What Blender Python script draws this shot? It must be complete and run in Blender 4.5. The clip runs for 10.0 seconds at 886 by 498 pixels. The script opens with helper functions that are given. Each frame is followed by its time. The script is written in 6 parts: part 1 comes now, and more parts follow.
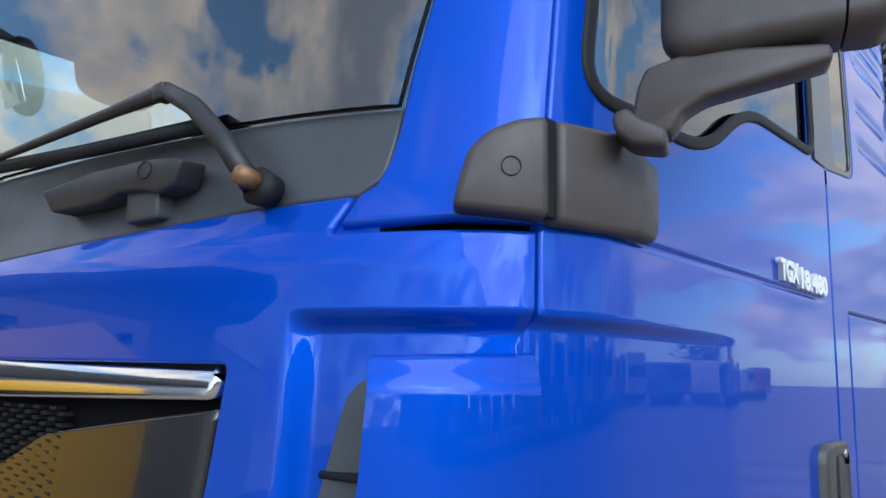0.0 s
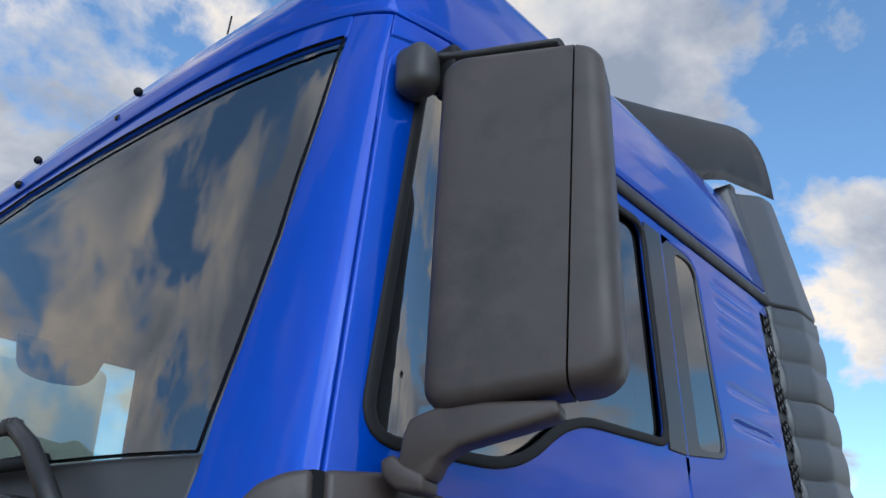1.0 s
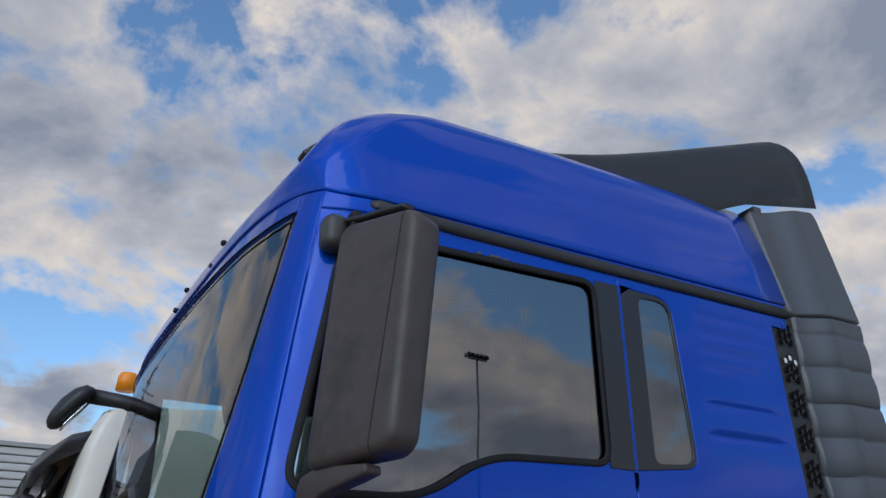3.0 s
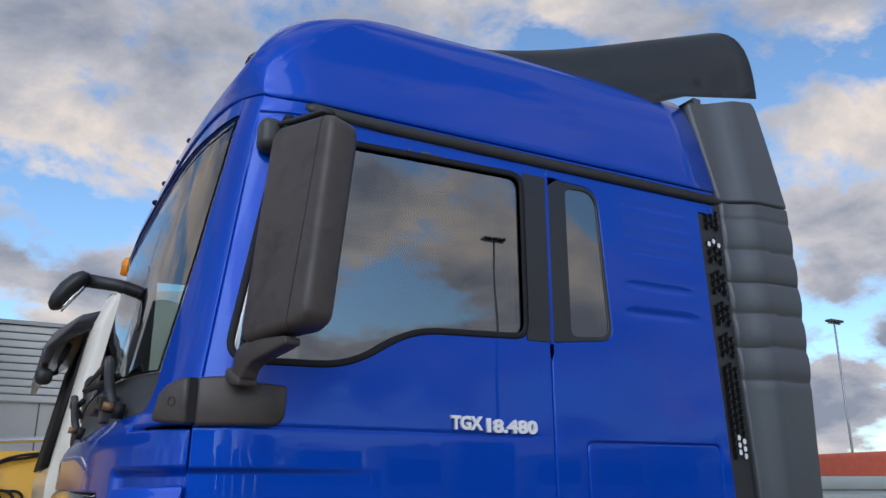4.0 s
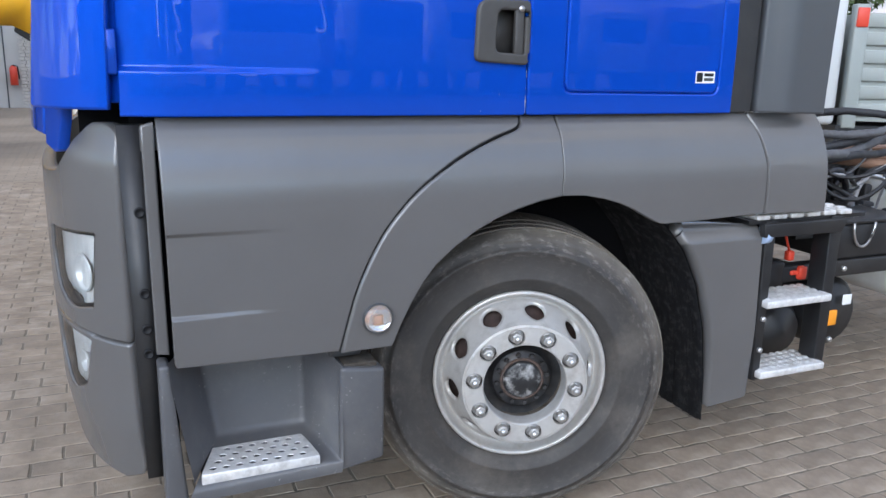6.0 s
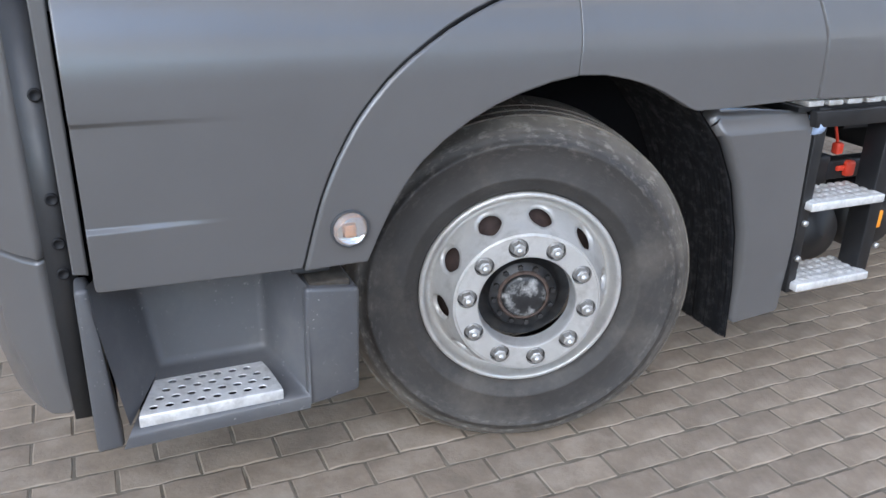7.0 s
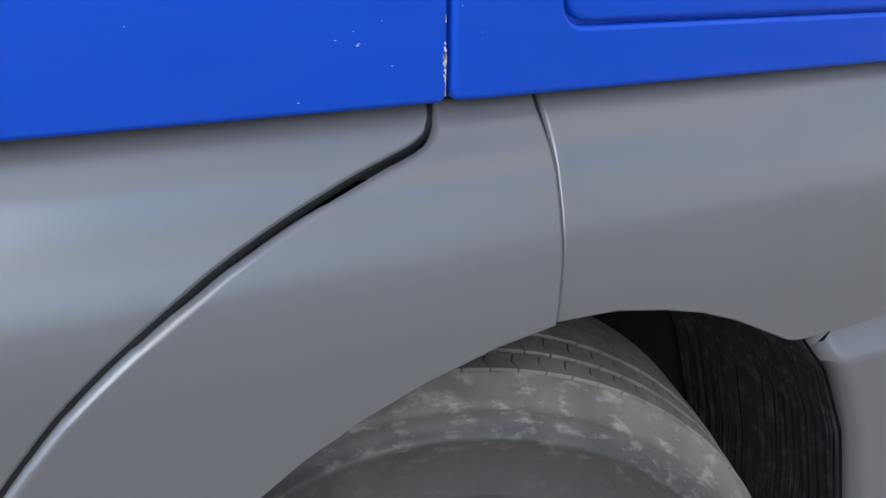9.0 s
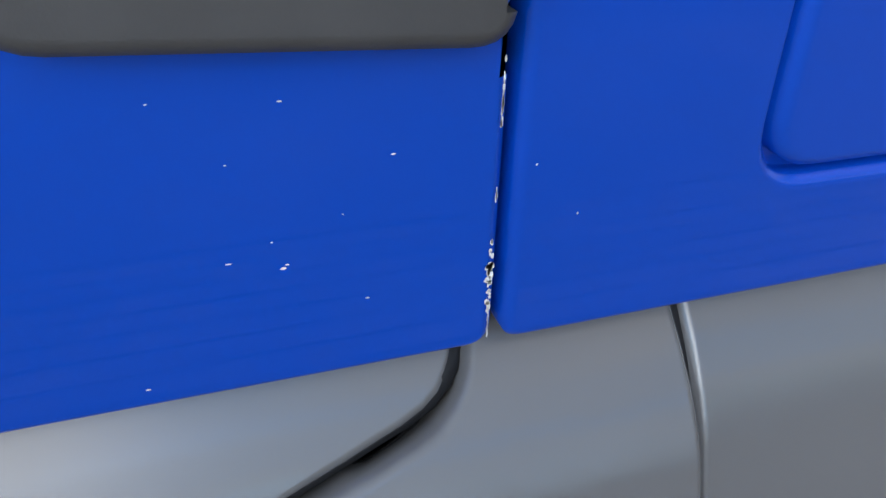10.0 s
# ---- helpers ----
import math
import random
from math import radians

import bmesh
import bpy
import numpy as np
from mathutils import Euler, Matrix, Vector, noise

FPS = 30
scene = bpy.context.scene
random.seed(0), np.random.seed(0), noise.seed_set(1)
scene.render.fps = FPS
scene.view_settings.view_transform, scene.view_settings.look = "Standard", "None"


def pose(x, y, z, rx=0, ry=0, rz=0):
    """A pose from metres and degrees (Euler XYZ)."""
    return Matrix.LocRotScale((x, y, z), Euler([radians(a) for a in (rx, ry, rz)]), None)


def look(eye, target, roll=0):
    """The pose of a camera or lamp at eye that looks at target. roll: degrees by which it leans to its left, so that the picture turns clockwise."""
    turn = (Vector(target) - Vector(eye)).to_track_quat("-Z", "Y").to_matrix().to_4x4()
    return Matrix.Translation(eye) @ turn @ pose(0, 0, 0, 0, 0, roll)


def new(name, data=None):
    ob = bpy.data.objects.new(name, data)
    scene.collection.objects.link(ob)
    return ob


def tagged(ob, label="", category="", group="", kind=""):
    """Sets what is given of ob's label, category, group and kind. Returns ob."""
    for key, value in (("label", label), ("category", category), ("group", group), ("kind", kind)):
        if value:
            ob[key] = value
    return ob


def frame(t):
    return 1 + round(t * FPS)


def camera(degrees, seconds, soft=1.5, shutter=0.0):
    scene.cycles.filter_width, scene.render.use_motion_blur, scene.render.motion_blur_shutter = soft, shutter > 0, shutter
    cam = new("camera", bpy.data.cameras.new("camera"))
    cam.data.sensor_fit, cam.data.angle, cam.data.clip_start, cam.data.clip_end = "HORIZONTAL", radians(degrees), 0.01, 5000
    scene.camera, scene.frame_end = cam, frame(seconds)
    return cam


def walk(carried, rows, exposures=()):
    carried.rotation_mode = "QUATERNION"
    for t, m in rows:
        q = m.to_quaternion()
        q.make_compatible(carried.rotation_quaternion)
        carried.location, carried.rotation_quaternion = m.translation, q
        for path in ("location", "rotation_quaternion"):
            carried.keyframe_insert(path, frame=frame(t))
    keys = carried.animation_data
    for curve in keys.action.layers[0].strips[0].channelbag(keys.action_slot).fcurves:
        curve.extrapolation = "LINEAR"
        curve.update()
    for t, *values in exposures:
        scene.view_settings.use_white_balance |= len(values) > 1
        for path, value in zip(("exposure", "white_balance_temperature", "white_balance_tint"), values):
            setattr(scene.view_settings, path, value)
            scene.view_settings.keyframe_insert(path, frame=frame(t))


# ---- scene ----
cam = camera(57.4, 10.0)
PATH = [
    (0, (-1.923, -0.471, 1.808), (-0.403, 0.79, 2.122), 1.1),
    (0.3, (-1.904, -0.549, 1.864), (-0.413, 0.68, 2.376), 0.3),
    (0.5, (-1.911, -0.63, 1.887), (-0.449, 0.578, 2.522), 0.6),
    (0.7, (-1.865, -0.688, 1.919), (-0.438, 0.511, 2.645), 0.2),
    (1, (-1.865, -0.794, 1.923), (-0.472, 0.364, 2.771), 0.0),
    (1.5, (-1.896, -1.012, 1.927), (-0.631, 0.278, 2.785), -0.6),
    (2, (-1.867, -1.279, 1.917), (-0.838, 0.191, 2.8), -0.2),
    (3.3, (-1.646, -1.968, 1.853), (-0.769, -0.361, 2.658), -0.2),
    (3.5, (-1.625, -2.058, 1.833), (-0.761, -0.418, 2.583), -0.2),
    (4, (-1.564, -2.166, 1.82), (-0.666, -0.474, 2.395), -0.1),
    (4.5, (-1.436, -2.303, 1.747), (-0.565, -0.544, 2.131), -0.0),
    (5, (-1.335, -2.368, 1.641), (-0.512, -0.551, 1.779), 0.4),
    (5.5, (-1.29, -2.312, 1.591), (-0.485, -0.489, 1.414), 1.0),
    (6, (-1.208, -2.153, 1.54), (-0.433, -0.37, 1.069), 1.3),
    (6.2, (-1.177, -2.091, 1.519), (-0.418, -0.332, 0.943), 1.4),
    (7.3, (-0.926, -1.624, 1.45), (-0.164, 0.063, 0.692), 1.6),
    (7.5, (-0.854, -1.547, 1.444), (-0.118, 0.152, 0.687), 1.2),
    (8, (-0.731, -1.273, 1.478), (0.014, 0.413, 0.7), 1.2),
    (8.5, (-0.515, -1.006, 1.511), (0.226, 0.675, 0.72), 1.0),
    (9, (-0.353, -0.707, 1.54), (0.44, 0.957, 0.763), 0.7),
    (9.5, (-0.201, -0.439, 1.624), (0.363, 1.194, 0.616), 1.1),
    (10, (-0.137, -0.271, 1.597), (0.448, 1.335, 0.559), 2.0),
]
walk(cam, [(t, look(eye, target, roll)) for t, eye, target, roll in PATH],
     exposures=[(0, 0.55, 6500, 10), (0.5, 0.25, 6500, 10), (1, 0.02, 6500, 10), (2, -0.25, 6500, 11), (3.5, -0.42, 6600, 13), (4.5, 0.06, 6800, 15), (5, 0.27, 6850, 15), (5.5, 0.6, 6850, 15), (6, 0.85, 6850, 15), (7.5, 0.93, 6850, 15), (8.5, 0.93, 6850, 15), (9, 0.85, 6850, 15), (9.5, 0.75, 6800, 14), (10, 0.65, 6700, 12)])

# ---------- light and sky ----------
SUN_EL, SUN_AZ = 30.0, 215.0
world = bpy.data.worlds.new("sky"); scene.world = world; world.use_nodes = True


def build_sky():
    nt = world.node_tree; nt.nodes.clear()
    N, L = nt.nodes.new, nt.links.new
    out, bg = N("ShaderNodeOutputWorld"), N("ShaderNodeBackground")
    sky = N("ShaderNodeTexSky"); sky.sky_type = "NISHITA"; sky.sun_disc = False
    sky.sun_elevation, sky.sun_rotation = radians(SUN_EL), radians(SUN_AZ)
    sky.dust_density, sky.ozone_density = 0.6, 2.5
    tc, sep = N("ShaderNodeTexCoord"), N("ShaderNodeSeparateXYZ")
    L(tc.outputs["Generated"], sep.inputs[0])

    def m(op, a, b=None):
        n = N("ShaderNodeMath"); n.operation = op
        for i, v in enumerate((a, b)):
            if v is None: continue
            if isinstance(v, (int, float)): n.inputs[i].default_value = v
            else: L(v, n.inputs[i])
        return n.outputs[0]
    zc = m("ADD", m("MAXIMUM", sep.outputs[2], 0.0), 0.42)
    comb = N("ShaderNodeCombineXYZ")
    L(m("DIVIDE", sep.outputs[0], zc), comb.inputs[0]); L(m("DIVIDE", sep.outputs[1], zc), comb.inputs[1])

    def fbm(scale, detail, rough, dist, off):
        mp = N("ShaderNodeMapping"); mp.inputs["Location"].default_value = off
        L(comb.outputs[0], mp.inputs[0])
        n = N("ShaderNodeTexNoise"); n.inputs["Scale"].default_value = scale
        n.inputs["Detail"].default_value, n.inputs["Roughness"].default_value, n.inputs["Distortion"].default_value = detail, rough, dist
        L(mp.outputs[0], n.inputs["Vector"])
        return n.outputs["Fac"]
    a = fbm(3.1, 12, 0.58, 0.15, (3.1, 1.7, 0))
    ramp = N("ShaderNodeValToRGB"); L(a, ramp.inputs[0])
    ramp.color_ramp.elements[0].position, ramp.color_ramp.elements[1].position = 0.440, 0.515
    b = fbm(3.4, 8, 0.55, 0.3, (7.3, 4.2, 2.0))
    shade = N("ShaderNodeValToRGB"); L(m("ADD", m("MULTIPLY", a, -0.55), m("ADD", m("MULTIPLY", b, 0.85), 0.35)), shade.inputs[0])
    e = shade.color_ramp.elements
    e[0].position, e[0].color = 0.36, (0.31, 0.37, 0.48, 1)
    e[1].position, e[1].color = 0.62, (1.0, 0.92, 0.83, 1)
    mid = e.new(0.5); mid.color = (0.60, 0.63, 0.69, 1)
    blue = N("ShaderNodeMix"); blue.data_type = "RGBA"; blue.blend_type = "MULTIPLY"; blue.inputs[0].default_value = 1.0
    L(sky.outputs[0], blue.inputs[6]); blue.inputs[7].default_value = (SKY_GAIN * 0.8, SKY_GAIN, SKY_GAIN * 1.08, 1)
    mix = N("ShaderNodeMix"); mix.data_type = "RGBA"
    L(ramp.outputs[0], mix.inputs[0]); L(blue.outputs[2], mix.inputs[6]); L(shade.outputs[0], mix.inputs[7])
    sv = N("ShaderNodeCombineXYZ"); el, az = radians(SUN_EL), radians(SUN_AZ)
    for i, v in enumerate((math.sin(az) * math.cos(el), math.cos(az) * math.cos(el), math.sin(el))): sv.inputs[i].default_value = v
    dot = N("ShaderNodeVectorMath"); dot.operation = "DOT_PRODUCT"; L(tc.outputs["Generated"], dot.inputs[0]); L(sv.outputs[0], dot.inputs[1])
    halo = m("ADD", m("MULTIPLY", m("POWER", m("MAXIMUM", dot.outputs["Value"], 0.0), 3.0), SUN_HALO), 1.0)
    tint = N("ShaderNodeMix"); tint.data_type = "RGBA"; L(m("MINIMUM", m("SUBTRACT", halo, 1.0), 1.0), tint.inputs[0]); tint.inputs[6].default_value, tint.inputs[7].default_value = (1, 1, 1, 1), (0.80, 0.93, 1.04, 1)
    clear = N("ShaderNodeVectorMath"); clear.operation = "MULTIPLY"; L(mix.outputs[2], clear.inputs[0]); L(tint.outputs[2], clear.inputs[1])
    lit = N("ShaderNodeVectorMath"); lit.operation = "SCALE"; L(clear.outputs[0], lit.inputs[0]); L(halo, lit.inputs["Scale"])
    L(lit.outputs[0], bg.inputs[0]); bg.inputs[1].default_value = SKY_STRENGTH
    L(bg.outputs[0], out.inputs[0])


SKY_GAIN, SKY_STRENGTH, SUN_HALO = 0.22, 1.0, 1.0
build_sky()
sun = bpy.data.lights.new("sun", "SUN"); sun.energy = 0.9; sun.angle = radians(50); sun.color = (1.0, 0.96, 0.92)
sun_ob = new("sun", sun)
sun_ob.matrix_world = look((0, 0, 30), (math.sin(radians(SUN_AZ)) * -30, math.cos(radians(SUN_AZ)) * -30, 30 - 30 * math.tan(radians(SUN_EL))))


# ---------- materials ----------
def material(name, color, rough=0.5, metal=0.0, coat=0.0, var=0.0, scale=8.0, bump=0.0, bscale=60.0, spec=0.5, dirt=None, dirt_amt=0.0, dirt_scale=3.0, rvar=0.0, coat_rough=0.03, specks=0.0):
    mt = bpy.data.materials.new(name); mt.use_nodes = True
    nt = mt.node_tree; N, L = nt.nodes.new, nt.links.new
    p = nt.nodes["Principled BSDF"]
    p.inputs["Base Color"].default_value = (*color, 1); p.inputs["Roughness"].default_value = rough
    p.inputs["Metallic"].default_value = metal; p.inputs["Coat Weight"].default_value = coat
    p.inputs["Coat Roughness"].default_value = coat_rough; p.inputs["Specular IOR Level"].default_value = spec
    tc = N("ShaderNodeTexCoord")

    def noise_fac(sc, detail=6, rough_=0.6):
        n = N("ShaderNodeTexNoise"); n.inputs["Scale"].default_value = sc
        n.inputs["Detail"].default_value, n.inputs["Roughness"].default_value = detail, rough_
        L(tc.outputs["Object"], n.inputs["Vector"]); return n.outputs["Fac"]
    col = None
    if var > 0:
        r = N("ShaderNodeMapRange"); L(noise_fac(scale), r.inputs[0])
        r.inputs[1].default_value, r.inputs[2].default_value = 0.3, 0.7
        r.inputs[3].default_value, r.inputs[4].default_value = 1 - var, 1 + var
        mx = N("ShaderNodeVectorMath"); mx.operation = "SCALE"; mx.inputs[0].default_value = color
        L(r.outputs[0], mx.inputs["Scale"]); col = mx.outputs[0]
    if dirt:
        r = N("ShaderNodeMapRange"); L(noise_fac(dirt_scale, 9, 0.68), r.inputs[0])
        r.inputs[1].default_value, r.inputs[2].default_value = 0.5, 0.72
        r.inputs[3].default_value, r.inputs[4].default_value = 0, dirt_amt
        mix = N("ShaderNodeMix"); mix.data_type = "RGBA"; L(r.outputs[0], mix.inputs[0])
        if col: L(col, mix.inputs[6])
        else: mix.inputs[6].default_value = (*color, 1)
        mix.inputs[7].default_value = (*dirt, 1); col = mix.outputs[2]
    if specks > 0:
        g = N("ShaderNodeMapRange"); L(noise_fac(95, 3, 0.7), g.inputs[0]); g.inputs[1].default_value, g.inputs[2].default_value = 0.665, 0.70
        w = N("ShaderNodeMapRange"); L(noise_fac(7, 3), w.inputs[0]); w.inputs[1].default_value, w.inputs[2].default_value, w.inputs[4].default_value = 0.46, 0.66, specks
        pr = N("ShaderNodeMath"); pr.operation = "MULTIPLY"; L(g.outputs[0], pr.inputs[0]); L(w.outputs[0], pr.inputs[1])
        mix = N("ShaderNodeMix"); mix.data_type = "RGBA"; L(pr.outputs[0], mix.inputs[0])
        if col: L(col, mix.inputs[6])
        else: mix.inputs[6].default_value = (*color, 1)
        mix.inputs[7].default_value = (0.55, 0.53, 0.50, 1); col = mix.outputs[2]
    if col: L(col, p.inputs["Base Color"])
    if rvar > 0:
        r = N("ShaderNodeMapRange"); L(noise_fac(scale * 1.7), r.inputs[0])
        r.inputs[1].default_value, r.inputs[2].default_value = 0.3, 0.7
        r.inputs[3].default_value, r.inputs[4].default_value = max(rough - rvar, 0.01), rough + rvar
        L(r.outputs[0], p.inputs["Roughness"])
    if bump > 0:
        b = N("ShaderNodeBump"); b.inputs["Strength"].default_value = bump; b.inputs["Distance"].default_value = 0.002
        L(noise_fac(bscale, 3), b.inputs["Height"]); L(b.outputs[0], p.inputs["Normal"])
    return mt


BLUE = material("blue_paint", (0.0, 0.062, 0.45), 0.42, metal=0.4, coat=0.95, var=0.05, scale=2.0, coat_rough=0.015, spec=0.0, bump=0.02, bscale=7)
BLUE.node_tree.nodes["Principled BSDF"].inputs["Coat IOR"].default_value = 1.37
GREY = material("grey_plastic", (0.104, 0.101, 0.100), 0.25, spec=0.9, var=0.06, scale=2.0, bump=0.010, bscale=300)
SLATE = material("slate_grey_plastic", (0.056, 0.060, 0.066), 0.36, spec=0.7, var=0.06, scale=2.0, bump=0.04, bscale=500)
DARKGREY = material("dark_grey_plastic", (0.055, 0.058, 0.062), 0.42, var=0.08, bump=0.05, bscale=700, rvar=0.06)
BLACK = material("black_plastic", (0.022, 0.022, 0.023), 0.45, var=0.15, bump=0.12, bscale=700, dirt=(0.09, 0.075, 0.06), dirt_amt=0.16, dirt_scale=6, rvar=0.08)
GREYSPECK = material("spattered_grey_plastic", (0.086, 0.086, 0.090), 0.40, var=0.08, scale=5.0, rvar=0.05, dirt=(0.19, 0.18, 0.165), dirt_amt=0.25, dirt_scale=6, specks=0.9)
FADED = material("faded_black_plastic", (0.052, 0.049, 0.047), 0.42, var=0.12, scale=20, bump=0.10, bscale=700, rvar=0.06)
RUBBER = material("rubber", (0.010, 0.010, 0.011), 0.6, var=0.2, spec=0.3)
PILLARBLACK = material("satin_black_trim", (0.020, 0.020, 0.022), 0.22, spec=0.5, var=0.1)
# near-black that stands for shade in gaps, holes and cavities
SHADOW = material("shade_black", (0.006, 0.006, 0.007), 0.9, spec=0.1)
CHROME = material("chrome", (0.75, 0.75, 0.76), 0.09, metal=1.0)
STEEL = material("brushed_aluminium", (0.56, 0.55, 0.54), 0.36, metal=1.0, var=0.12, scale=14, rvar=0.1, dirt=(0.25, 0.22, 0.19), dirt_amt=0.45, dirt_scale=9)
TYRE = material("tyre_rubber", (0.026, 0.025, 0.025), 0.66, var=0.2, scale=9, bump=0.2, bscale=260, dirt=(0.13, 0.115, 0.10), dirt_amt=0.3, dirt_scale=7)


def scuffed_sidewall():
    """Tyre rubber with pale scuffs drawn out round the shoulder, and dust in the rings."""
    mt = material("scuffed_tyre_wall", (0.040, 0.036, 0.033), 0.62, var=0.2, scale=9, bump=0.15, bscale=240, dirt=(0.15, 0.128, 0.105), dirt_amt=0.45, dirt_scale=5)
    nt = mt.node_tree; N, L = nt.nodes.new, nt.links.new; p = nt.nodes["Principled BSDF"]; src = p.inputs["Base Color"].links[0].from_socket
    tc, sp = N("ShaderNodeTexCoord"), N("ShaderNodeSeparateXYZ"); L(tc.outputs["Object"], sp.inputs[0])
    def m(op, a, b=None):
        n = N("ShaderNodeMath"); n.operation = op
        for i, v in enumerate((a, b)):
            if v is None: continue
            if isinstance(v, (int, float)): n.inputs[i].default_value = v
            else: L(v, n.inputs[i])
        return n.outputs[0]
    r = m("SQRT", m("ADD", m("MULTIPLY", sp.outputs[0], sp.outputs[0]), m("MULTIPLY", sp.outputs[2], sp.outputs[2]))); an = m("ARCTAN2", sp.outputs[2], sp.outputs[0])
    cb = N("ShaderNodeCombineXYZ"); L(m("MULTIPLY", r, 70.0), cb.inputs[0]); L(m("MULTIPLY", an, 11.0), cb.inputs[1])
    n = N("ShaderNodeTexNoise"); n.inputs["Scale"].default_value = 1.0; n.inputs["Detail"].default_value = 7; n.inputs["Roughness"].default_value = 0.68; L(cb.outputs[0], n.inputs["Vector"])
    g = N("ShaderNodeMapRange"); L(n.outputs["Fac"], g.inputs[0]); g.inputs[1].default_value, g.inputs[2].default_value = 0.52, 0.70
    w = N("ShaderNodeMapRange"); L(r, w.inputs[0]); w.inputs[1].default_value, w.inputs[2].default_value, w.inputs[3].default_value, w.inputs[4].default_value = 0.40, 0.475, 0.06, 0.7
    mix = N("ShaderNodeMix"); mix.data_type = "RGBA"; L(m("MULTIPLY", g.outputs[0], w.outputs[0]), mix.inputs[0]); L(src, mix.inputs[6]); mix.inputs[7].default_value = (0.30, 0.27, 0.235, 1)
    # dried mud on the shoulder, broken up by rubbing
    d = N("ShaderNodeMapRange"); L(r, d.inputs[0]); d.inputs[1].default_value, d.inputs[2].default_value, d.inputs[3].default_value, d.inputs[4].default_value = 0.445, 0.495, 0.0, 0.9
    n2 = N("ShaderNodeTexNoise"); n2.inputs["Scale"].default_value = 9.0; n2.inputs["Detail"].default_value = 8; L(tc.outputs["Object"], n2.inputs["Vector"])
    g2 = N("ShaderNodeMapRange"); L(n2.outputs["Fac"], g2.inputs[0]); g2.inputs[1].default_value, g2.inputs[2].default_value, g2.inputs[3].default_value = 0.36, 0.58, 0.45
    mud = N("ShaderNodeMix"); mud.data_type = "RGBA"; L(m("MULTIPLY", d.outputs[0], g2.outputs[0]), mud.inputs[0]); L(src, mud.inputs[6]); mud.inputs[7].default_value = (0.16, 0.138, 0.112, 1); L(mud.outputs[2], mix.inputs[6])
    L(mix.outputs[2], p.inputs["Base Color"]); return mt


SIDEWALL = scuffed_sidewall()
WHITE = material("white_letters", (0.78, 0.78, 0.77), 0.3)
def glass_mat(name, tint, ior):
    """A thin pane: clear through, tinted, with a mirror gloss that grows towards grazing."""
    mt = bpy.data.materials.new(name); mt.use_nodes = True; nt = mt.node_tree; nt.nodes.clear(); N, L = nt.nodes.new, nt.links.new
    out, mix, clear, gloss, fr = N("ShaderNodeOutputMaterial"), N("ShaderNodeMixShader"), N("ShaderNodeBsdfTransparent"), N("ShaderNodeBsdfGlossy"), N("ShaderNodeFresnel")
    clear.inputs[0].default_value = (*tint, 1); gloss.inputs["Roughness"].default_value = 0.01; fr.inputs["IOR"].default_value = ior
    tc, n, b = N("ShaderNodeTexCoord"), N("ShaderNodeTexNoise"), N("ShaderNodeBump")
    n.inputs["Scale"].default_value = 3.0; n.inputs["Detail"].default_value = 1; b.inputs["Strength"].default_value = 0.04; b.inputs["Distance"].default_value = 0.02
    L(tc.outputs["Object"], n.inputs["Vector"]); L(n.outputs["Fac"], b.inputs["Height"]); L(b.outputs[0], gloss.inputs["Normal"])
    L(fr.outputs[0], mix.inputs[0]); L(clear.outputs[0], mix.inputs[1]); L(gloss.outputs[0], mix.inputs[2]); L(mix.outputs[0], out.inputs[0])
    return mt


GLASS = glass_mat("tinted_glass", (0.13, 0.155, 0.15), 3.2)
SCREEN = glass_mat("windscreen_glass", (0.70, 0.79, 0.77), 2.9)
PALEGLASS = glass_mat("clear_side_glass", (0.80, 0.87, 0.84), 1.5)


# ---------- mesh helpers ----------
def part(name, bm, mat, parent=None, label="", smooth=True):
    me = bpy.data.meshes.new(name); bmesh.ops.recalc_face_normals(bm, faces=bm.faces[:]); bm.to_mesh(me); bm.free()
    if smooth: me.polygons.foreach_set("use_smooth", [True] * len(me.polygons))
    if mat: me.materials.append(mat)
    ob = new(name, me)
    if parent: ob.parent = parent
    if label: tagged(ob, label)
    return ob


def empty(name, label, category, group="", kind="", at=(0, 0, 0)):
    ob = new(name); ob.empty_display_size = 0.1; ob.location = at
    return tagged(ob, label, category, group, kind)


def box(bm, x0, x1, y0, y1, z0, z1, bev=0.0, seg=2):
    m = Matrix.LocRotScale(((x0 + x1) / 2, (y0 + y1) / 2, (z0 + z1) / 2), None, (abs(x1 - x0), abs(y1 - y0), abs(z1 - z0)))
    r = bmesh.ops.create_cube(bm, size=1, matrix=m)
    if bev > 0:
        ed = list({e for v in r["verts"] for e in v.link_edges})
        bmesh.ops.bevel(bm, geom=ed, offset=bev, segments=seg, profile=0.5, affect="EDGES")
    return r["verts"]


def rounded(pts):
    """Polygon of (u, v) or (u, v, r): corners with r are rounded."""
    out, n = [], len(pts)
    for i, p in enumerate(pts):
        r = p[2] if len(p) > 2 else 0
        c = Vector(p[:2])
        if r <= 0: out.append(c); continue
        a, b = Vector(pts[i - 1][:2]) - c, Vector(pts[(i + 1) % n][:2]) - c
        r = min(r, a.length * 0.49, b.length * 0.49)
        p0, p1 = c + a.normalized() * r, c + b.normalized() * r
        for k in range(7):
            t = k / 6
            out.append(p0 * (1 - t) ** 2 + c * 2 * t * (1 - t) + p1 * t * t)
    return out


def dense(pts, step):
    out = []
    for i, p in enumerate(pts):
        q = pts[(i + 1) % len(pts)]; n = max(1, math.ceil((q - p).length / step))
        out += [p.lerp(q, k / n) for k in range(n)]
    return out


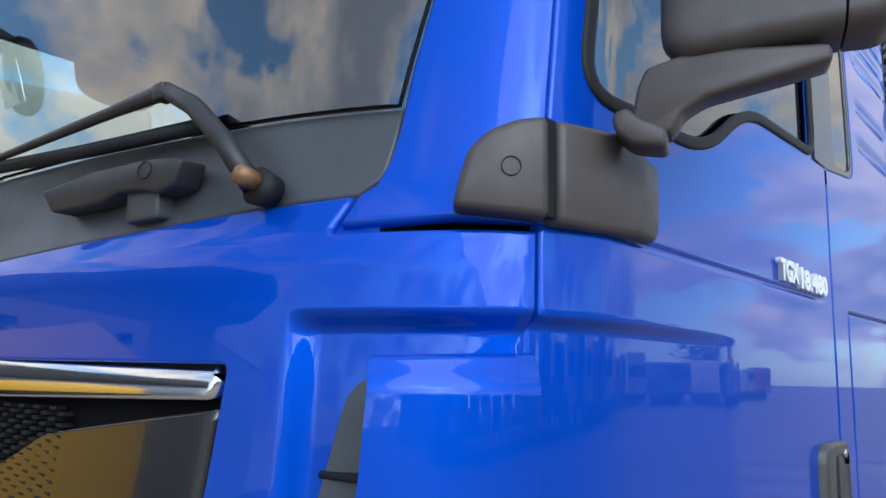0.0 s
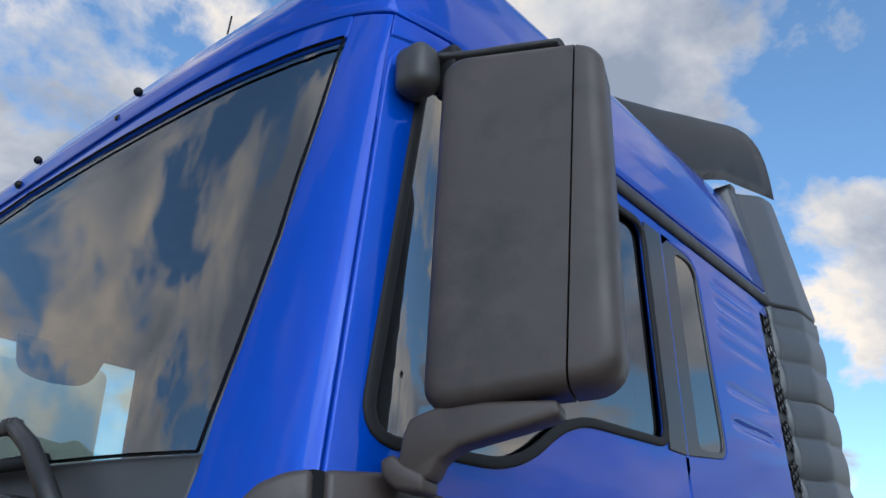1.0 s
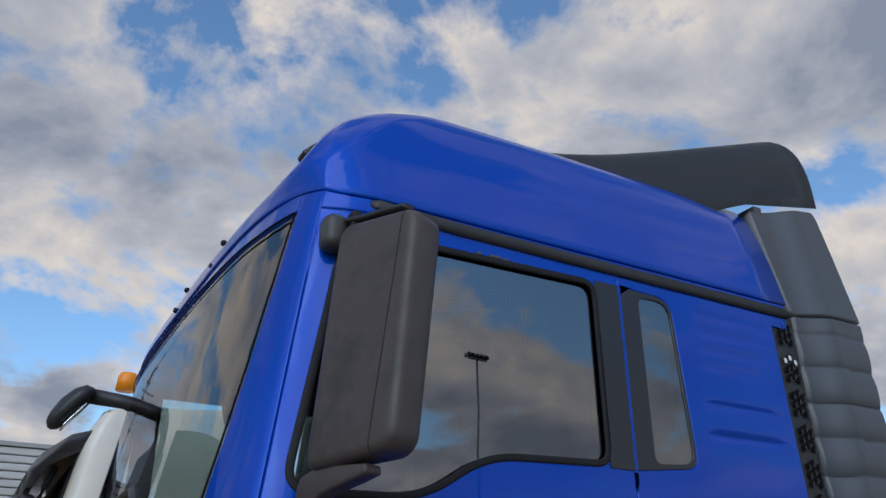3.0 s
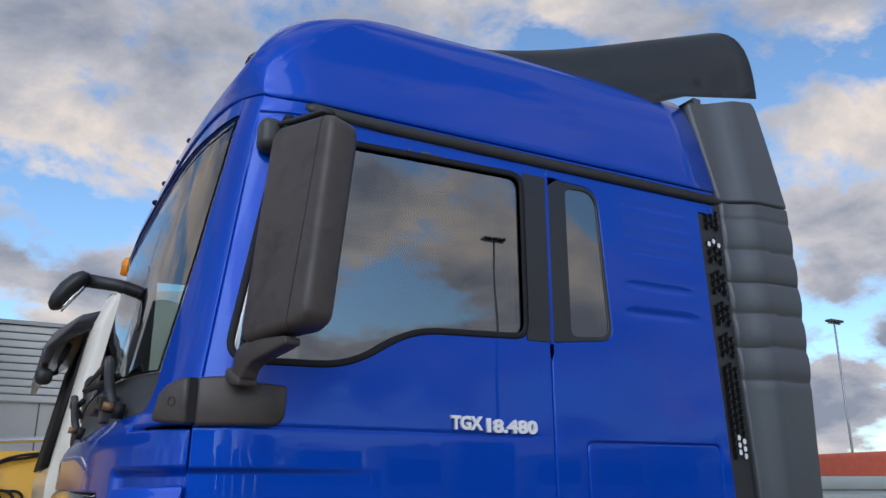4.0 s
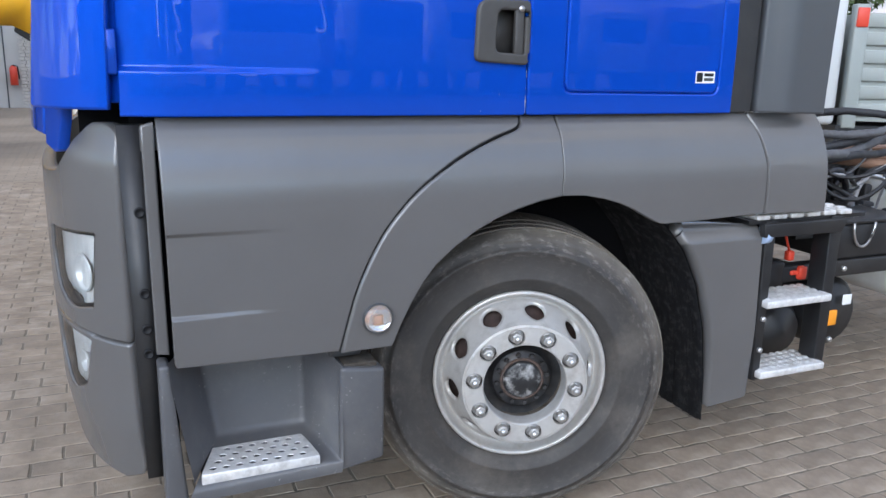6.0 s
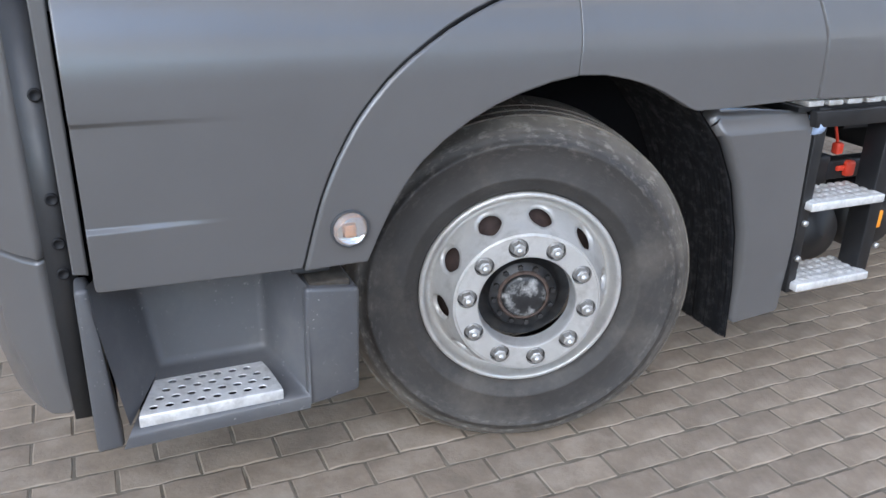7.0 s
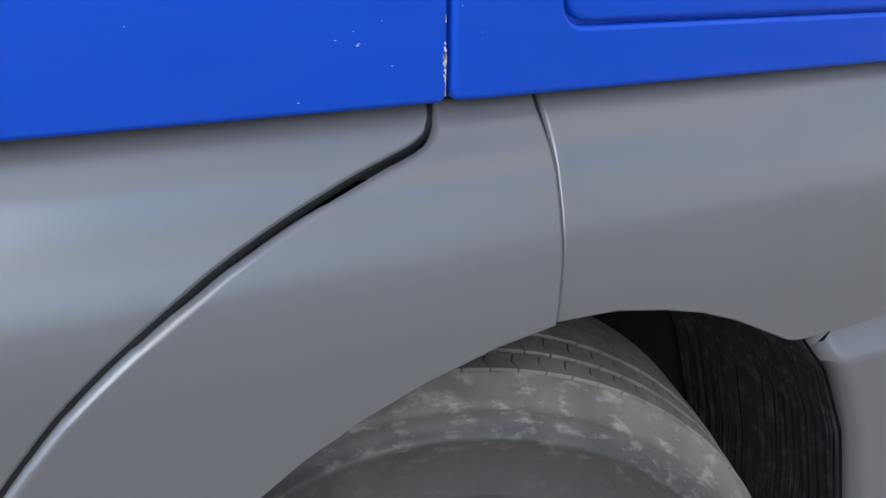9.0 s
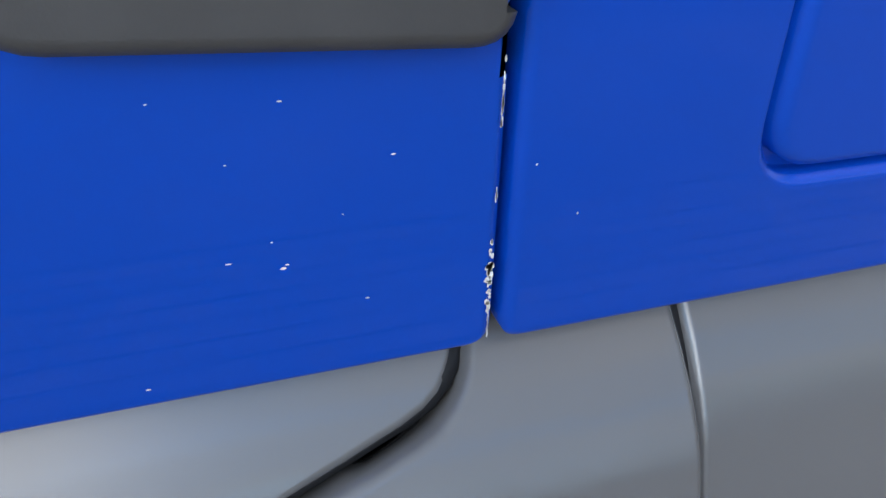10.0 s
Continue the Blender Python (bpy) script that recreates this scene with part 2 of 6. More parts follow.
def panel_mesh(name, outline, fn, holes=(), depth=0.02, rnd=0.005, grid=0.06, flip=False, cu=(), cv=()):
    """A sheet over the surface fn(u, v) with a rounded rim that turns inwards, shaded by the surface's own normals."""
    bm = bmesh.new()
    for k, loop in enumerate((outline, *holes)):
        area = sum(p.x * q.y - q.x * p.y for p, q in zip(loop, loop[1:] + loop[:1]))
        if (area > 0) == (k > 0): loop = loop[::-1]
        loop = dense(loop, grid); n = len(loop); pts = []
        for i, p in enumerate(loop):
            t0, t1 = (p - loop[i - 1]).normalized(), (loop[(i + 1) % n] - p).normalized()
            m = Vector((-t0.y - t1.y, t0.x + t1.x)); m = m.normalized() if m.length > 1e-6 else Vector((-t1.y, t1.x))
            pts.append(p + m * rnd / max(0.5, m.dot(Vector((-t1.y, t1.x)))))
        vs = [bm.verts.new((p.x, p.y, 0)) for p in pts]
        for i, v in enumerate(vs): bm.edges.new((v, vs[(i + 1) % n]))
    bmesh.ops.triangle_fill(bm, edges=bm.edges[:], use_beauty=True, use_dissolve=False)
    for ax, more in ((0, cu), (1, cv)):
        lo, hi = min(v.co[ax] for v in bm.verts), max(v.co[ax] for v in bm.verts)
        cuts = [k * grid for k in range(math.ceil(lo / grid), math.floor(hi / grid) + 1)] + list(more)
        for c in cuts:
            if lo + 1e-4 < c < hi - 1e-4:
                co, no = [0, 0, 0], [0, 0, 0]; co[ax] = c; no[ax] = 1
                bmesh.ops.bisect_plane(bm, geom=bm.verts[:] + bm.edges[:] + bm.faces[:], plane_co=co, plane_no=no, dist=1e-5)
    for f in bm.faces:
        if f.normal.z < 0: f.normal_flip()
    bm.normal_update()
    out, edges = {}, []
    for e in bm.edges:
        if e.is_boundary:
            l = e.link_loops[0]; p, q = l.vert, l.link_loop_next.vert
            t = (q.co - p.co).normalized(); o = Vector((t.y, -t.x, 0))
            edges.append((p, q))
            for v in (p, q): out.setdefault(v, []).append(o)
    info = {v: (Vector((v.co.x, v.co.y)), 0.0, None) for v in bm.verts}
    rim, back = {}, {}
    for v, os in out.items():
        o = sum(os, Vector()); o = o.normalized() if o.length > 1e-6 else os[0]
        k = rnd / max(0.5, o.dot(os[0]))
        uv = Vector((v.co.x + o.x * k, v.co.y + o.y * k))
        if rnd > 0:
            rim[v] = bm.verts.new((uv.x, uv.y, 0)); info[rim[v]] = (uv, rnd * 0.85, Vector((o.x, o.y)))
        else: rim[v] = v
        back[v] = bm.verts.new((uv.x, uv.y, 0)); info[back[v]] = (uv, -depth, Vector((o.x, o.y)))
    for p, q in edges:
        if rnd > 0: bm.faces.new((q, p, rim[p], rim[q]))
        bm.faces.new((rim[q], rim[p], back[p], back[q]))
    bm.verts.index_update(); h, norms = 1e-3, [None] * len(bm.verts)
    for v, (uv, d, o) in info.items():
        p = Vector(fn(uv.x, uv.y))
        du, dv = Vector(fn(uv.x + h, uv.y)) - Vector(fn(uv.x - h, uv.y)), Vector(fn(uv.x, uv.y + h)) - Vector(fn(uv.x, uv.y - h))
        n = du.cross(dv).normalized()
        if flip: n = -n
        w = n
        if o is not None:
            o3 = (du * o.x + dv * o.y).normalized(); w = (n * 0.65 + o3 * 0.75).normalized() if d >= 0 else o3
        v.co = p - n * abs(d); norms[v.index] = w
    if flip:
        for f in bm.faces: f.normal_flip()
    me = bpy.data.meshes.new(name); bm.to_mesh(me); bm.free()
    me.polygons.foreach_set("use_smooth", [True] * len(me.polygons))
    me.normals_split_custom_set_from_vertices(norms)
    return me


def V2(*pts): return rounded(pts)


def plate_xz(pts, y0, y1):
    """A flat plate with an outline in x and z, from y0 to y1."""
    bm = bmesh.new(); a, b = [bm.verts.new((p.x, y0, p.y)) for p in pts], [bm.verts.new((p.x, y1, p.y)) for p in pts]; n = len(pts)
    bm.faces.new(a); bm.faces.new(b[::-1])
    for k in range(n): bm.faces.new((a[k], b[k], b[(k + 1) % n], a[(k + 1) % n]))
    return bm


def tube(bm, pts, r, seg=10, close_ends=True, rs=None):
    """A round bar along points."""
    pts = [Vector(p) for p in pts]; rings = []
    for i, p in enumerate(pts):
        d = (pts[min(i + 1, len(pts) - 1)] - pts[max(i - 1, 0)]).normalized()
        a = d.cross(Vector((0, 0, 1)) if abs(d.z) < 0.9 else Vector((1, 0, 0))).normalized(); b = d.cross(a)
        rr = rs[i] if rs else r
        rings.append([bm.verts.new(p + (a * math.cos(t) + b * math.sin(t)) * rr) for t in [2 * math.pi * k / seg for k in range(seg)]])
    for q, w in zip(rings, rings[1:]):
        for k in range(seg): bm.faces.new((q[k], q[(k + 1) % seg], w[(k + 1) % seg], w[k]))
    if close_ends: bm.faces.new(rings[0][::-1]); bm.faces.new(rings[-1])
    return rings


def lathe(bm, prof, seg=48, axis_y=True, a0=0.0, a1=2 * math.pi):
    """Turn a profile of (radius, along) round the y axis."""
    full = abs(a1 - a0 - 2 * math.pi) < 1e-6; n = seg if full else seg + 1
    rings = [[bm.verts.new((r * math.cos(a0 + (a1 - a0) * k / seg), y, r * math.sin(a0 + (a1 - a0) * k / seg))) for k in range(n)] for r, y in prof]
    for q, w in zip(rings, rings[1:]):
        for k in range(seg): bm.faces.new((q[k], q[(k + 1) % n], w[(k + 1) % n], w[k]))
    return rings


def ribbon(bm, pts, w, d, fn, closed=True):
    """A raised strip of width w, proud by d, along a polygon on fn."""
    pts = dense(pts, 0.03) if closed else pts; n = len(pts); rows = []
    for i, p in enumerate(pts):
        a, b = pts[i - 1] if closed or i else pts[i], pts[(i + 1) % n] if closed or i < n - 1 else pts[i]
        t = (b - a).normalized(); nn = Vector((-t.y, t.x)); h = 1e-3; row = []
        for off, out in ((-w / 2, -0.004), (-w / 2, d * 0.7), (-w / 4, d), (w / 4, d), (w / 2, d * 0.7), (w / 2, -0.004)):
            u, v = p.x + nn.x * off, p.y + nn.y * off
            q = Vector(fn(u, v)); nrm = (Vector(fn(u + h, v)) - Vector(fn(u - h, v))).cross(Vector(fn(u, v + h)) - Vector(fn(u, v - h))).normalized()
            row.append(bm.verts.new(q + nrm * out))
        rows.append(row)
    for i in range(n if closed else n - 1):
        q, w2 = rows[i], rows[(i + 1) % n]
        for k in range(5): bm.faces.new((q[k], w2[k], w2[k + 1], q[k + 1]))


# ---------- cab surfaces ----------
HALF = 1.22                                   # half the cab's width


def table(z, rows): return float(np.interp(z, [t[0] for t in rows], [t[1] for t in rows]))


def sstep(a, b, x):
    t = min(1.0, max(0.0, (x - a) / (b - a))); return t * t * (3 - 2 * t)


def xs(z): return table(z, [(1.2, -1.150), (1.36, -1.146), (1.98, -1.137), (2.86, -1.025), (3.1, -0.985)])
BULGE = [(1.2, 0.24), (1.45, 0.236), (1.55, 0.228), (1.7, 0.214), (1.84, 0.207), (1.95, 0.201), (1.99, 0.186), (2.03, 0.163), (2.1, 0.155), (2.9, 0.125), (3.03, 0.11), (3.1, 0.10)]
def bulge(z): return sum(table(z + d, BULGE) for d in (-0.02, -0.01, 0, 0.01, 0.02)) / 5


def side_y(x, z):
    f = max(0.0, (xs(z) + 0.157 - x) / 0.15)
    return 0.032 * f * f


def side(x, z): return (x, side_y(x, z), z)


def door_surface(x, z):
    taper = min(1.0, max(0.0, (-0.64 - x) / 0.50)) ** 0.75
    dent = 0.020 * taper * sstep(1.476, 1.494, z) * (1 - sstep(1.866, 1.884, z))
    groove = 0.0040 * math.exp(-((z - 1.987) / 0.0045) ** 2) * (1 - sstep(-0.10, -0.07, x))
    return (x, side_y(x, z) + dent + groove, z)


def rear_surface(x, z):
    w = sstep(0.30, 0.36, x) * (1 - sstep(0.60, 0.70, x))
    rib = sum(d * math.exp(-((z - q) / 0.014) ** 2) for q, d in ((2.43, 0.007), (2.53, 0.005), (2.66, 0.002), (2.72, 0.003), (2.78, 0.003), (2.84, 0.002)))
    return (x, rib * w, z)


_Y = np.concatenate([np.linspace(0, 0.05, 40), np.linspace(0.051, HALF - 0.035, 200)])
_F = (1 - (1 - _Y / (HALF - 0.035)) ** 4.6) ** (1 / 1.3)
_C = np.concatenate([[0], np.cumsum(np.hypot(np.diff(_Y), 0.21 * np.diff(_F)))])
CMID = float(_C[-1])


def front(c, z):
    """Point of the cab's corner and front; c runs round from the door's front edge to the middle and on to the far side."""
    m = c if c <= CMID else 2 * CMID - c
    y, f = float(np.interp(m, _C, _Y)), float(np.interp(m, _C, _F))
    x = xs(z) - bulge(z) * f
    if m < 0: x += -m
    y += 0.035
    return (x, y if c <= CMID else 2 * HALF - y, z)


def sunk(fn, d):
    """The surface fn pushed inwards by d(u, v) or d."""
    def moved(u, v):
        h = 2e-3; p = Vector(fn(u, v))
        n = (Vector(fn(u + h, v)) - Vector(fn(u - h, v))).cross(Vector(fn(u, v + h)) - Vector(fn(u, v - h))).normalized()
        if n.x > 0.3 or n.y > 0.3: n = -n
        return tuple(p - n * (d(u, v) if callable(d) else d))
    return moved


truck = empty("tractor_truck", "blue tractor truck with grey plastic lower panels and high roof", "truck")


def P(name, outline, mat, fn, holes=(), depth=0.02, rnd=0.005, grid=0.06, parent=truck, label="", flip=False, cu=(), cv=()):
    me = panel_mesh(name, outline, fn, holes, depth, rnd, grid, flip, cu, cv); me.materials.append(mat)
    ob = new(name, me); ob.parent = parent
    return tagged(ob, label) if label else ob


# door
door_front = [(xs(z) + 0.0015, z) for z in (1.3685, 1.6, 1.98, 2.3, 2.6, 2.78)]
door_out = V2(*door_front, (xs(2.905) + 0.0015, 2.905, 0.10), (-0.013, 2.905), (-0.013, 1.3645, 0.012))
win = V2((-1.066, 2.160, 0.07), (-0.715, 2.166, 0.10), (-0.525, 2.288, 0.10), (-0.105, 2.302, 0.05), (-0.108, 2.862, 0.05), (-0.950, 2.850, 0.07))
hole = V2((-0.186, 1.523, 0.02), (-0.022, 1.515, 0.01), (-0.022, 1.690, 0.01), (-0.180, 1.686, 0.035))
door = P("door", door_out, BLUE, door_surface, [win, hole], rnd=0.005, label="blue driver's door with chipped rear edge",
         cv=[1.470, 1.476, 1.482, 1.488, 1.494, 1.5, 1.862, 1.868, 1.873, 1.878, 1.884, 1.89] + [1.975 + 0.003 * k for k in range(9)])
P("window_glass", win, GLASS, lambda x, z: (x, side_y(x, z) + 0.012, z), depth=0.004, rnd=0, parent=door)
bm = bmesh.new(); ribbon(bm, win, 0.020, 0.004, side); part("window_seal", bm, RUBBER, door)
P("pillar_cover", V2((-0.106, 2.290), (-0.0135, 2.290), (-0.0135, 2.872), (-0.106, 2.872)), PILLARBLACK, lambda x, z: (x, -0.004, z), depth=0.006, rnd=0.002, parent=door)
# door handle: a dark tray with a pull bar
handle = P("door_handle", V2((-0.190, 1.519, 0.02), (-0.018, 1.510, 0.018), (-0.018, 1.693, 0.018), (-0.184, 1.689, 0.035)), FADED, lambda x, z: (x, -0.019, z),
           [V2((-0.128, 1.545, 0.02), (-0.030, 1.542, 0.01), (-0.030, 1.664, 0.01), (-0.122, 1.664, 0.02))], depth=0.03, rnd=0.007, grid=0.03, parent=door, label="black plastic pull handle in a recessed tray")
bm = bmesh.new(); box(bm, -0.188, -0.020, 0.03, 0.036, 1.514, 1.69); part("tray", bm, FADED, handle)
bm = bmesh.new(); box(bm, -0.066, -0.036, -0.014, 0.004, 1.522, 1.684, 0.006, 3); part("pull_bar", bm, FADED, handle)
bm = bmesh.new(); r = bmesh.ops.create_cone(bm, cap_ends=True, segments=20, radius1=0.009, radius2=0.009, depth=0.006, matrix=pose(-0.05, -0.017, 1.668, 90)); part("lock_barrel", bm, STEEL, handle)
# screws and sensor plate on the door's top rail
for x, w in ((-0.535, 0.008), (-0.478, 0.020), (-0.440, 0.008)):
    bm = bmesh.new(); box(bm, x - w, x + w, -0.004, 0.004, 2.870 - 0.006, 2.870 + 0.006, 0.0035, 2); part("screw" if w < 0.01 else "sensor_plate", bm, DARKGREY, door)
# model lettering
def letters(text, height, width, m, mat, parent, name="lettering"):
    cu = bpy.data.curves.new(name, "FONT"); cu.body = text; cu.size = 1.0; cu.extrude = 0.05; cu.offset = 0.042; cu.resolution_u = 3
    ob = new("tmp_text", cu); bpy.context.view_layer.update()
    me = bpy.data.meshes.new_from_object(ob.evaluated_get(bpy.context.evaluated_depsgraph_get()))
    bpy.data.objects.remove(ob); bpy.data.curves.remove(cu)
    co = np.array([v.co[:] for v in me.vertices]); lo, hi = co.min(0), co.max(0)
    for v in me.vertices:
        v.co = ((v.co.x - lo[0]) / (hi[0] - lo[0]) * width, (v.co.y - lo[1]) / (hi[1] - lo[1]) * height, v.co.z * 0.1)
    me.transform(m); me.name = name; me.materials.clear(); me.materials.append(mat)
    o = new(name, me); o.parent = parent; return o


letters("TGX", 0.042, 0.110, pose(-0.392, -0.005, 1.998, 90), WHITE, door, "model_lettering")
letters("1", 0.042, 0.014, pose(-0.268, -0.005, 1.9935, 90), WHITE, door, "model_lettering")
letters("8.480", 0.042, 0.163, pose(-0.246, -0.005, 1.992, 90), WHITE, door, "model_lettering")
# paint chips along the door's rear edge and over the door
CHIP = material("chipped_primer", (0.62, 0.60, 0.56), 0.7, var=0.4, scale=120)
rng = random.Random(5)
def chip(bm, x, y, z, w, h):
    a = rng.uniform(0, 6); bm.faces.new([bm.verts.new((x + w * math.cos(a + t) * rng.uniform(0.6, 1.2), y, z + h * math.sin(a + t) * rng.uniform(0.6, 1.2))) for t in (0, 1.1, 2.1, 3.2, 4.2, 5.3)])
bm = bmesh.new()
# worn rear edge: long thin rubs above, clustered chips lower down, a bare line round the bottom corner
for z0, z1, n, w, h in ((1.470, 1.503, 14, 0.0005, 0.0030), (1.440, 1.448, 5, 0.0005, 0.0020), (1.386, 1.424, 22, 0.0010, 0.0022), (1.402, 1.411, 6, 0.0017, 0.0026), (1.372, 1.392, 12, 0.0004, 0.0026)):
    for k in range(n):
        z = rng.uniform(z0, z1); chip(bm, -0.0158 - rng.random() * (0.0016 if w > 0.0006 else 0.0004), -0.0006, z, w * rng.uniform(0.6, 1.3), h * rng.uniform(0.4, 1.0))
for x, z in ((-0.108, 1.437), (-0.162, 1.377), (-0.122, 1.471), (-0.101, 1.493), (-0.145, 1.496), (-0.060, 1.468), (-0.080, 1.445), (-0.103, 1.426), (-0.1045, 1.4245), (-0.071, 1.404), (-0.125, 1.430), (-0.30, 1.45), (-0.34, 1.55)):
    w = rng.uniform(0.0004, 0.0010); chip(bm, x, -0.0006, z, w * 1.5, w * 0.6)
for x, z in ((0.001, 1.456), (0.023, 1.430)): chip(bm, x, -0.0006, z, 0.0005, 0.0007)
tagged(part("paint_wear", bm, CHIP, door, smooth=False), kind="stuff")

# rear side panel with locker lid and fixed window
rear_out = V2((-0.007, 1.3645, 0.012), (0.775, 1.364), (0.775, 1.6), (0.752, 2.1), (0.735, 2.4), (0.712, 2.905), (-0.007, 2.905))
rwin = V2((-0.0065, 2.292), (0.252, 2.318, 0.05), (0.215, 2.868, 0.07), (-0.0065, 2.872))
lock = V2((0.117, 1.430, 0.03), (0.712, 1.425, 0.03), (0.712, 1.981, 0.025), (0.117, 1.977, 0.025))
side_panel = P("side_panel", rear_out, BLUE, rear_surface, [rwin, lock], rnd=0.006, cv=[2.38 + 0.01 * k for k in range(50)])
bm = bmesh.new(); box(bm, 0.10, 0.728, 0.017, 0.026, 1.412, 1.994); part("locker_frame", bm, BLUE, truck, smooth=False)
lid = P("locker_lid", V2((0.122, 1.435, 0.03), (0.707, 1.430, 0.03), (0.707, 1.976, 0.025), (0.122, 1.972, 0.025)), BLUE, side, rnd=0.006, label="blue outside locker lid with a small sticker")
gl = V2((0.075, 2.318, 0.03), (0.238, 2.330, 0.045), (0.205, 2.855, 0.06), (0.075, 2.850, 0.03))
P("rear_window_frame", rwin, PILLARBLACK, lambda x, z: (x, 0.001, z), [gl], depth=0.01, rnd=0.002)
P("rear_window_glass", gl, GLASS, lambda x, z: (x, 0.006, z), depth=0.004, rnd=0)
for x0, x1, z0, z1, mt in ((0.612, 0.690, 1.462, 1.500, "white"), (0.616, 0.640, 1.466, 1.496, "dark"), (0.646, 0.684, 1.484, 1.494, "dark"), (0.646, 0.684, 1.469, 1.479, "grey")):
    bm = bmesh.new(); d = 0.0008 if mt == "white" else 0.0014
    box(bm, x0, x1, -d, 0.0, z0, z1); part("sticker" if mt == "white" else "print_bar", bm, {"white": WHITE, "dark": RUBBER, "grey": DARKGREY}[mt], lid, smooth=False)

# front corner, A pillar, cowl, windscreen
def corner_dent(c, z): return 0.024 * (1 - sstep(1.858, 1.888, z)) * (1 - sstep(0.27, 0.315, c))
def blade_surface(u, z):
    bow = 0.020 * 4 * u * (1 - u); w = -0.036 * (1.83 - z)
    roll = 0.016 * sstep(1.79, 1.84, z)
    return (-1.155 - 0.157 * u - 0.59 * (bow - roll) + w, 0.019 + 0.116 * u - 0.806 * (bow - roll), z)
P("corner_blade", V2((0.0, 1.385), (1.20, 1.385), (1.07, 1.60), (1.025, 1.70), (1.0, 1.832, 0.02), (0.0, 1.838, 0.02)), BLUE, blade_surface, depth=0.045, rnd=0.008, grid=0.03, flip=True, cv=[1.79 + 0.006 * k for k in range(9)])
P("nose_tip", V2((0.205, 1.397), (0.212, 1.345), (0.238, 1.268, 0.004), (0.262, 1.258, 0.01), (0.331, 1.272), (0.331, 1.397)), BLUE, sunk(front, 0.004), depth=0.03, rnd=0.006, grid=0.03, flip=True)
P("air_inlet", V2((0.14, 1.41), (0.330, 1.41), (0.290, 1.55), (0.260, 1.66), (0.246, 1.722), (0.236, 1.763), (0.228, 1.786), (0.213, 1.802), (0.192, 1.810), (0.14, 1.810)), DARKGREY, sunk(front, 0.016), depth=0.004, rnd=0.002, grid=0.03, flip=True)
bm = bmesh.new(); p = front(0.225, 1.695); box(bm, p[0] + 0.004, p[0] + 0.03, p[1] - 0.05, p[1] + 0.04, 1.690, 1.699, 0.003); part("inlet_rib", bm, RUBBER, truck)
bm = bmesh.new(); box(bm, -1.166, -1.140, 0.030, 0.06, 1.47, 1.58, 0.006, 2); part("hinge_clip", bm, BLUE, truck)
pil_in = [(0.116, 1.996), (0.20, 1.993), (0.259, 1.992), (0.247, 2.031), (0.226, 2.043), (0.212, 2.075), (0.205, 2.12), (0.198, 2.20), (0.180, 2.31), (0.154, 2.487), (0.144, 2.60), (0.129, 2.72), (0.108, 2.925)]
P("a_pillar", V2((0.001, 1.988), *pil_in, (0.107, 2.982), (0.05, 2.976), (0.001, 2.970)), BLUE, front, grid=0.03, flip=True, rnd=0.006)
P("front_panel", V2((0.003, 1.40), (0.334, 1.40), (0.334, 1.30), (2 * CMID - 0.334, 1.30), (2 * CMID - 0.334, 1.999), (2 * CMID - 1.138, 2.004), (CMID, 2.004), (1.138, 2.004), (0.592, 2.018), (0.256, 2.029), (0.270, 1.988), (0.266, 1.979), (0.225, 1.979), (0.114, 1.979), (0.003, 1.978)), BLUE,
  sunk(front, corner_dent), grid=0.035, flip=True, cu=[0.265 + 0.005 * k for k in range(12)], cv=[1.855 + 0.003 * k for k in range(14)] + [1.92 + 0.008 * k for k in range(13)],
  holes=[V2((0.438, 1.40), (2 * CMID - 0.438, 1.40), (2 * CMID - 0.405, 1.832, 0.012), (0.398, 1.820, 0.012))])
P("pillar_flange", V2((0.20, 1.955), (0.30, 1.955), (0.285, 2.045), (0.225, 2.055)), BLUE, sunk(front, 0.016), depth=0.004, rnd=0, grid=0.03, flip=True)
cowl_top = [(0.208, 2.145), (0.48, 2.158), (0.9, 2.18), (CMID, 2.19), (2 * CMID - 0.9, 2.18), (2 * CMID - 0.4, 2.155), (2 * CMID - 0.205, 2.145)]
P("windscreen_cowl", V2((0.252, 2.033), (0.592, 2.023), (1.138, 2.009), (2 * CMID - 1.138, 2.009), (2 * CMID - 0.262, 2.005), *cowl_top[::-1], (0.212, 2.10), (0.220, 2.055)), DARKGREY, sunk(front, 0.006), depth=0.02, rnd=0.004, grid=0.08, flip=True)
ws = [Vector(p) for p in cowl_top] + V2((2 * CMID - 0.15, 2.6), (2 * CMID - 0.14, 2.90), (2 * CMID - 0.4, 2.912), (CMID, 2.950), (0.9, 2.935), (0.6, 2.917), (0.3, 2.912), (0.110, 2.920, 0.006), (0.131, 2.72), (0.146, 2.6), (0.156, 2.487), (0.182, 2.31), (0.200, 2.20))
windscreen = P("windscreen", ws, SCREEN, sunk(front, 0.010), depth=0.005, rnd=0, grid=0.08, flip=True)
bm = bmesh.new(); ribbon(bm, ws, 0.004, 0.001, lambda a, b: front(-a, b) if a < 0 else front(a, b)); part("screen_seal", bm, RUBBER, windscreen)
P("visor_band", V2((0.108, 2.926), (0.3, 2.918), (0.6, 2.923), (0.9, 2.941), (CMID, 2.956), (2 * CMID - 0.4, 2.918), (2 * CMID - 0.16, 2.90), (2 * CMID - 0.14, 3.06), (0.10, 3.06)), BLUE, front, grid=0.06, flip=True)
P("far_pillar", V2((2 * CMID - 0.17, 2.0), (2 * CMID - 0.004, 2.0), (2 * CMID - 0.004, 3.0), (2 * CMID - 0.16, 2.95)), BLUE, front, flip=True)
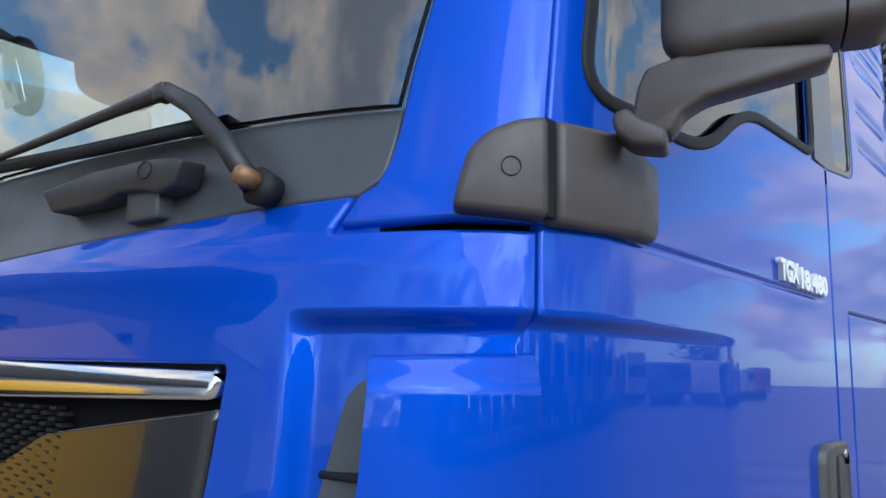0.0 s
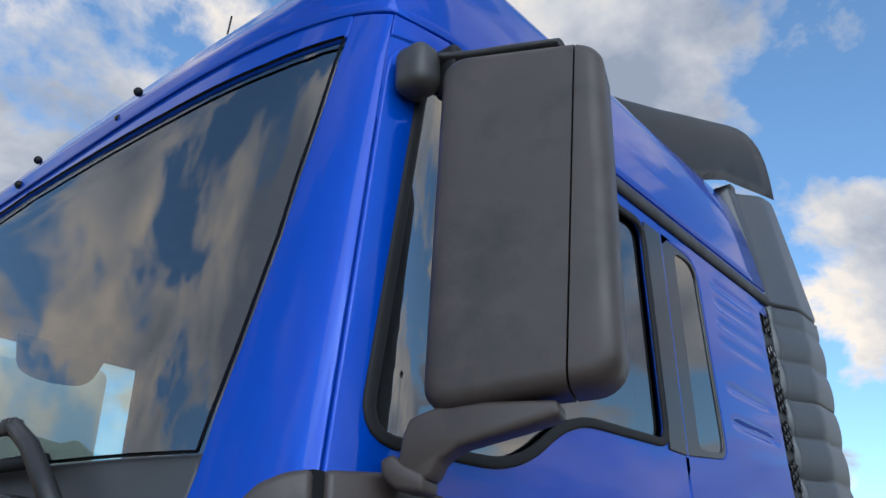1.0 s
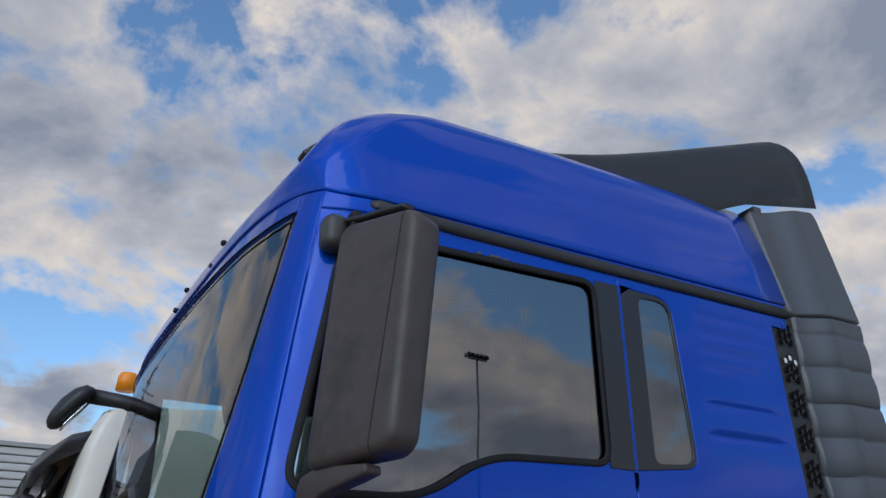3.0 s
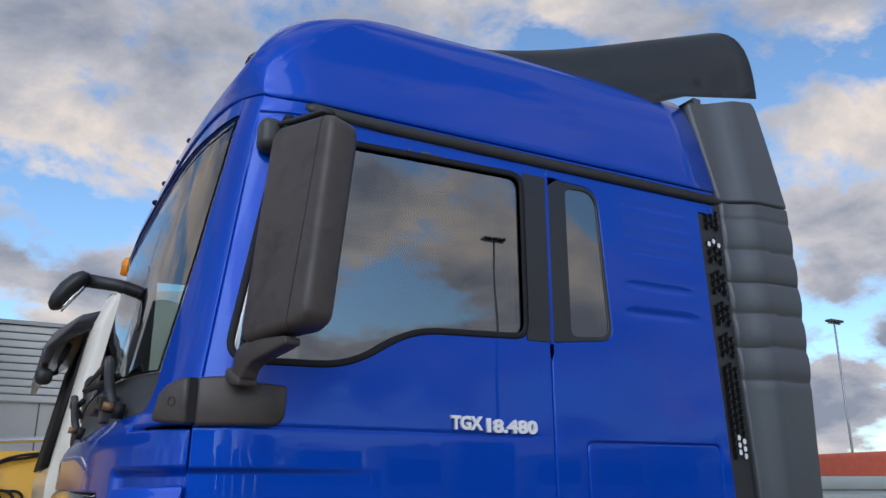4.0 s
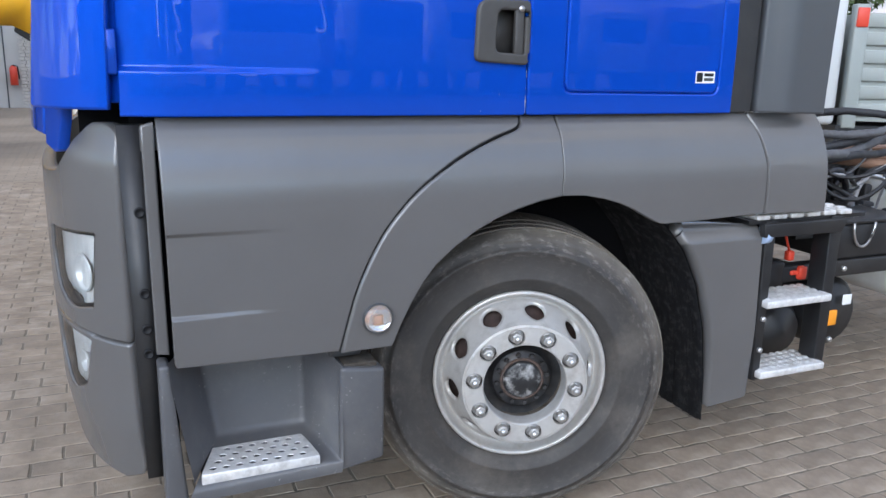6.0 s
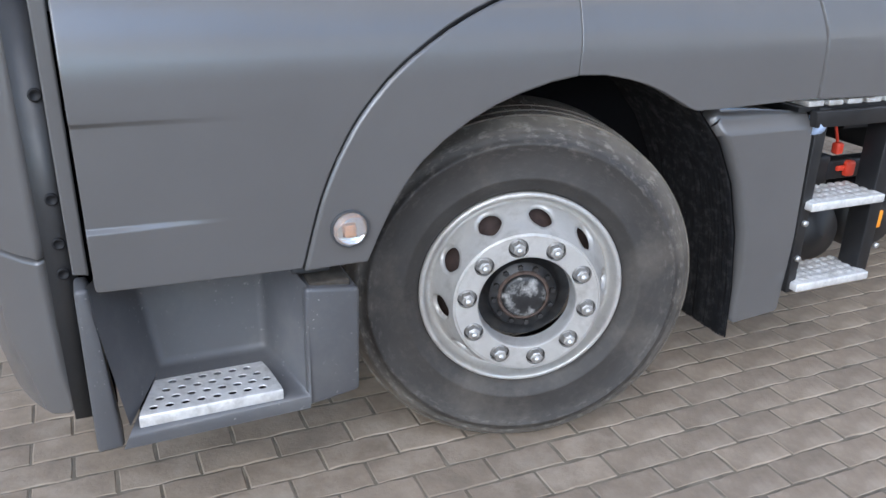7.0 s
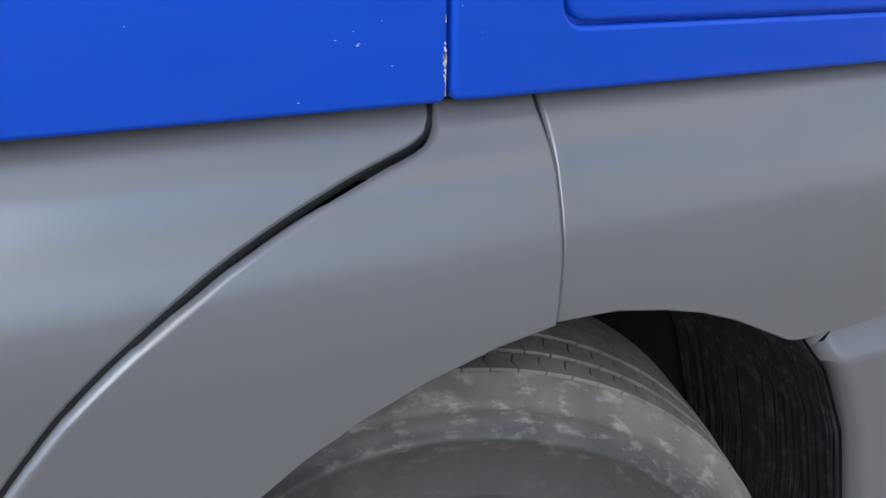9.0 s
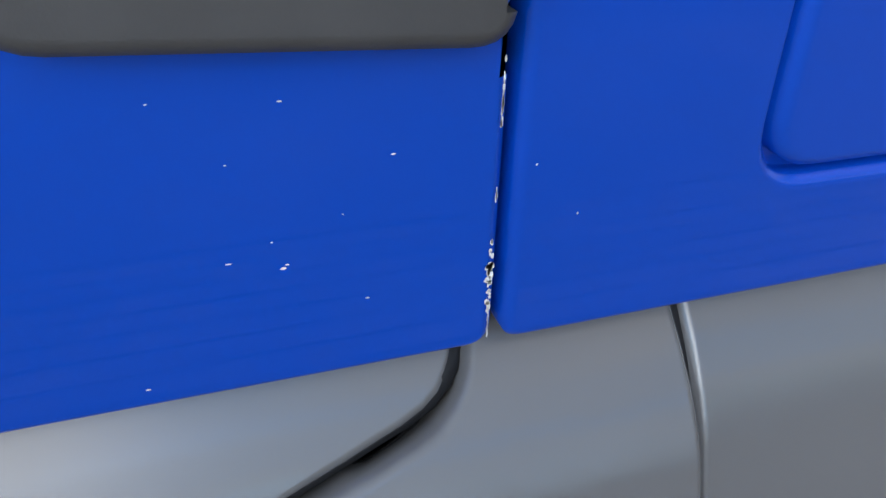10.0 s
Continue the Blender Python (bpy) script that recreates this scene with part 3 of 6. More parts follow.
for x, y, z in ((-1.109, 0.845, 3.03), (-1.079, 0.84, 3.124), (-1.119, 1.34, 3.025), (-1.088, 1.335, 3.116)):
    bm = bmesh.new(); bmesh.ops.create_uvsphere(bm, u_segments=10, v_segments=6, radius=0.012, matrix=Matrix.Translation((x, y, z))); part("rivet", bm, RUBBER, truck)
# grille: chrome bar over black panels
P("chrome_bar", V2((0.410, 1.774, 0.008), (0.965, 1.761), (2 * CMID - 0.41, 1.755), (2 * CMID - 0.41, 1.826), (1.005, 1.826), (0.402, 1.813, 0.01)), CHROME, sunk(front, lambda c, z: -0.012 * math.sin(math.pi * min(1, max(0, (z - 1.745) / 0.08)))), depth=0.03, rnd=0.006, grid=0.02, flip=True)
PIANO = material("gloss_black", (0.012, 0.010, 0.010), 0.12, coat=0.6, var=0.1)
P("grille_panel", V2((0.440, 1.41), (0.95, 1.41), (0.95, 1.64), (0.912, 1.667), (0.795, 1.716), (0.411, 1.764)), PIANO, sunk(front, 0.004), depth=0.03, rnd=0.005, grid=0.05, flip=True)
# near-black sheet painting the shade behind the grille
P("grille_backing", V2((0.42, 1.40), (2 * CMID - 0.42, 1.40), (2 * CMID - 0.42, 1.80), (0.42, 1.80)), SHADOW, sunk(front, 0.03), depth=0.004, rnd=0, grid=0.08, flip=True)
bm = bmesh.new()
for i in range(16):
    for j in range(20):
        p = Vector(front(0.75 + i * 0.026, 1.44 + j * 0.016 + (i % 2) * 0.008)); box(bm, p.x + 0.004, p.x + 0.02, p.y - 0.010, p.y + 0.010, p.z - 0.002, p.z + 0.003)
part("grille_mesh", bm, RUBBER, truck, smooth=False)

# high roof: rings that turn from the cab's own plan into a rounder one as they rise
def roof_bm():
    bm = bmesh.new(); rings = []
    levels = [(2.962, 0.014, -1.155, 0.10), (2.9621, 0.002, -1.155, 0.10), (2.964, 0.0, -1.155, 0.10), (2.99, 0.003, -1.145, 0.11), (3.02, 0.007, -1.125, 0.12), (3.06, 0.012, -1.095, 0.13), (3.10, 0.018, -1.068, 0.14), (3.15, 0.028, -1.048, 0.16), (3.20, 0.040, -1.02, 0.18), (3.25, 0.054, -0.985, 0.20), (3.29, 0.068, -0.95, 0.22),
              (3.325, 0.086, -0.91, 0.24), (3.355, 0.108, -0.865, 0.26), (3.38, 0.135, -0.815, 0.28), (3.402, 0.168, -0.755, 0.30), (3.422, 0.21, -0.68, 0.33), (3.44, 0.265, -0.585, 0.36), (3.457, 0.34, -0.46, 0.40), (3.473, 0.46, -0.29, 0.42), (3.487, 0.65, -0.05, 0.40), (3.495, 0.9, 0.2, 0.25)]
    n1, n2 = 22, 40
    for z, ins, xf, rc in levels:
        xr = 0.815 - 0.14 * max(0, z - 2.945); w = sstep(2.98, 3.16, z); zq = min(z, 3.0); loop = []
        x1 = xs(zq) * (1 - w) + (xf + max(rc, 0.16)) * w
        for k in range(n1):
            x = xr + (x1 - xr) * (1 - (1 - k / n1) ** 1.8); loop.append((x, ins + side_y(x, zq) * (1 - w)))
        for k in range(n2 + 1):
            t = k / n2; a = min(t, 0.5) * math.pi
            p = (xf + rc - rc * math.sin(a), ins + rc - rc * math.cos(a) + (HALF - ins - rc) * max(0.0, t - 0.5) * 2)
            p = (p[0] + 0.045 * ((HALF - p[1]) / HALF) ** 2 * sstep(0.25, 0.5, t), p[1])
            m = CMID * t ** 1.5
            q = (xs(zq) - bulge(zq) * float(np.interp(m, _C, _F)) + (ins if z < 2.963 else 0), ins + 0.035 + float(np.interp(m, _C, _Y)))
            loop.append((q[0] * (1 - w) + p[0] * w, q[1] * (1 - w) + p[1] * w))
        loop += [(x, 2 * HALF - y) for x, y in loop[-2::-1]]
        rings.append([bm.verts.new((x, y, z + 0.024 * (1 - sstep(-1.10, -0.94, x)) * (1 - sstep(2.96, 3.10, z)) + sstep(2.98, 3.35, z) * (0.020 + 0.010 * sstep(-0.6, 0.2, x)))) for x, y in loop])
    for q, w in zip(rings, rings[1:]):
        for k in range(len(q) - 1): bm.faces.new((q[k], q[k + 1], w[k + 1], w[k]))
        bm.faces.new((q[-1], q[0], w[0], w[-1]))
    bm.faces.new(rings[-1])
    return bm


part("high_roof", roof_bm(), BLUE, truck)
bm = bmesh.new(); tube(bm, [(-0.885, 0.008, 2.944), (-0.86, 0.004, 2.941), (-0.6, 0.003, 2.932), (0.80, 0.003, 2.926)], 0.024, 12, rs=[0.010, 0.020, 0.021, 0.021])
for v in bm.verts: v.co.y *= 0.6
part("drip_rail", bm, BLACK, truck)
bm = bmesh.new(); box(bm, -0.072, 0.072, -0.03, 0.03, -0.014, 0.014, 0.011, 3); o = part("marker_lamp", bm, BLACK, truck); o.matrix_world = pose(-0.962, 0.252, 3.236, 0, -46, 0)
bm = bmesh.new(); tube(bm, [(-0.80, 0.95, 3.40), (-0.72, 1.05, 3.72)], 0.003, 6); part("antenna", bm, RUBBER, truck)

P("cant_panel", V2((xs(2.72) - 0.001, 2.72), (xs(2.72) + 0.02, 2.72), (-1.0, 2.866), (0.80, 2.866), (0.80, 2.956), (-0.94, 2.957), (-1.0, 2.965), (xs(2.968) - 0.001, 2.969)), BLUE, lambda x, z: (x, side_y(x, z) + 0.005 * (1 - sstep(2.909, 2.918, z)), z), depth=0.01, rnd=0.002, grid=0.05, cv=[2.909, 2.912, 2.915, 2.918])
# near-black panels for the shade inside the shell, then floor and rear wall
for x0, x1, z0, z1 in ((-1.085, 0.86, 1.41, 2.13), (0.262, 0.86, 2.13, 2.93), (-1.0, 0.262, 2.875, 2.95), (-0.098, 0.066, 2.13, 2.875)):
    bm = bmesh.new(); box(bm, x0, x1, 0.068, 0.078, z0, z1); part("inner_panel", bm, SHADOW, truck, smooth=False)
INTERIOR = material("grey_trim", (0.10, 0.10, 0.105), 0.8, var=0.15)
bm = bmesh.new(); box(bm, 0.80, 0.84, 0.05, 2.4, 1.3, 3.40); part("rear_wall", bm, INTERIOR, truck, smooth=False)
bm = bmesh.new(); box(bm, -1.1, 0.8, 0.05, 2.4, 1.28, 1.34); part("cab_floor", bm, INTERIOR, truck, smooth=False)
bm = bmesh.new(); box(bm, -1.0, 0.8, 0.06, 2.38, 3.02, 3.05); part("headlining", bm, INTERIOR, truck, smooth=False)
for x0, x1, z0, z1 in ((-1.06, 0.82, 1.34, 2.22), (-1.0, 0.82, 2.93, 3.04), (-0.105, 0.82, 2.22, 2.93), (-1.04, -0.93, 2.22, 2.93)):
    bm = bmesh.new(); box(bm, x0, x1, 2.37, 2.40, z0, z1); part("far_wall", bm, INTERIOR, truck, smooth=False)
bm = bmesh.new(); box(bm, -0.93, -0.105, 2.383, 2.388, 2.22, 2.93); part("far_window_glass", bm, PALEGLASS, truck, smooth=False)
bm = bmesh.new(); box(bm, -1.24, -0.78, 0.2, 2.24, 1.75, 2.06, 0.06, 3); part("dashboard", bm, DARKGREY, truck)
bm = bmesh.new()
tube(bm, [(-0.72 + 0.07 * math.sin(t), 0.62 + 0.22 * math.cos(t), 2.06 + 0.2 * math.sin(t)) for t in np.linspace(0, 2 * math.pi, 33)], 0.016, 8, False); part("steering_wheel", bm, RUBBER, truck)
CLOTH = material("seat_cloth", (0.06, 0.065, 0.08), 0.9, var=0.2, scale=30)
for y in (0.62, 1.82):
    seat = new("driver_seat"); seat.parent = truck
    bm = bmesh.new(); box(bm, -0.45, 0.05, y - 0.25, y + 0.25, 1.72, 1.88, 0.05, 3); part("cushion", bm, CLOTH, seat)
    bm = bmesh.new(); box(bm, 0.02, 0.16, y - 0.24, y + 0.24, 1.85, 2.45, 0.06, 3); part("backrest", bm, CLOTH, seat)
    bm = bmesh.new(); box(bm, 0.06, 0.16, y - 0.13, y + 0.13, 2.48, 2.68, 0.045, 3); part("headrest", bm, CLOTH, seat)
bm = plate_xz(V2((-0.64, 2.945), (-0.615, 2.81, 0.05), (-0.50, 2.785, 0.06), (-0.33, 2.80, 0.06), (-0.27, 2.945)), 2.335, 2.355); part("sun_visor", bm, material("pale_visor_cloth", (0.26, 0.27, 0.28), 0.8, var=0.1), truck, "grey folding visor at the far window")

# wipers
def wiper(name, pts, blade, nut):
    w = new(name); w.parent = truck
    bm = bmesh.new(); tube(bm, pts, 0.015, 8, rs=[0.016, 0.0155, 0.015, 0.014, 0.010, 0.007][:len(pts)]); part("arm", bm, BLACK, w)
    bm = bmesh.new(); p = Vector(pts[3]); box(bm, p.x - 0.014, p.x + 0.012, p.y - 0.010, p.y + 0.018, p.z - 0.016, p.z + 0.010, 0.003); part("blade_clip", bm, BLACK, w)
    bm = bmesh.new(); tube(bm, blade, 0.012, 6); part("blade", bm, RUBBER, w)
    bm = bmesh.new(); bmesh.ops.create_cone(bm, cap_ends=True, segments=16, radius1=0.026, radius2=0.022, depth=0.03, matrix=pose(*nut, 0, 100, 0)); part("pivot_boot", bm, RUBBER, w)
    bm = bmesh.new(); bmesh.ops.create_cone(bm, cap_ends=True, segments=6, radius1=0.013, radius2=0.013, depth=0.03, matrix=pose(nut[0] - 0.03, nut[1], nut[2] + 0.01, 0, 100, 0)); part("pivot_nut", bm, material("rusty_nut", (0.30, 0.16, 0.08), 0.6, metal=0.6, var=0.3, scale=80), w)


wiper("windscreen_wiper", [(-1.295, 0.374, 2.050), (-1.306, 0.425, 2.115), (-1.306, 0.50, 2.178), (-1.300, 0.586, 2.222), (-1.300, 0.742, 2.220), (-1.312, 1.16, 2.205)],
      [(-1.278, 0.50, 2.160), (-1.292, 0.824, 2.172), (-1.310, 1.25, 2.195)], (-1.280, 0.366, 2.046))
wiper("windscreen_wiper", [(-1.315, 1.35, 2.05), (-1.322, 1.40, 2.09), (-1.322, 1.5, 2.15), (-1.32, 1.6, 2.20), (-1.31, 1.9, 2.19)],
      [(-1.302, 1.4, 2.17), (-1.295, 1.8, 2.18), (-1.25, 2.15, 2.17)], (-1.30, 1.35, 2.04))
# grab handle with an oval cap below the screen
grab = new("grab_handle"); grab.parent = truck
def plate(pts, x0, x1, bev):
    bm = bmesh.new(); a = [bm.verts.new((x0, y, z)) for y, z in pts]; b = [bm.verts.new((x1, y, z)) for y, z in pts]; n = len(pts)
    bm.faces.new(a); bm.faces.new(b[::-1])
    for q in range(n): bm.faces.new((a[q], b[q], b[(q + 1) % n], a[(q + 1) % n]))
    bmesh.ops.recalc_face_normals(bm, faces=bm.faces[:]); bmesh.ops.bevel(bm, geom=bm.edges[:], offset=bev, segments=2, profile=0.5, affect="EDGES"); return bm


part("bar", plate([(0.935, 2.112), (0.889, 2.069), (0.80, 2.066), (0.725, 2.066), (0.676, 2.076), (0.61, 2.070), (0.565, 2.060), (0.525, 2.066), (0.508, 2.102), (0.56, 2.112), (0.626, 2.117), (0.76, 2.121)], -1.318, -1.272, 0.006), BLACK, grab)
bm = bmesh.new(); box(bm, -1.306, -1.24, 0.580, 0.668, 2.028, 2.082, 0.006, 2); part("foot", bm, DARKGREY, grab)
bm = bmesh.new(); lathe(bm, [(0.017, 0), (0.017, -0.0015), (0.0185, -0.0015), (0.0185, 0)], 24); o = part("cap", bm, RUBBER, grab); o.matrix_world = pose(-1.3185, 0.598, 2.098, 0, 0, -90) @ Matrix.Diagonal((1.0, 1, 0.72, 1))

# far side mirrors, and the kerb mirror on its arm before the screen
far = new("kerb_mirror"); far.parent = truck
bm = bmesh.new(); tube(bm, [(-1.085, 1.95, 2.735), (-1.115, 1.95, 2.770), (-1.165, 1.955, 2.785), (-1.315, 1.965, 2.797)], 0.03, 14, rs=[0.040, 0.038, 0.031, 0.034]); part("arm", bm, BLACK, far)
bm = bmesh.new(); tube(bm, [(-1.300, 1.96, 2.812), (-1.318, 1.962, 2.806), (-1.345, 1.97, 2.788), (-1.385, 1.98, 2.742), (-1.420, 1.985, 2.692), (-1.438, 1.985, 2.662), (-1.446, 1.985, 2.648)], 0.06, 20, rs=[0.018, 0.036, 0.046, 0.050, 0.043, 0.030, 0.012])
for v in bm.verts: v.co.y = 1.98 + (v.co.y - 1.98) * 1.7
part("housing", bm, BLACK, far)
bm = bmesh.new(); box(bm, -0.066, 0.066, -0.065, 0.065, -0.004, 0.004, 0.003); o = part("mirror_glass", bm, CHROME, far); o.matrix_world = pose(-1.362, 1.98, 2.703, 0, -54, 0)
far = new("far_mirror"); far.parent = truck
bm = bmesh.new(); box(bm, -1.215, -1.125, 2.50, 2.68, 2.16, 2.42, 0.035, 3); part("housing", bm, BLACK, far)
bm = bmesh.new(); box(bm, -1.25, -1.17, 2.50, 2.66, 2.03, 2.14, 0.035, 3); part("wide_mirror", bm, BLACK, far)
bm = bmesh.new(); tube(bm, [(-1.08, 2.44, 2.06), (-1.15, 2.52, 2.08), (-1.17, 2.58, 2.2)], 0.028, 8); part("arm", bm, BLACK, far)

# near mirror
mirror = empty("door_mirror", "large black plastic door mirror on a folding arm beside the window", "mirror")
def slab(w, h, d, r, seg=6):
    """A rounded block: w along x, h along z, d deep along y, its front edges rolled."""
    bm = bmesh.new(); rings = []
    for dy, k in ((0.0, 0.026), (0.002, 0.017), (0.006, 0.009), (0.012, 0.004), (0.022, 0.0), (d * 0.7, 0.0), (d * 0.9, 0.02), (d, 0.05)):
        ring = []; hw, hh, rr = w / 2 - k, h / 2 - k, max(0.01, r - k * 0.5)
        for cx, cz, a0 in ((hw - rr, hh - rr, 0), (-hw + rr, hh - rr, 90), (-hw + rr, -hh + rr, 180), (hw - rr, -hh + rr, 270)):
            for q in range(seg + 1):
                a = radians(a0 + 90 * q / seg); ring.append(bm.verts.new((cx + rr * math.cos(a), dy + 0.012 * ((cz) / hh) ** 2, cz + rr * math.sin(a))))
        rings.append(ring)
    n = len(rings[0])
    for q, w2 in zip(rings, rings[1:]):
        for k in range(n): bm.faces.new((q[k], q[(k + 1) % n], w2[(k + 1) % n], w2[k]))
    for ring in (rings[0], rings[-1]):
        prev = ring
        for k in (0.8, 0.6, 0.4, 0.2):
            cur = [bm.verts.new((v.co.x * k, v.co.y, v.co.z * k)) for v in ring]
            for q in range(n): bm.faces.new((prev[q], prev[(q + 1) % n], cur[(q + 1) % n], cur[q]))
            prev = cur
        bm.faces.new(prev)
    return bm


def lean(bm, w, k):
    for v in bm.verts:
        if v.co.z > 0: v.co.z -= k * (v.co.x + w / 2) * (v.co.z / 0.3)
        else: v.co.z -= 0.11 * (v.co.x + w / 2) * (v.co.z / 0.3)
        v.co.y += 0.05 * max(0.0, v.co.z) * (v.co.y / 0.12)
        if v.co.y > 0.03: v.co.y = 0.03 + (v.co.y - 0.03) * (1 - 0.75 * sstep(-0.05, 0.14, -v.co.x))
    return bm


MIR = pose(-1.000, -0.212, 2.498, -5.3, 1.0, -69.6)
MW, SEAM = 0.272, 0.080
def mirror_half(outer):
    """The housing, parted from its outer cap by a narrow seam."""
    bm = lean(slab(MW, 0.634, 0.112, 0.042), MW, 0.10)
    x = SEAM + (0.0015 if outer else -0.0015)
    r = bmesh.ops.bisect_plane(bm, geom=bm.verts[:] + bm.edges[:] + bm.faces[:], plane_co=(x, 0, 0), plane_no=Vector((1, 0, -0.05)).normalized(), clear_inner=outer, clear_outer=not outer)
    ed = [e for e in r["geom_cut"] if isinstance(e, bmesh.types.BMEdge)]
    cap = bmesh.ops.edgeloop_fill(bm, edges=ed)["faces"]
    bmesh.ops.split(bm, geom=cap)
    return bm


MIRRORBLACK = material("sun_bleached_black_plastic", (0.066, 0.050, 0.043), 0.46, var=0.12, scale=9, bump=0.10, bscale=800, dirt=(0.018, 0.016, 0.015), dirt_amt=0.75, dirt_scale=7, rvar=0.08)
o = part("housing", mirror_half(False), MIRRORBLACK, mirror, "matt black housing with weather stains"); o.matrix_world = MIR
o = part("side_cap", mirror_half(True), MIRRORBLACK, mirror); o.matrix_world = MIR
bm = bmesh.new(); box(bm, -0.10, 0.11, 0.100, 0.119, -0.25, 0.22, 0.01)
for v in bm.verts: v.co.y = 0.03 + (v.co.y - 0.03) * (1 - 0.75 * sstep(-0.05, 0.14, -v.co.x))
o = part("mirror_glass", bm, CHROME, mirror); o.matrix_world = MIR
def prism(pts, x_to, mat, name, parent, y0, y1, bev=0.015):
    """A solid from a side view outline (x, z), from y0 to y1."""
    bm = bmesh.new(); a = [bm.verts.new((x, y0, z)) for x, z in pts]; b = [bm.verts.new((x, y1, z)) for x, z in pts]; n = len(pts)
    bm.faces.new(a); bm.faces.new(b[::-1])
    for i in range(n): bm.faces.new((a[i], b[i], b[(i + 1) % n], a[(i + 1) % n]))
    if bev: bmesh.ops.bevel(bm, geom=bm.edges[:], offset=bev, segments=3, profile=0.5, affect="EDGES")
    return part(name, bm, mat, parent)


# folding arm: a flat tapering blade below the housing, on its foot
AX, AY = Vector((0.3486, -0.937, 0)), Vector((0.937, 0.3486, 0))
def blade(pts, d0, d1, name, bev, at=Vector((-1.064, -0.085, 0)), ax=AX, ay=AY, taper=None):
    bm = bmesh.new(); rows = []
    for dd in (d0, d1): rows.append([bm.verts.new(at + ax * u + ay * dd + Vector((0, 0, z))) for u, z in pts])
    a, b = rows; n = len(pts); bm.faces.new(a); bm.faces.new(b[::-1])
    for k in range(n): bm.faces.new((a[k], b[k], b[(k + 1) % n], a[(k + 1) % n]))
    bmesh.ops.recalc_face_normals(bm, faces=bm.faces[:]); bmesh.ops.bevel(bm, geom=bm.edges[:], offset=bev, segments=2, profile=0.5, affect="EDGES")
    if taper:
        bmesh.ops.bisect_plane(bm, geom=bm.verts[:] + bm.edges[:] + bm.faces[:], plane_co=at + ax * taper, plane_no=ax)
        for v in bm.verts:
            u = (v.co - at).dot(ax)
            if u > taper: v.co += ay * 0.45 * (u - taper) + ax * 0.25 * (u - taper)
    return part(name, bm, MIRRORBLACK, mirror)


blade([(-0.036, 2.115), (-0.032, 2.134), (-0.028, 2.157), (-0.018, 2.180), (0.020, 2.192), (0.084, 2.195), (0.186, 2.188), (0.188, 2.168), (0.138, 2.156), (0.051, 2.138), (0.024, 2.122), (0.014, 2.102), (0.004, 2.096), (-0.030, 2.100)], 0.012, 0.062, "arm", 0.006)
blade([(-0.059, 2.126), (-0.040, 2.134), (-0.028, 2.120), (0.006, 2.104), (0.004, 2.080), (-0.036, 2.086), (-0.056, 2.104)], 0.008, 0.070, "pivot", 0.007)
DX = Vector((0.22, -0.036, 0)).normalized(); DY = Vector((0.036, 0.22, 0)).normalized()
blade([(0.005, 1.985), (0.205, 1.989), (0.222, 2.006), (0.226, 2.03), (0.228, 2.098), (0.160, 2.100), (0.112, 2.118), (0.005, 2.110)], 0.0, 0.07, "door_bracket", 0.010, Vector((-1.140, 0.006, 0)), DX, DY, 0.17)
EX = Vector((-0.072, 0.082, 0)).normalized(); EY = Vector((0.082, 0.072, 0)).normalized()
blade([(0.005, 1.988), (0.113, 1.998), (0.109, 2.024), (0.097, 2.066), (0.074, 2.090), (0.040, 2.104), (0.005, 2.108)], -0.006, 0.05, "pillar_bracket", 0.009, Vector((-1.155, 0.006, 0)), EX, EY)
bm = bmesh.new(); lathe(bm, [(0.0105, 0), (0.0105, -0.0012), (0.0117, -0.0012), (0.0117, 0)], 28); o = part("cap_ring", bm, RUBBER, mirror); o.matrix_world = Matrix.Translation(Vector((-1.155, 0.006, 2.046)) + EX * 0.048 - EY * 0.0065) @ Matrix.Rotation(math.atan2(-EX.y, -EX.x), 4, "Z")
# near-black block painting the shade in the slit between the brackets
bm = bmesh.new(); box(bm, -1.154, -1.134, 0.014, 0.034, 1.992, 2.108); part("gap_seal", bm, RUBBER, mirror, smooth=False)
bm = bmesh.new(); box(bm, -1.028, -0.962, -0.050, 0.025, 2.768, 2.866, 0.024, 3); part("top_bracket", bm, FADED, mirror)
bm = bmesh.new(); box(bm, -0.968, -0.938, -0.075, -0.025, 2.770, 2.872, 0.010, 2); part("hinge_post", bm, RUBBER, mirror)
hood = [(-0.985, -0.015, 2.846), (-0.955, -0.045, 2.846), (-0.930, -0.10, 2.838), (-0.912, -0.17, 2.826), (-0.898, -0.25, 2.812)]
bm = bmesh.new(); tube(bm, hood, 0.026, 12, rs=[0.02, 0.026, 0.028, 0.028, 0.02])
for v in bm.verts:
    zc = float(np.interp(-v.co.y, [-p[1] for p in hood], [p[2] for p in hood])); v.co.z = zc + (v.co.z - zc) * 0.45
part("top_arm", bm, BLACK, mirror)

# ---------- grey lower body ----------
def skirt_y(x, z): return table(z, [(0.3, 0.02), (0.6, -0.035), (0.72, -0.043), (0.9, -0.049), (1.0, -0.052), (1.10, -0.054), (1.15, -0.053), (1.19, -0.049), (1.22, -0.043), (1.25, -0.034), (1.29, -0.019), (1.315, -0.006), (1.335, 0.008), (1.35, 0.021), (1.37, 0.036)])
ZC = [1.10, 1.13, 1.15, 1.17, 1.19, 1.205, 1.22, 1.235, 1.25, 1.27, 1.29, 1.31, 1.32, 1.33, 1.34, 1.348, 1.355]
def step_surface(x, z):
    t = min(1.0, max(0.0, (-0.76 - x) / 0.3))
    dent = 0.012 * t * sstep(0.842, 0.856, z) * (1 - sstep(1.066, 1.080, z))
    return (x, skirt_y(x, z) + dent, z)
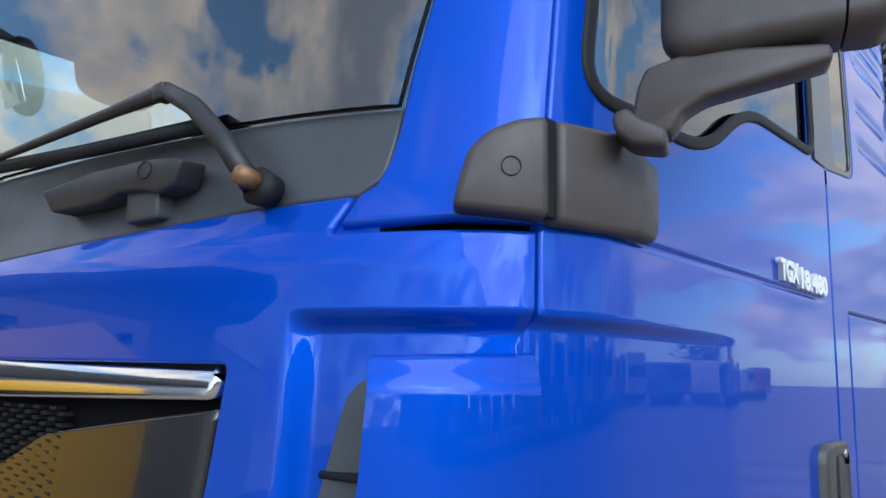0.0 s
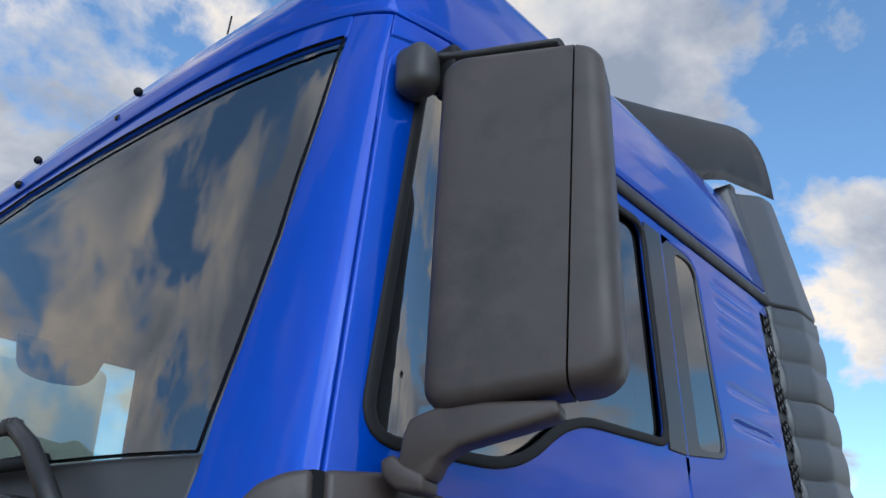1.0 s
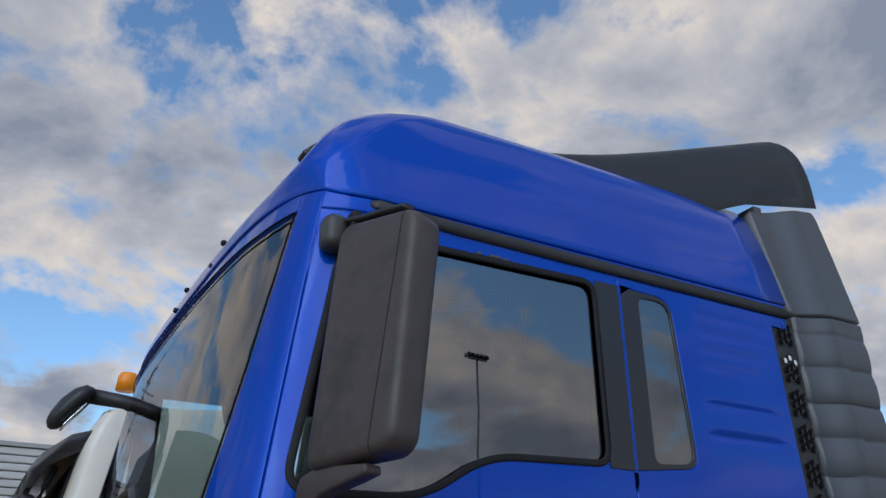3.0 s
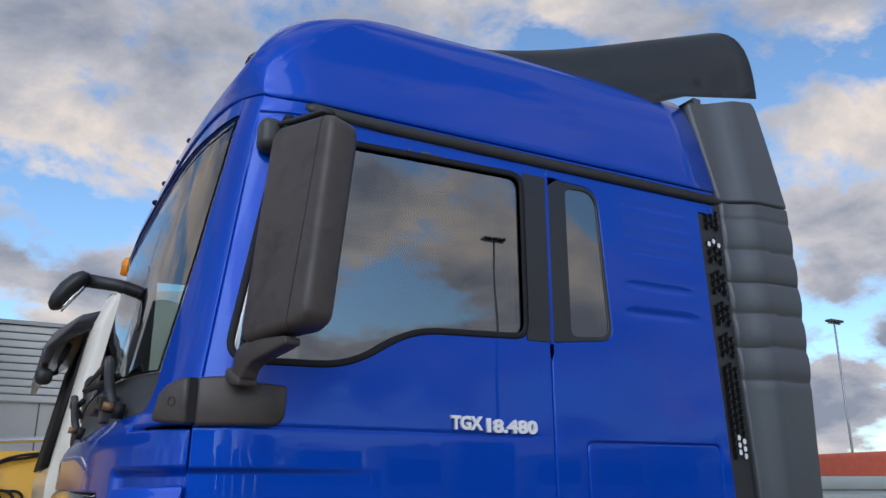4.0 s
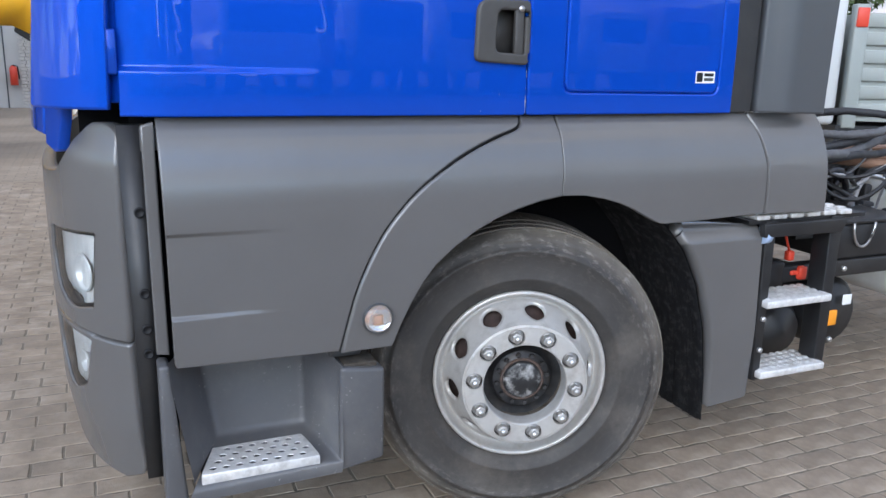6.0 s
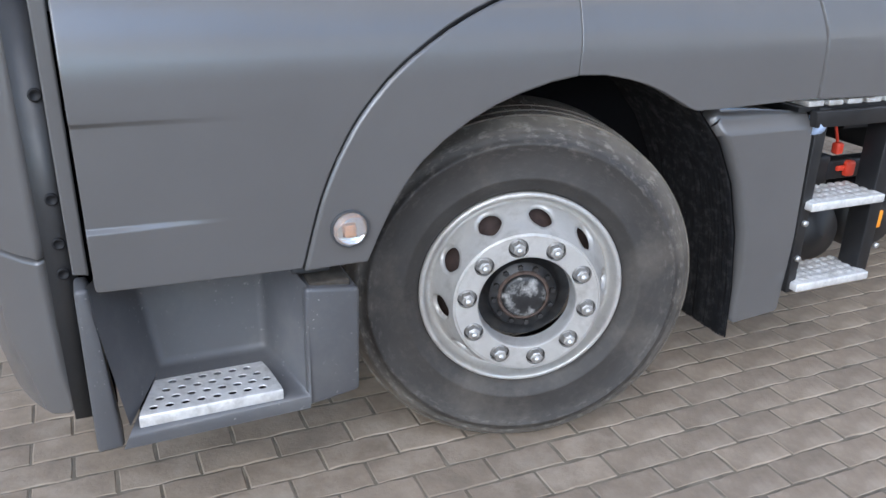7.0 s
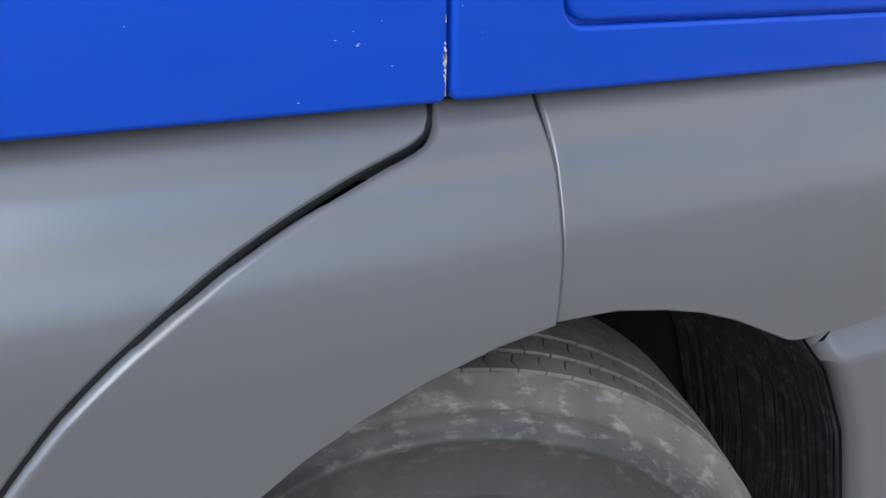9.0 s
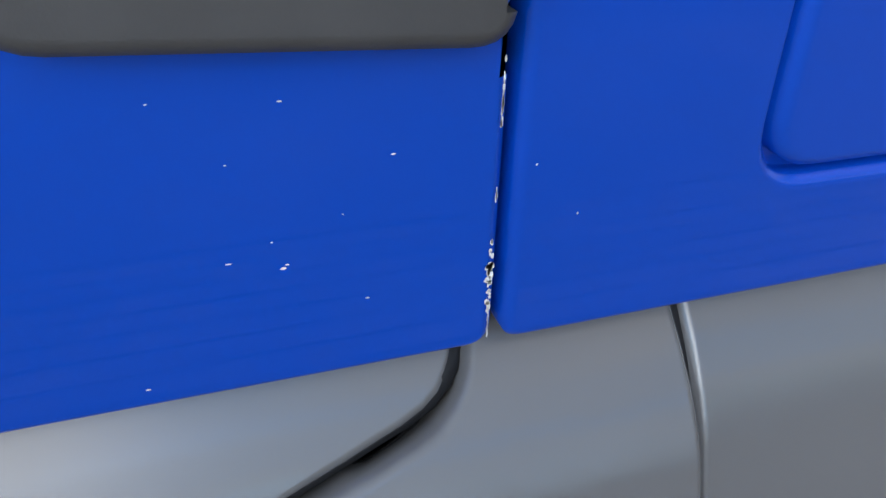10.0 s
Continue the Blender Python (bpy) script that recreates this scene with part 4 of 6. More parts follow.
def arch_surface(x, z): return (x, skirt_y(x, z) - 0.010 * (1 - sstep(1.28, 1.36, z)), z)
def smooth_line(pts, n=4):
    """A line gliding through its points."""
    q = [Vector(p) for p in [pts[0]] + pts + [pts[-1]]]; out = []
    for a, b, d, e in zip(q, q[1:], q[2:], q[3:]):
        for k in range(n):
            t = k / n; v = 0.5 * (2 * b + (d - a) * t + (2 * a - 5 * b + 4 * d - e) * t * t + (3 * b - a - 3 * d + e) * t ** 3); out.append((v.x, v.y))
    return out + [tuple(pts[-1])]
curve = smooth_line([(-0.019, 1.366), (-0.022, 1.346), (-0.040, 1.328), (-0.086, 1.313), (-0.150, 1.290), (-0.232, 1.253), (-0.298, 1.214), (-0.350, 1.178), (-0.397, 1.138), (-0.449, 1.079), (-0.487, 1.024), (-0.526, 0.948), (-0.556, 0.873), (-0.579, 0.792), (-0.602, 0.702)], 3)
P("step_panel", V2((-1.052, 0.712, 0.012), (-1.062, 1.368), *[(a - 0.003, b + 0.002) for a, b in curve]), GREY, step_surface, depth=0.03, rnd=0.004, cv=ZC + [0.842, 0.847, 0.852, 0.857, 1.064, 1.069, 1.074, 1.08])
arch = [(-0.448, 0.702), (-0.422, 0.765), (-0.392, 0.828), (-0.357, 0.888), (-0.317, 0.939), (-0.258, 0.99), (-0.192, 1.033), (-0.13, 1.064), (-0.063, 1.089), (0.02, 1.112), (0.094, 1.123)]
P("arch_front", V2(*[(a + 0.0018, b - 0.0018) for a, b in curve[::-1]], (0.1035, 1.368), (0.1030, 1.30), (0.1005, 1.2), *arch[::-1]), GREY, arch_surface, depth=0.05, rnd=0.007, grid=0.04, cv=ZC)
# near-black tube painting the shade in the groove along the arch
bm = bmesh.new(); tube(bm, [(a, skirt_y(a, b) + 0.016, b) for a, b in curve[2:]], 0.010, 8); part("groove_strip", bm, RUBBER, truck)
def skirt(x, z): return (x, skirt_y(x, z), z)
P("arch_rear", V2((0.099, 1.123), (0.1060, 1.2), (0.1085, 1.30), (0.1090, 1.368), (0.864, 1.367), (0.898, 1.27), (0.916, 1.19), (0.920, 1.022), (0.62, 1.012), (0.48, 1.010, 0.02), (0.369, 1.067), (0.31, 1.09), (0.252, 1.106), (0.18, 1.12)), GREY, skirt, depth=0.05, rnd=0.003, grid=0.04, cv=ZC)
# near-black strips painting the shade inside the two panel seams
for x0, x1, x2 in ((0.095, 0.099, 0.112), (0.905, 0.855, 0.880)):
    P("seam_backing", V2((x0, 1.126 if x0 < 0.5 else 1.02), (x0 + 0.030, 1.126 if x0 < 0.5 else 1.02), (x0 + 0.028, 1.19), (x2 + 0.012, 1.362), (x1 - 0.004, 1.362), (x0 - 0.002, 1.19)), RUBBER, lambda x, z: (x, skirt_y(x, z) + 0.011, z), depth=0.003, rnd=0, grid=0.04)
P("rear_skirt", V2((0.874, 1.366), (1.190, 1.362), (1.212, 1.012), (0.930, 1.018), (0.926, 1.19), (0.908, 1.27)), GREY, skirt, depth=0.05, rnd=0.004, grid=0.04, cv=ZC)
# mudguard leg behind the wheel, with its bristle liner
P("mudguard", V2((0.60, 0.984, 0.02), (0.955, 0.975, 0.01), (0.965, 0.93, 0.01), (0.99, 0.30, 0.02), (0.80, 0.285, 0.02), (0.79, 0.45), (0.765, 0.62), (0.72, 0.76), (0.668, 0.865), (0.625, 0.93)), GREY,
  lambda x, z: (x, -0.028 + 0.03 * sstep(0.92, 0.98, z) + 0.02 * (1 - sstep(0.28, 0.6, z)), z), depth=0.06, rnd=0.012, grid=0.04, cv=[0.925, 0.935, 0.945, 0.955, 0.965])
BRISTLE = material("black_bristles", (0.007, 0.007, 0.008), 0.9, var=0.3, scale=40, spec=0.15)
bm = bmesh.new(); liner = [(-0.50, 0.70), (-0.44, 0.85), (-0.34, 0.98), (-0.2, 1.08), (-0.05, 1.135), (0.1, 1.15), (0.25, 1.14), (0.4, 1.09), (0.53, 1.01), (0.63, 0.9), (0.70, 0.77), (0.75, 0.6), (0.775, 0.42), (0.785, 0.24)]
lv = [[bm.verts.new((x, y, z)) for x, z in liner] for y in (0.0, 0.40)]
for k in range(len(liner) - 1): bm.faces.new((lv[0][k], lv[0][k + 1], lv[1][k + 1], lv[1][k]))
part("arch_liner", bm, BRISTLE, truck)
bm = bmesh.new(); rng = random.Random(3)
for k in range(74):
    y = 0.006 + k * 0.0053 + rng.uniform(-0.0012, 0.0012); hgt = rng.uniform(0.003, 0.008); wv = rng.uniform(0, 6); rows = []
    for i in range(7, len(liner)):
        x, z = liner[i]; dx = hgt * (0.7 + 0.3 * math.sin(wv + 1.7 * i)); yy = y + 0.0012 * math.sin(wv * 2 + i)
        rows.append([bm.verts.new(p) for p in ((x - 0.002, yy - 0.0022, z - 0.002), (x - 0.002 - dx, yy, z - 0.002 - dx * 0.4), (x - 0.002, yy + 0.0022, z - 0.002))])
    for a, b in zip(rows, rows[1:]):
        for q in range(2): bm.faces.new((a[q], a[q + 1], b[q + 1], b[q]))
tagged(part("spray_liner_ribs", bm, material("dusty_black_ribs", (0.008, 0.008, 0.009), 0.7, spec=0.2, var=0.4, scale=30, dirt=(0.10, 0.095, 0.09), dirt_amt=0.25, dirt_scale=30), truck, smooth=False), kind="stuff")
# corner indicator lamp
lamp = new("side_indicator"); lamp.parent = truck
bm = bmesh.new(); lathe(bm, [(0.0455, 0.012), (0.0455, -0.003), (0.044, -0.006), (0.041, -0.004)], 36); o = part("bezel", bm, DARKGREY, lamp); o.location = (-0.496, -0.062, 0.797)
bm = bmesh.new(); lathe(bm, [(0.042, -0.002), (0.036, -0.012), (0.02, -0.017), (0.0, -0.018)], 36); o = part("lens", bm, None, lamp); o.location = (-0.496, -0.062, 0.797)
LENS = bpy.data.materials.new("clear_lens"); LENS.use_nodes = True; lp = LENS.node_tree.nodes["Principled BSDF"]
lp.inputs["Base Color"].default_value = (0.92, 0.92, 0.92, 1); lp.inputs["Transmission Weight"].default_value = 0.85; lp.inputs["Roughness"].default_value = 0.08; o.data.materials.append(LENS)
AMBER = material("amber_plastic", (0.75, 0.30, 0.10), 0.35, var=0.2, scale=60)
bm = bmesh.new(); box(bm, -0.510, -0.484, -0.066, -0.060, 0.780, 0.808, 0.004); part("bulb_screen", bm, AMBER, lamp)
bm = bmesh.new(); lathe(bm, [(0.041, 0.0), (0.0, 0.004)], 30); o = part("reflector", bm, CHROME, lamp); o.location = (-0.496, -0.060, 0.797)

# entry step below the panel
WALK = material("worn_tread_metal", (0.70, 0.69, 0.67), 0.42, metal=0.35, var=0.2, scale=30, dirt=(0.25, 0.22, 0.18), dirt_amt=0.5, dirt_scale=20)
def step_well():
    st = new("entry_step"); st.parent = truck
    bm = bmesh.new()
    back = [(-0.98, 0.20, 0.72), (-0.66, 0.20, 0.72), (-0.66, 0.17, 0.40), (-0.93, 0.17, 0.40)]
    def quad(*p): bm.faces.new([bm.verts.new(q) for q in p])
    quad(*back)
    quad((-1.075, -0.03, 0.72), (-0.98, 0.20, 0.72), (-0.93, 0.17, 0.40), (-1.02, -0.045, 0.375))
    quad((-0.66, 0.20, 0.72), (-0.595, -0.035, 0.655), (-0.60, -0.045, 0.36), (-0.66, 0.17, 0.40))
    quad((-0.93, 0.17, 0.40), (-0.66, 0.17, 0.40), (-0.60, -0.045, 0.36), (-1.02, -0.045, 0.36))
    quad((-1.02, -0.045, 0.36), (-0.60, -0.045, 0.36), (-0.60, -0.045, 0.325), (-1.04, -0.045, 0.315))
    bmesh.ops.remove_doubles(bm, verts=bm.verts[:], dist=1e-4)
    bmesh.ops.bevel(bm, geom=[e for e in bm.edges if len(e.link_faces) == 2], offset=0.02, segments=3, profile=0.5, affect="EDGES")
    part("well", bm, GREYSPECK, st)
    prism([(-0.605, 0.325), (-0.468, 0.345), (-0.466, 0.635), (-0.602, 0.652)], 0, GREYSPECK, "rear_cheek", st, -0.040, 0.16, 0.012)
    prism([(-1.095, 0.31), (-1.035, 0.315), (-1.058, 0.60), (-1.066, 0.72), (-1.095, 0.72)], 0, GREYSPECK, "front_cheek", st, -0.035, 0.05, 0.010)
    prism([(-0.62, 0.66), (-0.52, 0.66), (-0.51, 0.76), (-0.62, 0.76)], 0, DARKGREY, "cheek_stay", st, 0.02, 0.12, 0.01)
    # dark slab: soil, with the shade of an open pocket painted in
    bm = bmesh.new(); box(bm, -0.587, -0.486, -0.022, 0.13, 0.630, 0.6545, 0.004); part("cheek_pocket", bm, material("pocket_dirt_shade", (0.05, 0.042, 0.034), 0.95, var=0.5, scale=40, bump=0.6, bscale=80), st)
    # tread plate with round holes
    pl = lambda x, y: (x, y, 0.388 + 0.012 * (y + 0.04))
    out = V2((-1.0, -0.030, 0.01), (-0.664, -0.032, 0.01), (-0.676, 0.075, 0.02), (-0.692, 0.146, 0.02), (-0.72, 0.158, 0.01), (-0.934, 0.162, 0.02))
    holes = []
    for j in range(5):
        for i in range(9):
            x, y = -0.965 + i * 0.0365 + (j % 2) * 0.018, -0.006 + j * 0.034
            if x > -0.975 + (y + 0.02) * 0.38 and x < -0.686 - max(0, y) * 0.12: holes.append([Vector((x + 0.0105 * math.cos(t), y + 0.0080 * math.sin(t))) for t in np.linspace(0, 2 * math.pi, 11)[:-1]])
    P("tread_plate", out, WALK, pl, holes, depth=0.003, rnd=0.0008, grid=0.05, parent=st, label="perforated aluminium tread plate")
    bm = bmesh.new(); box(bm, -1.0, -0.664, -0.036, -0.029, 0.352, 0.388, 0.003); part("tread_edge", bm, WALK, st)
    # near-black box painting the shade seen through the tread holes
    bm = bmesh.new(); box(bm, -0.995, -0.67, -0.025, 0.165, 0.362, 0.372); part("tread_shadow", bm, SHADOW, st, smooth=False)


step_well()

# bumper corner with headlamps
def bump_c(c, z):
    """Bumper surface: like the cab's front, a little proud, rolled in at the top."""
    p = Vector(front(c, 1.45)); roll = sstep(1.20, 1.345, z)
    k = table(z, [(0.30, 0.05), (0.5, 0.012), (0.8, 0.0), (1.1, -0.002), (1.22, 0.0)]) + 0.028 * roll ** 2.0
    cx, cy = -0.95, 0.4
    d = Vector((cx - p.x, cy - p.y)).normalized()
    return (p.x + 0.015 + d.x * k, p.y + d.y * k - 0.004, z)
hl = V2((0.126, 1.056, 0.008), (0.455, 1.026, 0.01), (0.47, 0.95), (0.43, 0.86, 0.05), (0.30, 0.815, 0.06), (0.158, 0.846, 0.012))
LAMPIN = material("lamp_reflector", (0.90, 0.90, 0.89), 0.28, metal=0.25, var=0.12, scale=20)
bumper = P("bumper_corner", V2((0.035, 0.765), (2 * CMID - 0.035, 0.765), (2 * CMID - 0.035, 1.25), (2 * CMID - 0.09, 1.345), (2 * CMID - 0.24, 1.215), (2 * CMID - 0.5, 1.19), (0.5, 1.19), (0.34, 1.205), (0.27, 1.245, 0.03), (0.215, 1.305), (0.155, 1.345, 0.03), (0.075, 1.348, 0.03), (0.04, 1.325, 0.03), (0.035, 1.25)), GREY, bump_c, [hl], depth=0.04, rnd=0.008, grid=0.05, flip=True, cv=[1.22 + 0.01 * k for k in range(13)])
fog = V2((0.186, 0.750, 0.006), (0.54, 0.745, 0.006), (0.53, 0.64), (0.46, 0.565, 0.05), (0.36, 0.545, 0.05), (0.245, 0.595, 0.02))
P("bumper_lower", V2((0.03, 0.36, 0.03), (0.12, 0.325), (2 * CMID - 0.12, 0.325), (2 * CMID - 0.03, 0.36), (2 * CMID - 0.035, 0.757), (0.035, 0.757)), GREY, bump_c, [fog], depth=0.04, rnd=0.006, grid=0.05, flip=True)
LAMPGLASS = glass_mat("clear_lamp_glass", (0.95, 0.96, 0.96), 1.5)
for nm, sh in (("headlamp", hl), ("fog_lamp", fog)):
    hd = new(nm); hd.parent = truck
    P("lens", sh, LAMPGLASS, sunk(bump_c, 0.006), depth=0.004, rnd=0, grid=0.05, flip=True, parent=hd)
    P("reflector", sh, LAMPIN, sunk(bump_c, lambda c, z: 0.035 + 0.010 * math.sin((c - 0.1) * 34) + 0.0012 * math.sin(c * 260)), depth=0.003, rnd=0, grid=0.012, flip=True, parent=hd)
    mid = sum(sh, Vector((0, 0))) / len(sh)
    P("bezel", sh, RUBBER, sunk(bump_c, 0.010), [[mid + (q - mid) * 0.93 for q in sh]], depth=0.02, rnd=0, grid=0.05, flip=True, parent=hd)
    p = Vector(bump_c(mid.x - 0.06, mid.y)); nrm = (Vector(bump_c(mid.x - 0.05, mid.y)) - Vector(bump_c(mid.x - 0.07, mid.y))).cross(Vector((0, 0, 1))).normalized(); nrm = -nrm if nrm.x > 0 else nrm
    bm = bmesh.new(); r = 0.055 if nm == "headlamp" else 0.035; lathe(bm, [(r, 0.0), (r * 0.94, -0.006), (r * 0.86, 0.0), (r * 0.5, 0.022), (0.0, 0.028)], 32); o = part("projector", bm, LAMPIN, hd); o.matrix_world = Matrix.Translation(p - nrm * 0.022) @ Matrix.Rotation(math.atan2(nrm.x, -nrm.y), 4, "Z")
# black slot with screws between bumper and step panel
prism([(-1.135, 0.36), (-1.085, 0.36), (-1.085, 1.345), (-1.155, 1.345)], 0, BLACK, "bumper_slot", truck, 0.052, 0.09, 0)
P("slot_trim", V2((-1.093, 0.74), (-1.062, 0.735), (-1.068, 1.355), (-1.098, 1.345)), GREY, lambda x, z: (x, 0.006, z), depth=0.04, rnd=0.005, grid=0.05)
for z in (1.12, 0.90, 0.80, 0.73):
    bm = bmesh.new(); lathe(bm, [(0.014, 0.01), (0.014, -0.004), (0.010, -0.006), (0.008, -0.002), (0.0, -0.002)], 16); o = part("slot_screw", bm, RUBBER, truck); o.location = (-1.112, 0.05, z)
# near-black boxes added for the shade behind the bumper gap and slot
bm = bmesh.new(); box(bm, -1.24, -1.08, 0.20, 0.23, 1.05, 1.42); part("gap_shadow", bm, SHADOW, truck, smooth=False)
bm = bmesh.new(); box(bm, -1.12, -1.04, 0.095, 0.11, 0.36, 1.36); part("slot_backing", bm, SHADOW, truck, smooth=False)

# rear side fairing, wavy towards the top
def wave(z): return 0.011 * sstep(2.16, 2.24, z) * (1 - sstep(2.84, 2.90, z)) * (abs(math.sin((z - 2.215) * math.pi / 0.128)) ** 0.6 - 0.6)
def fair(x, z): return (x, -0.058 - wave(z) + 0.056 * (1 - sstep(0.85, 1.0, x)), z)
fz = [2.16 + 0.0128 * k for k in range(60)]
P("side_fairing", V2((0.878, 1.367), (1.142, 1.362), (1.146, 1.6), (1.160, 2.0), (1.172, 2.3), (1.170, 2.6), (1.158, 2.925), (0.848, 2.925), (0.850, 2.6), (0.862, 2.2), (0.878, 1.8)), SLATE, fair, depth=0.06, rnd=0.008, grid=0.04, cv=fz)
def fair2(x, z): return (x, -0.058 + 0.056 * (1 - sstep(0.84, 1.0, x)) + 0.12 * max(0, z - 2.93), z)
P("upper_fairing", V2((0.842, 2.934), (1.158, 2.934), (1.134, 3.2), (1.112, 3.385), (1.096, 3.428, 0.02), (0.775, 3.375), (0.800, 3.2)), SLATE, fair2, depth=0.06, rnd=0.008, grid=0.04)
# roof spoiler: top sheet that rolls over into its side
def spoiler_bm():
    bm = bmesh.new(); rows = []
    for k in range(15):
        t = k / 14; x = -0.15 + t * 1.27; top = 3.50 + 0.345 * t ** 1.1; low = table(x, [(-0.2, 3.40), (0.3, 3.28), (0.6, 3.33), (0.72, 3.392), (1.12, 3.445)])
        ring = []
        for a in range(13):
            q = a / 12
            in0 = 0.20 - 0.205 * t; y = in0 + 0.24 * (1 - math.cos(q * math.pi / 2)) ** 1.6; z = low + (top - low) * math.sin(q * math.pi / 2)
            ring.append((x - 0.10 * q ** 2 * t, y, z))
        ring += [(ring[-1][0], 1.22, top + 0.01)]; ring += [(px, 2 * HALF - py, pz) for px, py, pz in ring[-2::-1]]
        rows.append([bm.verts.new(p) for p in ring])
    for q, w in zip(rows, rows[1:]):
        for k in range(len(q) - 1): bm.faces.new((q[k], w[k], w[k + 1], q[k + 1]))
    bmesh.ops.solidify(bm, geom=bm.faces[:], thickness=0.02)
    return bm


part("roof_spoiler", spoiler_bm(), SLATE, truck)
# vent strip with honeycomb openings
P("vent_strip", V2((0.782, 1.366), (0.872, 1.366), (0.872, 1.8), (0.858, 2.2), (0.846, 2.6), (0.844, 2.915), (0.718, 2.915), (0.742, 2.4), (0.760, 2.1), (0.782, 1.6)), BLACK, lambda x, z: (x, 0.012, z), depth=0.02, rnd=0.003)
bm = bmesh.new(); HEX = []
def vent_x(z): return table(z, [(1.366, 0.827), (1.8, 0.822), (2.2, 0.808), (2.6, 0.792), (2.915, 0.783)])
for z0, z1 in ((2.80, 2.885), (2.66, 2.76), (2.54, 2.63), (2.42, 2.505), (2.30, 2.385), (1.93, 2.27)):
    n = int((z1 - z0) / 0.026)
    for j in range(n):
        for i in range(3):
            z = z0 + (j + 0.5) * (z1 - z0) / n; x = vent_x(z) - 0.026 + i * 0.026; z += 0.013 * (i % 2)
            HEX.append((x, z))
for x, z in HEX:
    a = [bm.verts.new((x + 0.0105 * math.sin(t), 0.0095, z + 0.0125 * math.cos(t))) for t in [math.pi / 3 * k for k in range(6)]]
    b = [bm.verts.new((x + 0.0135 * math.sin(t), 0.004, z + 0.0155 * math.cos(t))) for t in [math.pi / 3 * k for k in range(6)]]
    for k in range(6): bm.faces.new((a[k], a[(k + 1) % 6], b[(k + 1) % 6], b[k]))
tagged(part("vent_mesh", bm, BLACK, truck, smooth=False), kind="stuff")
# flat near-black faces painting the shade in the honeycomb cells
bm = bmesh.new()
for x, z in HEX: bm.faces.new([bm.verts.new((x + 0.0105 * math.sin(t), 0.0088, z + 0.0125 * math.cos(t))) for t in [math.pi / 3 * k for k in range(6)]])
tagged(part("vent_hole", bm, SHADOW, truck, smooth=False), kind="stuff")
# white faces painting the bright sky that shows through some cells
bm = bmesh.new()
for x, z in HEX:
    if 2.725 < z < 2.762 or (1.93 < z < 2.01 and x > vent_x(z) - 0.02): bm.faces.new([bm.verts.new((x + 0.0095 * math.sin(t), 0.0078, z + 0.0115 * math.cos(t))) for t in [math.pi / 3 * k for k in range(6)]])
tagged(part("pale_vent_backing", bm, WHITE, truck, smooth=False), kind="stuff")


# ---------- front wheel ----------
wheel = empty("front_wheel", "steered front wheel with ten-bolt silver rim and dusty tyre", "wheel")
bm = bmesh.new()
prof = [(0.286, 0.125), (0.290, 0.098), (0.297, 0.082), (0.308, 0.074), (0.330, 0.064), (0.334, 0.060), (0.342, 0.059), (0.346, 0.061), (0.39, 0.052), (0.425, 0.054), (0.430, 0.050), (0.438, 0.051), (0.441, 0.057), (0.462, 0.068), (0.466, 0.066), (0.476, 0.075), (0.488, 0.090), (0.497, 0.104)]
lathe(bm, prof, 96)
part("tyre", bm, SIDEWALL, wheel, "dusty black tyre with scuffed sidewall")
TREAD = material("dusty_tread", (0.13, 0.112, 0.092), 0.85, var=0.3, scale=14, bump=0.2, bscale=260, dirt=(0.24, 0.20, 0.16), dirt_amt=0.7, dirt_scale=6)
# tread: ribs parted by grooves, outer rib cut by sipes
bm = bmesh.new()
for y0, y1, ph in ((0.106, 0.146, 0), (0.154, 0.199, 0.5), (0.207, 0.251, 0), (0.259, 0.304, 0.5), (0.312, 0.352, 0)):
    n = 84
    for k in range(n):
        a0, a1 = 2 * math.pi * (k + ph + 0.03) / n, 2 * math.pi * (k + ph + 0.97) / n; am = (a0 + a1) / 2
        r0, r1 = 0.488, 0.505 - 0.004 * abs((y0 + y1) / 2 - 0.229) / 0.12
        vs = []
        for r in (r0, r1):
            for a, y in ((a0, y0), (am + 0.006, y0), (a1, y0), (a1 + 0.012, (y0 + y1) / 2), (a1, y1), (a0, y1), (a0 + 0.012, (y0 + y1) / 2)):
                vs.append(bm.verts.new((r * math.cos(a), y, r * math.sin(a))))
        bm.faces.new(vs[7:]);
        for q in range(7): bm.faces.new((vs[q], vs[(q + 1) % 7], vs[7 + (q + 1) % 7], vs[7 + q]))
tagged(part("tread", bm, TREAD, wheel, "dusty tread with sipes", smooth=False), kind="stuff")
bm = bmesh.new(); lathe(bm, [(0.496, 0.102), (0.492, 0.114), (0.492, 0.344), (0.48, 0.364), (0.44, 0.389), (0.38, 0.394), (0.30, 0.36)], 72); part("carcass", bm, TYRE, wheel)
RIM = material("silver_rim_paint", (0.50, 0.485, 0.46), 0.38, metal=0.35, var=0.10, scale=12, rvar=0.10, dirt=(0.20, 0.17, 0.14), dirt_amt=0.5, dirt_scale=11, bump=0.05, bscale=200)
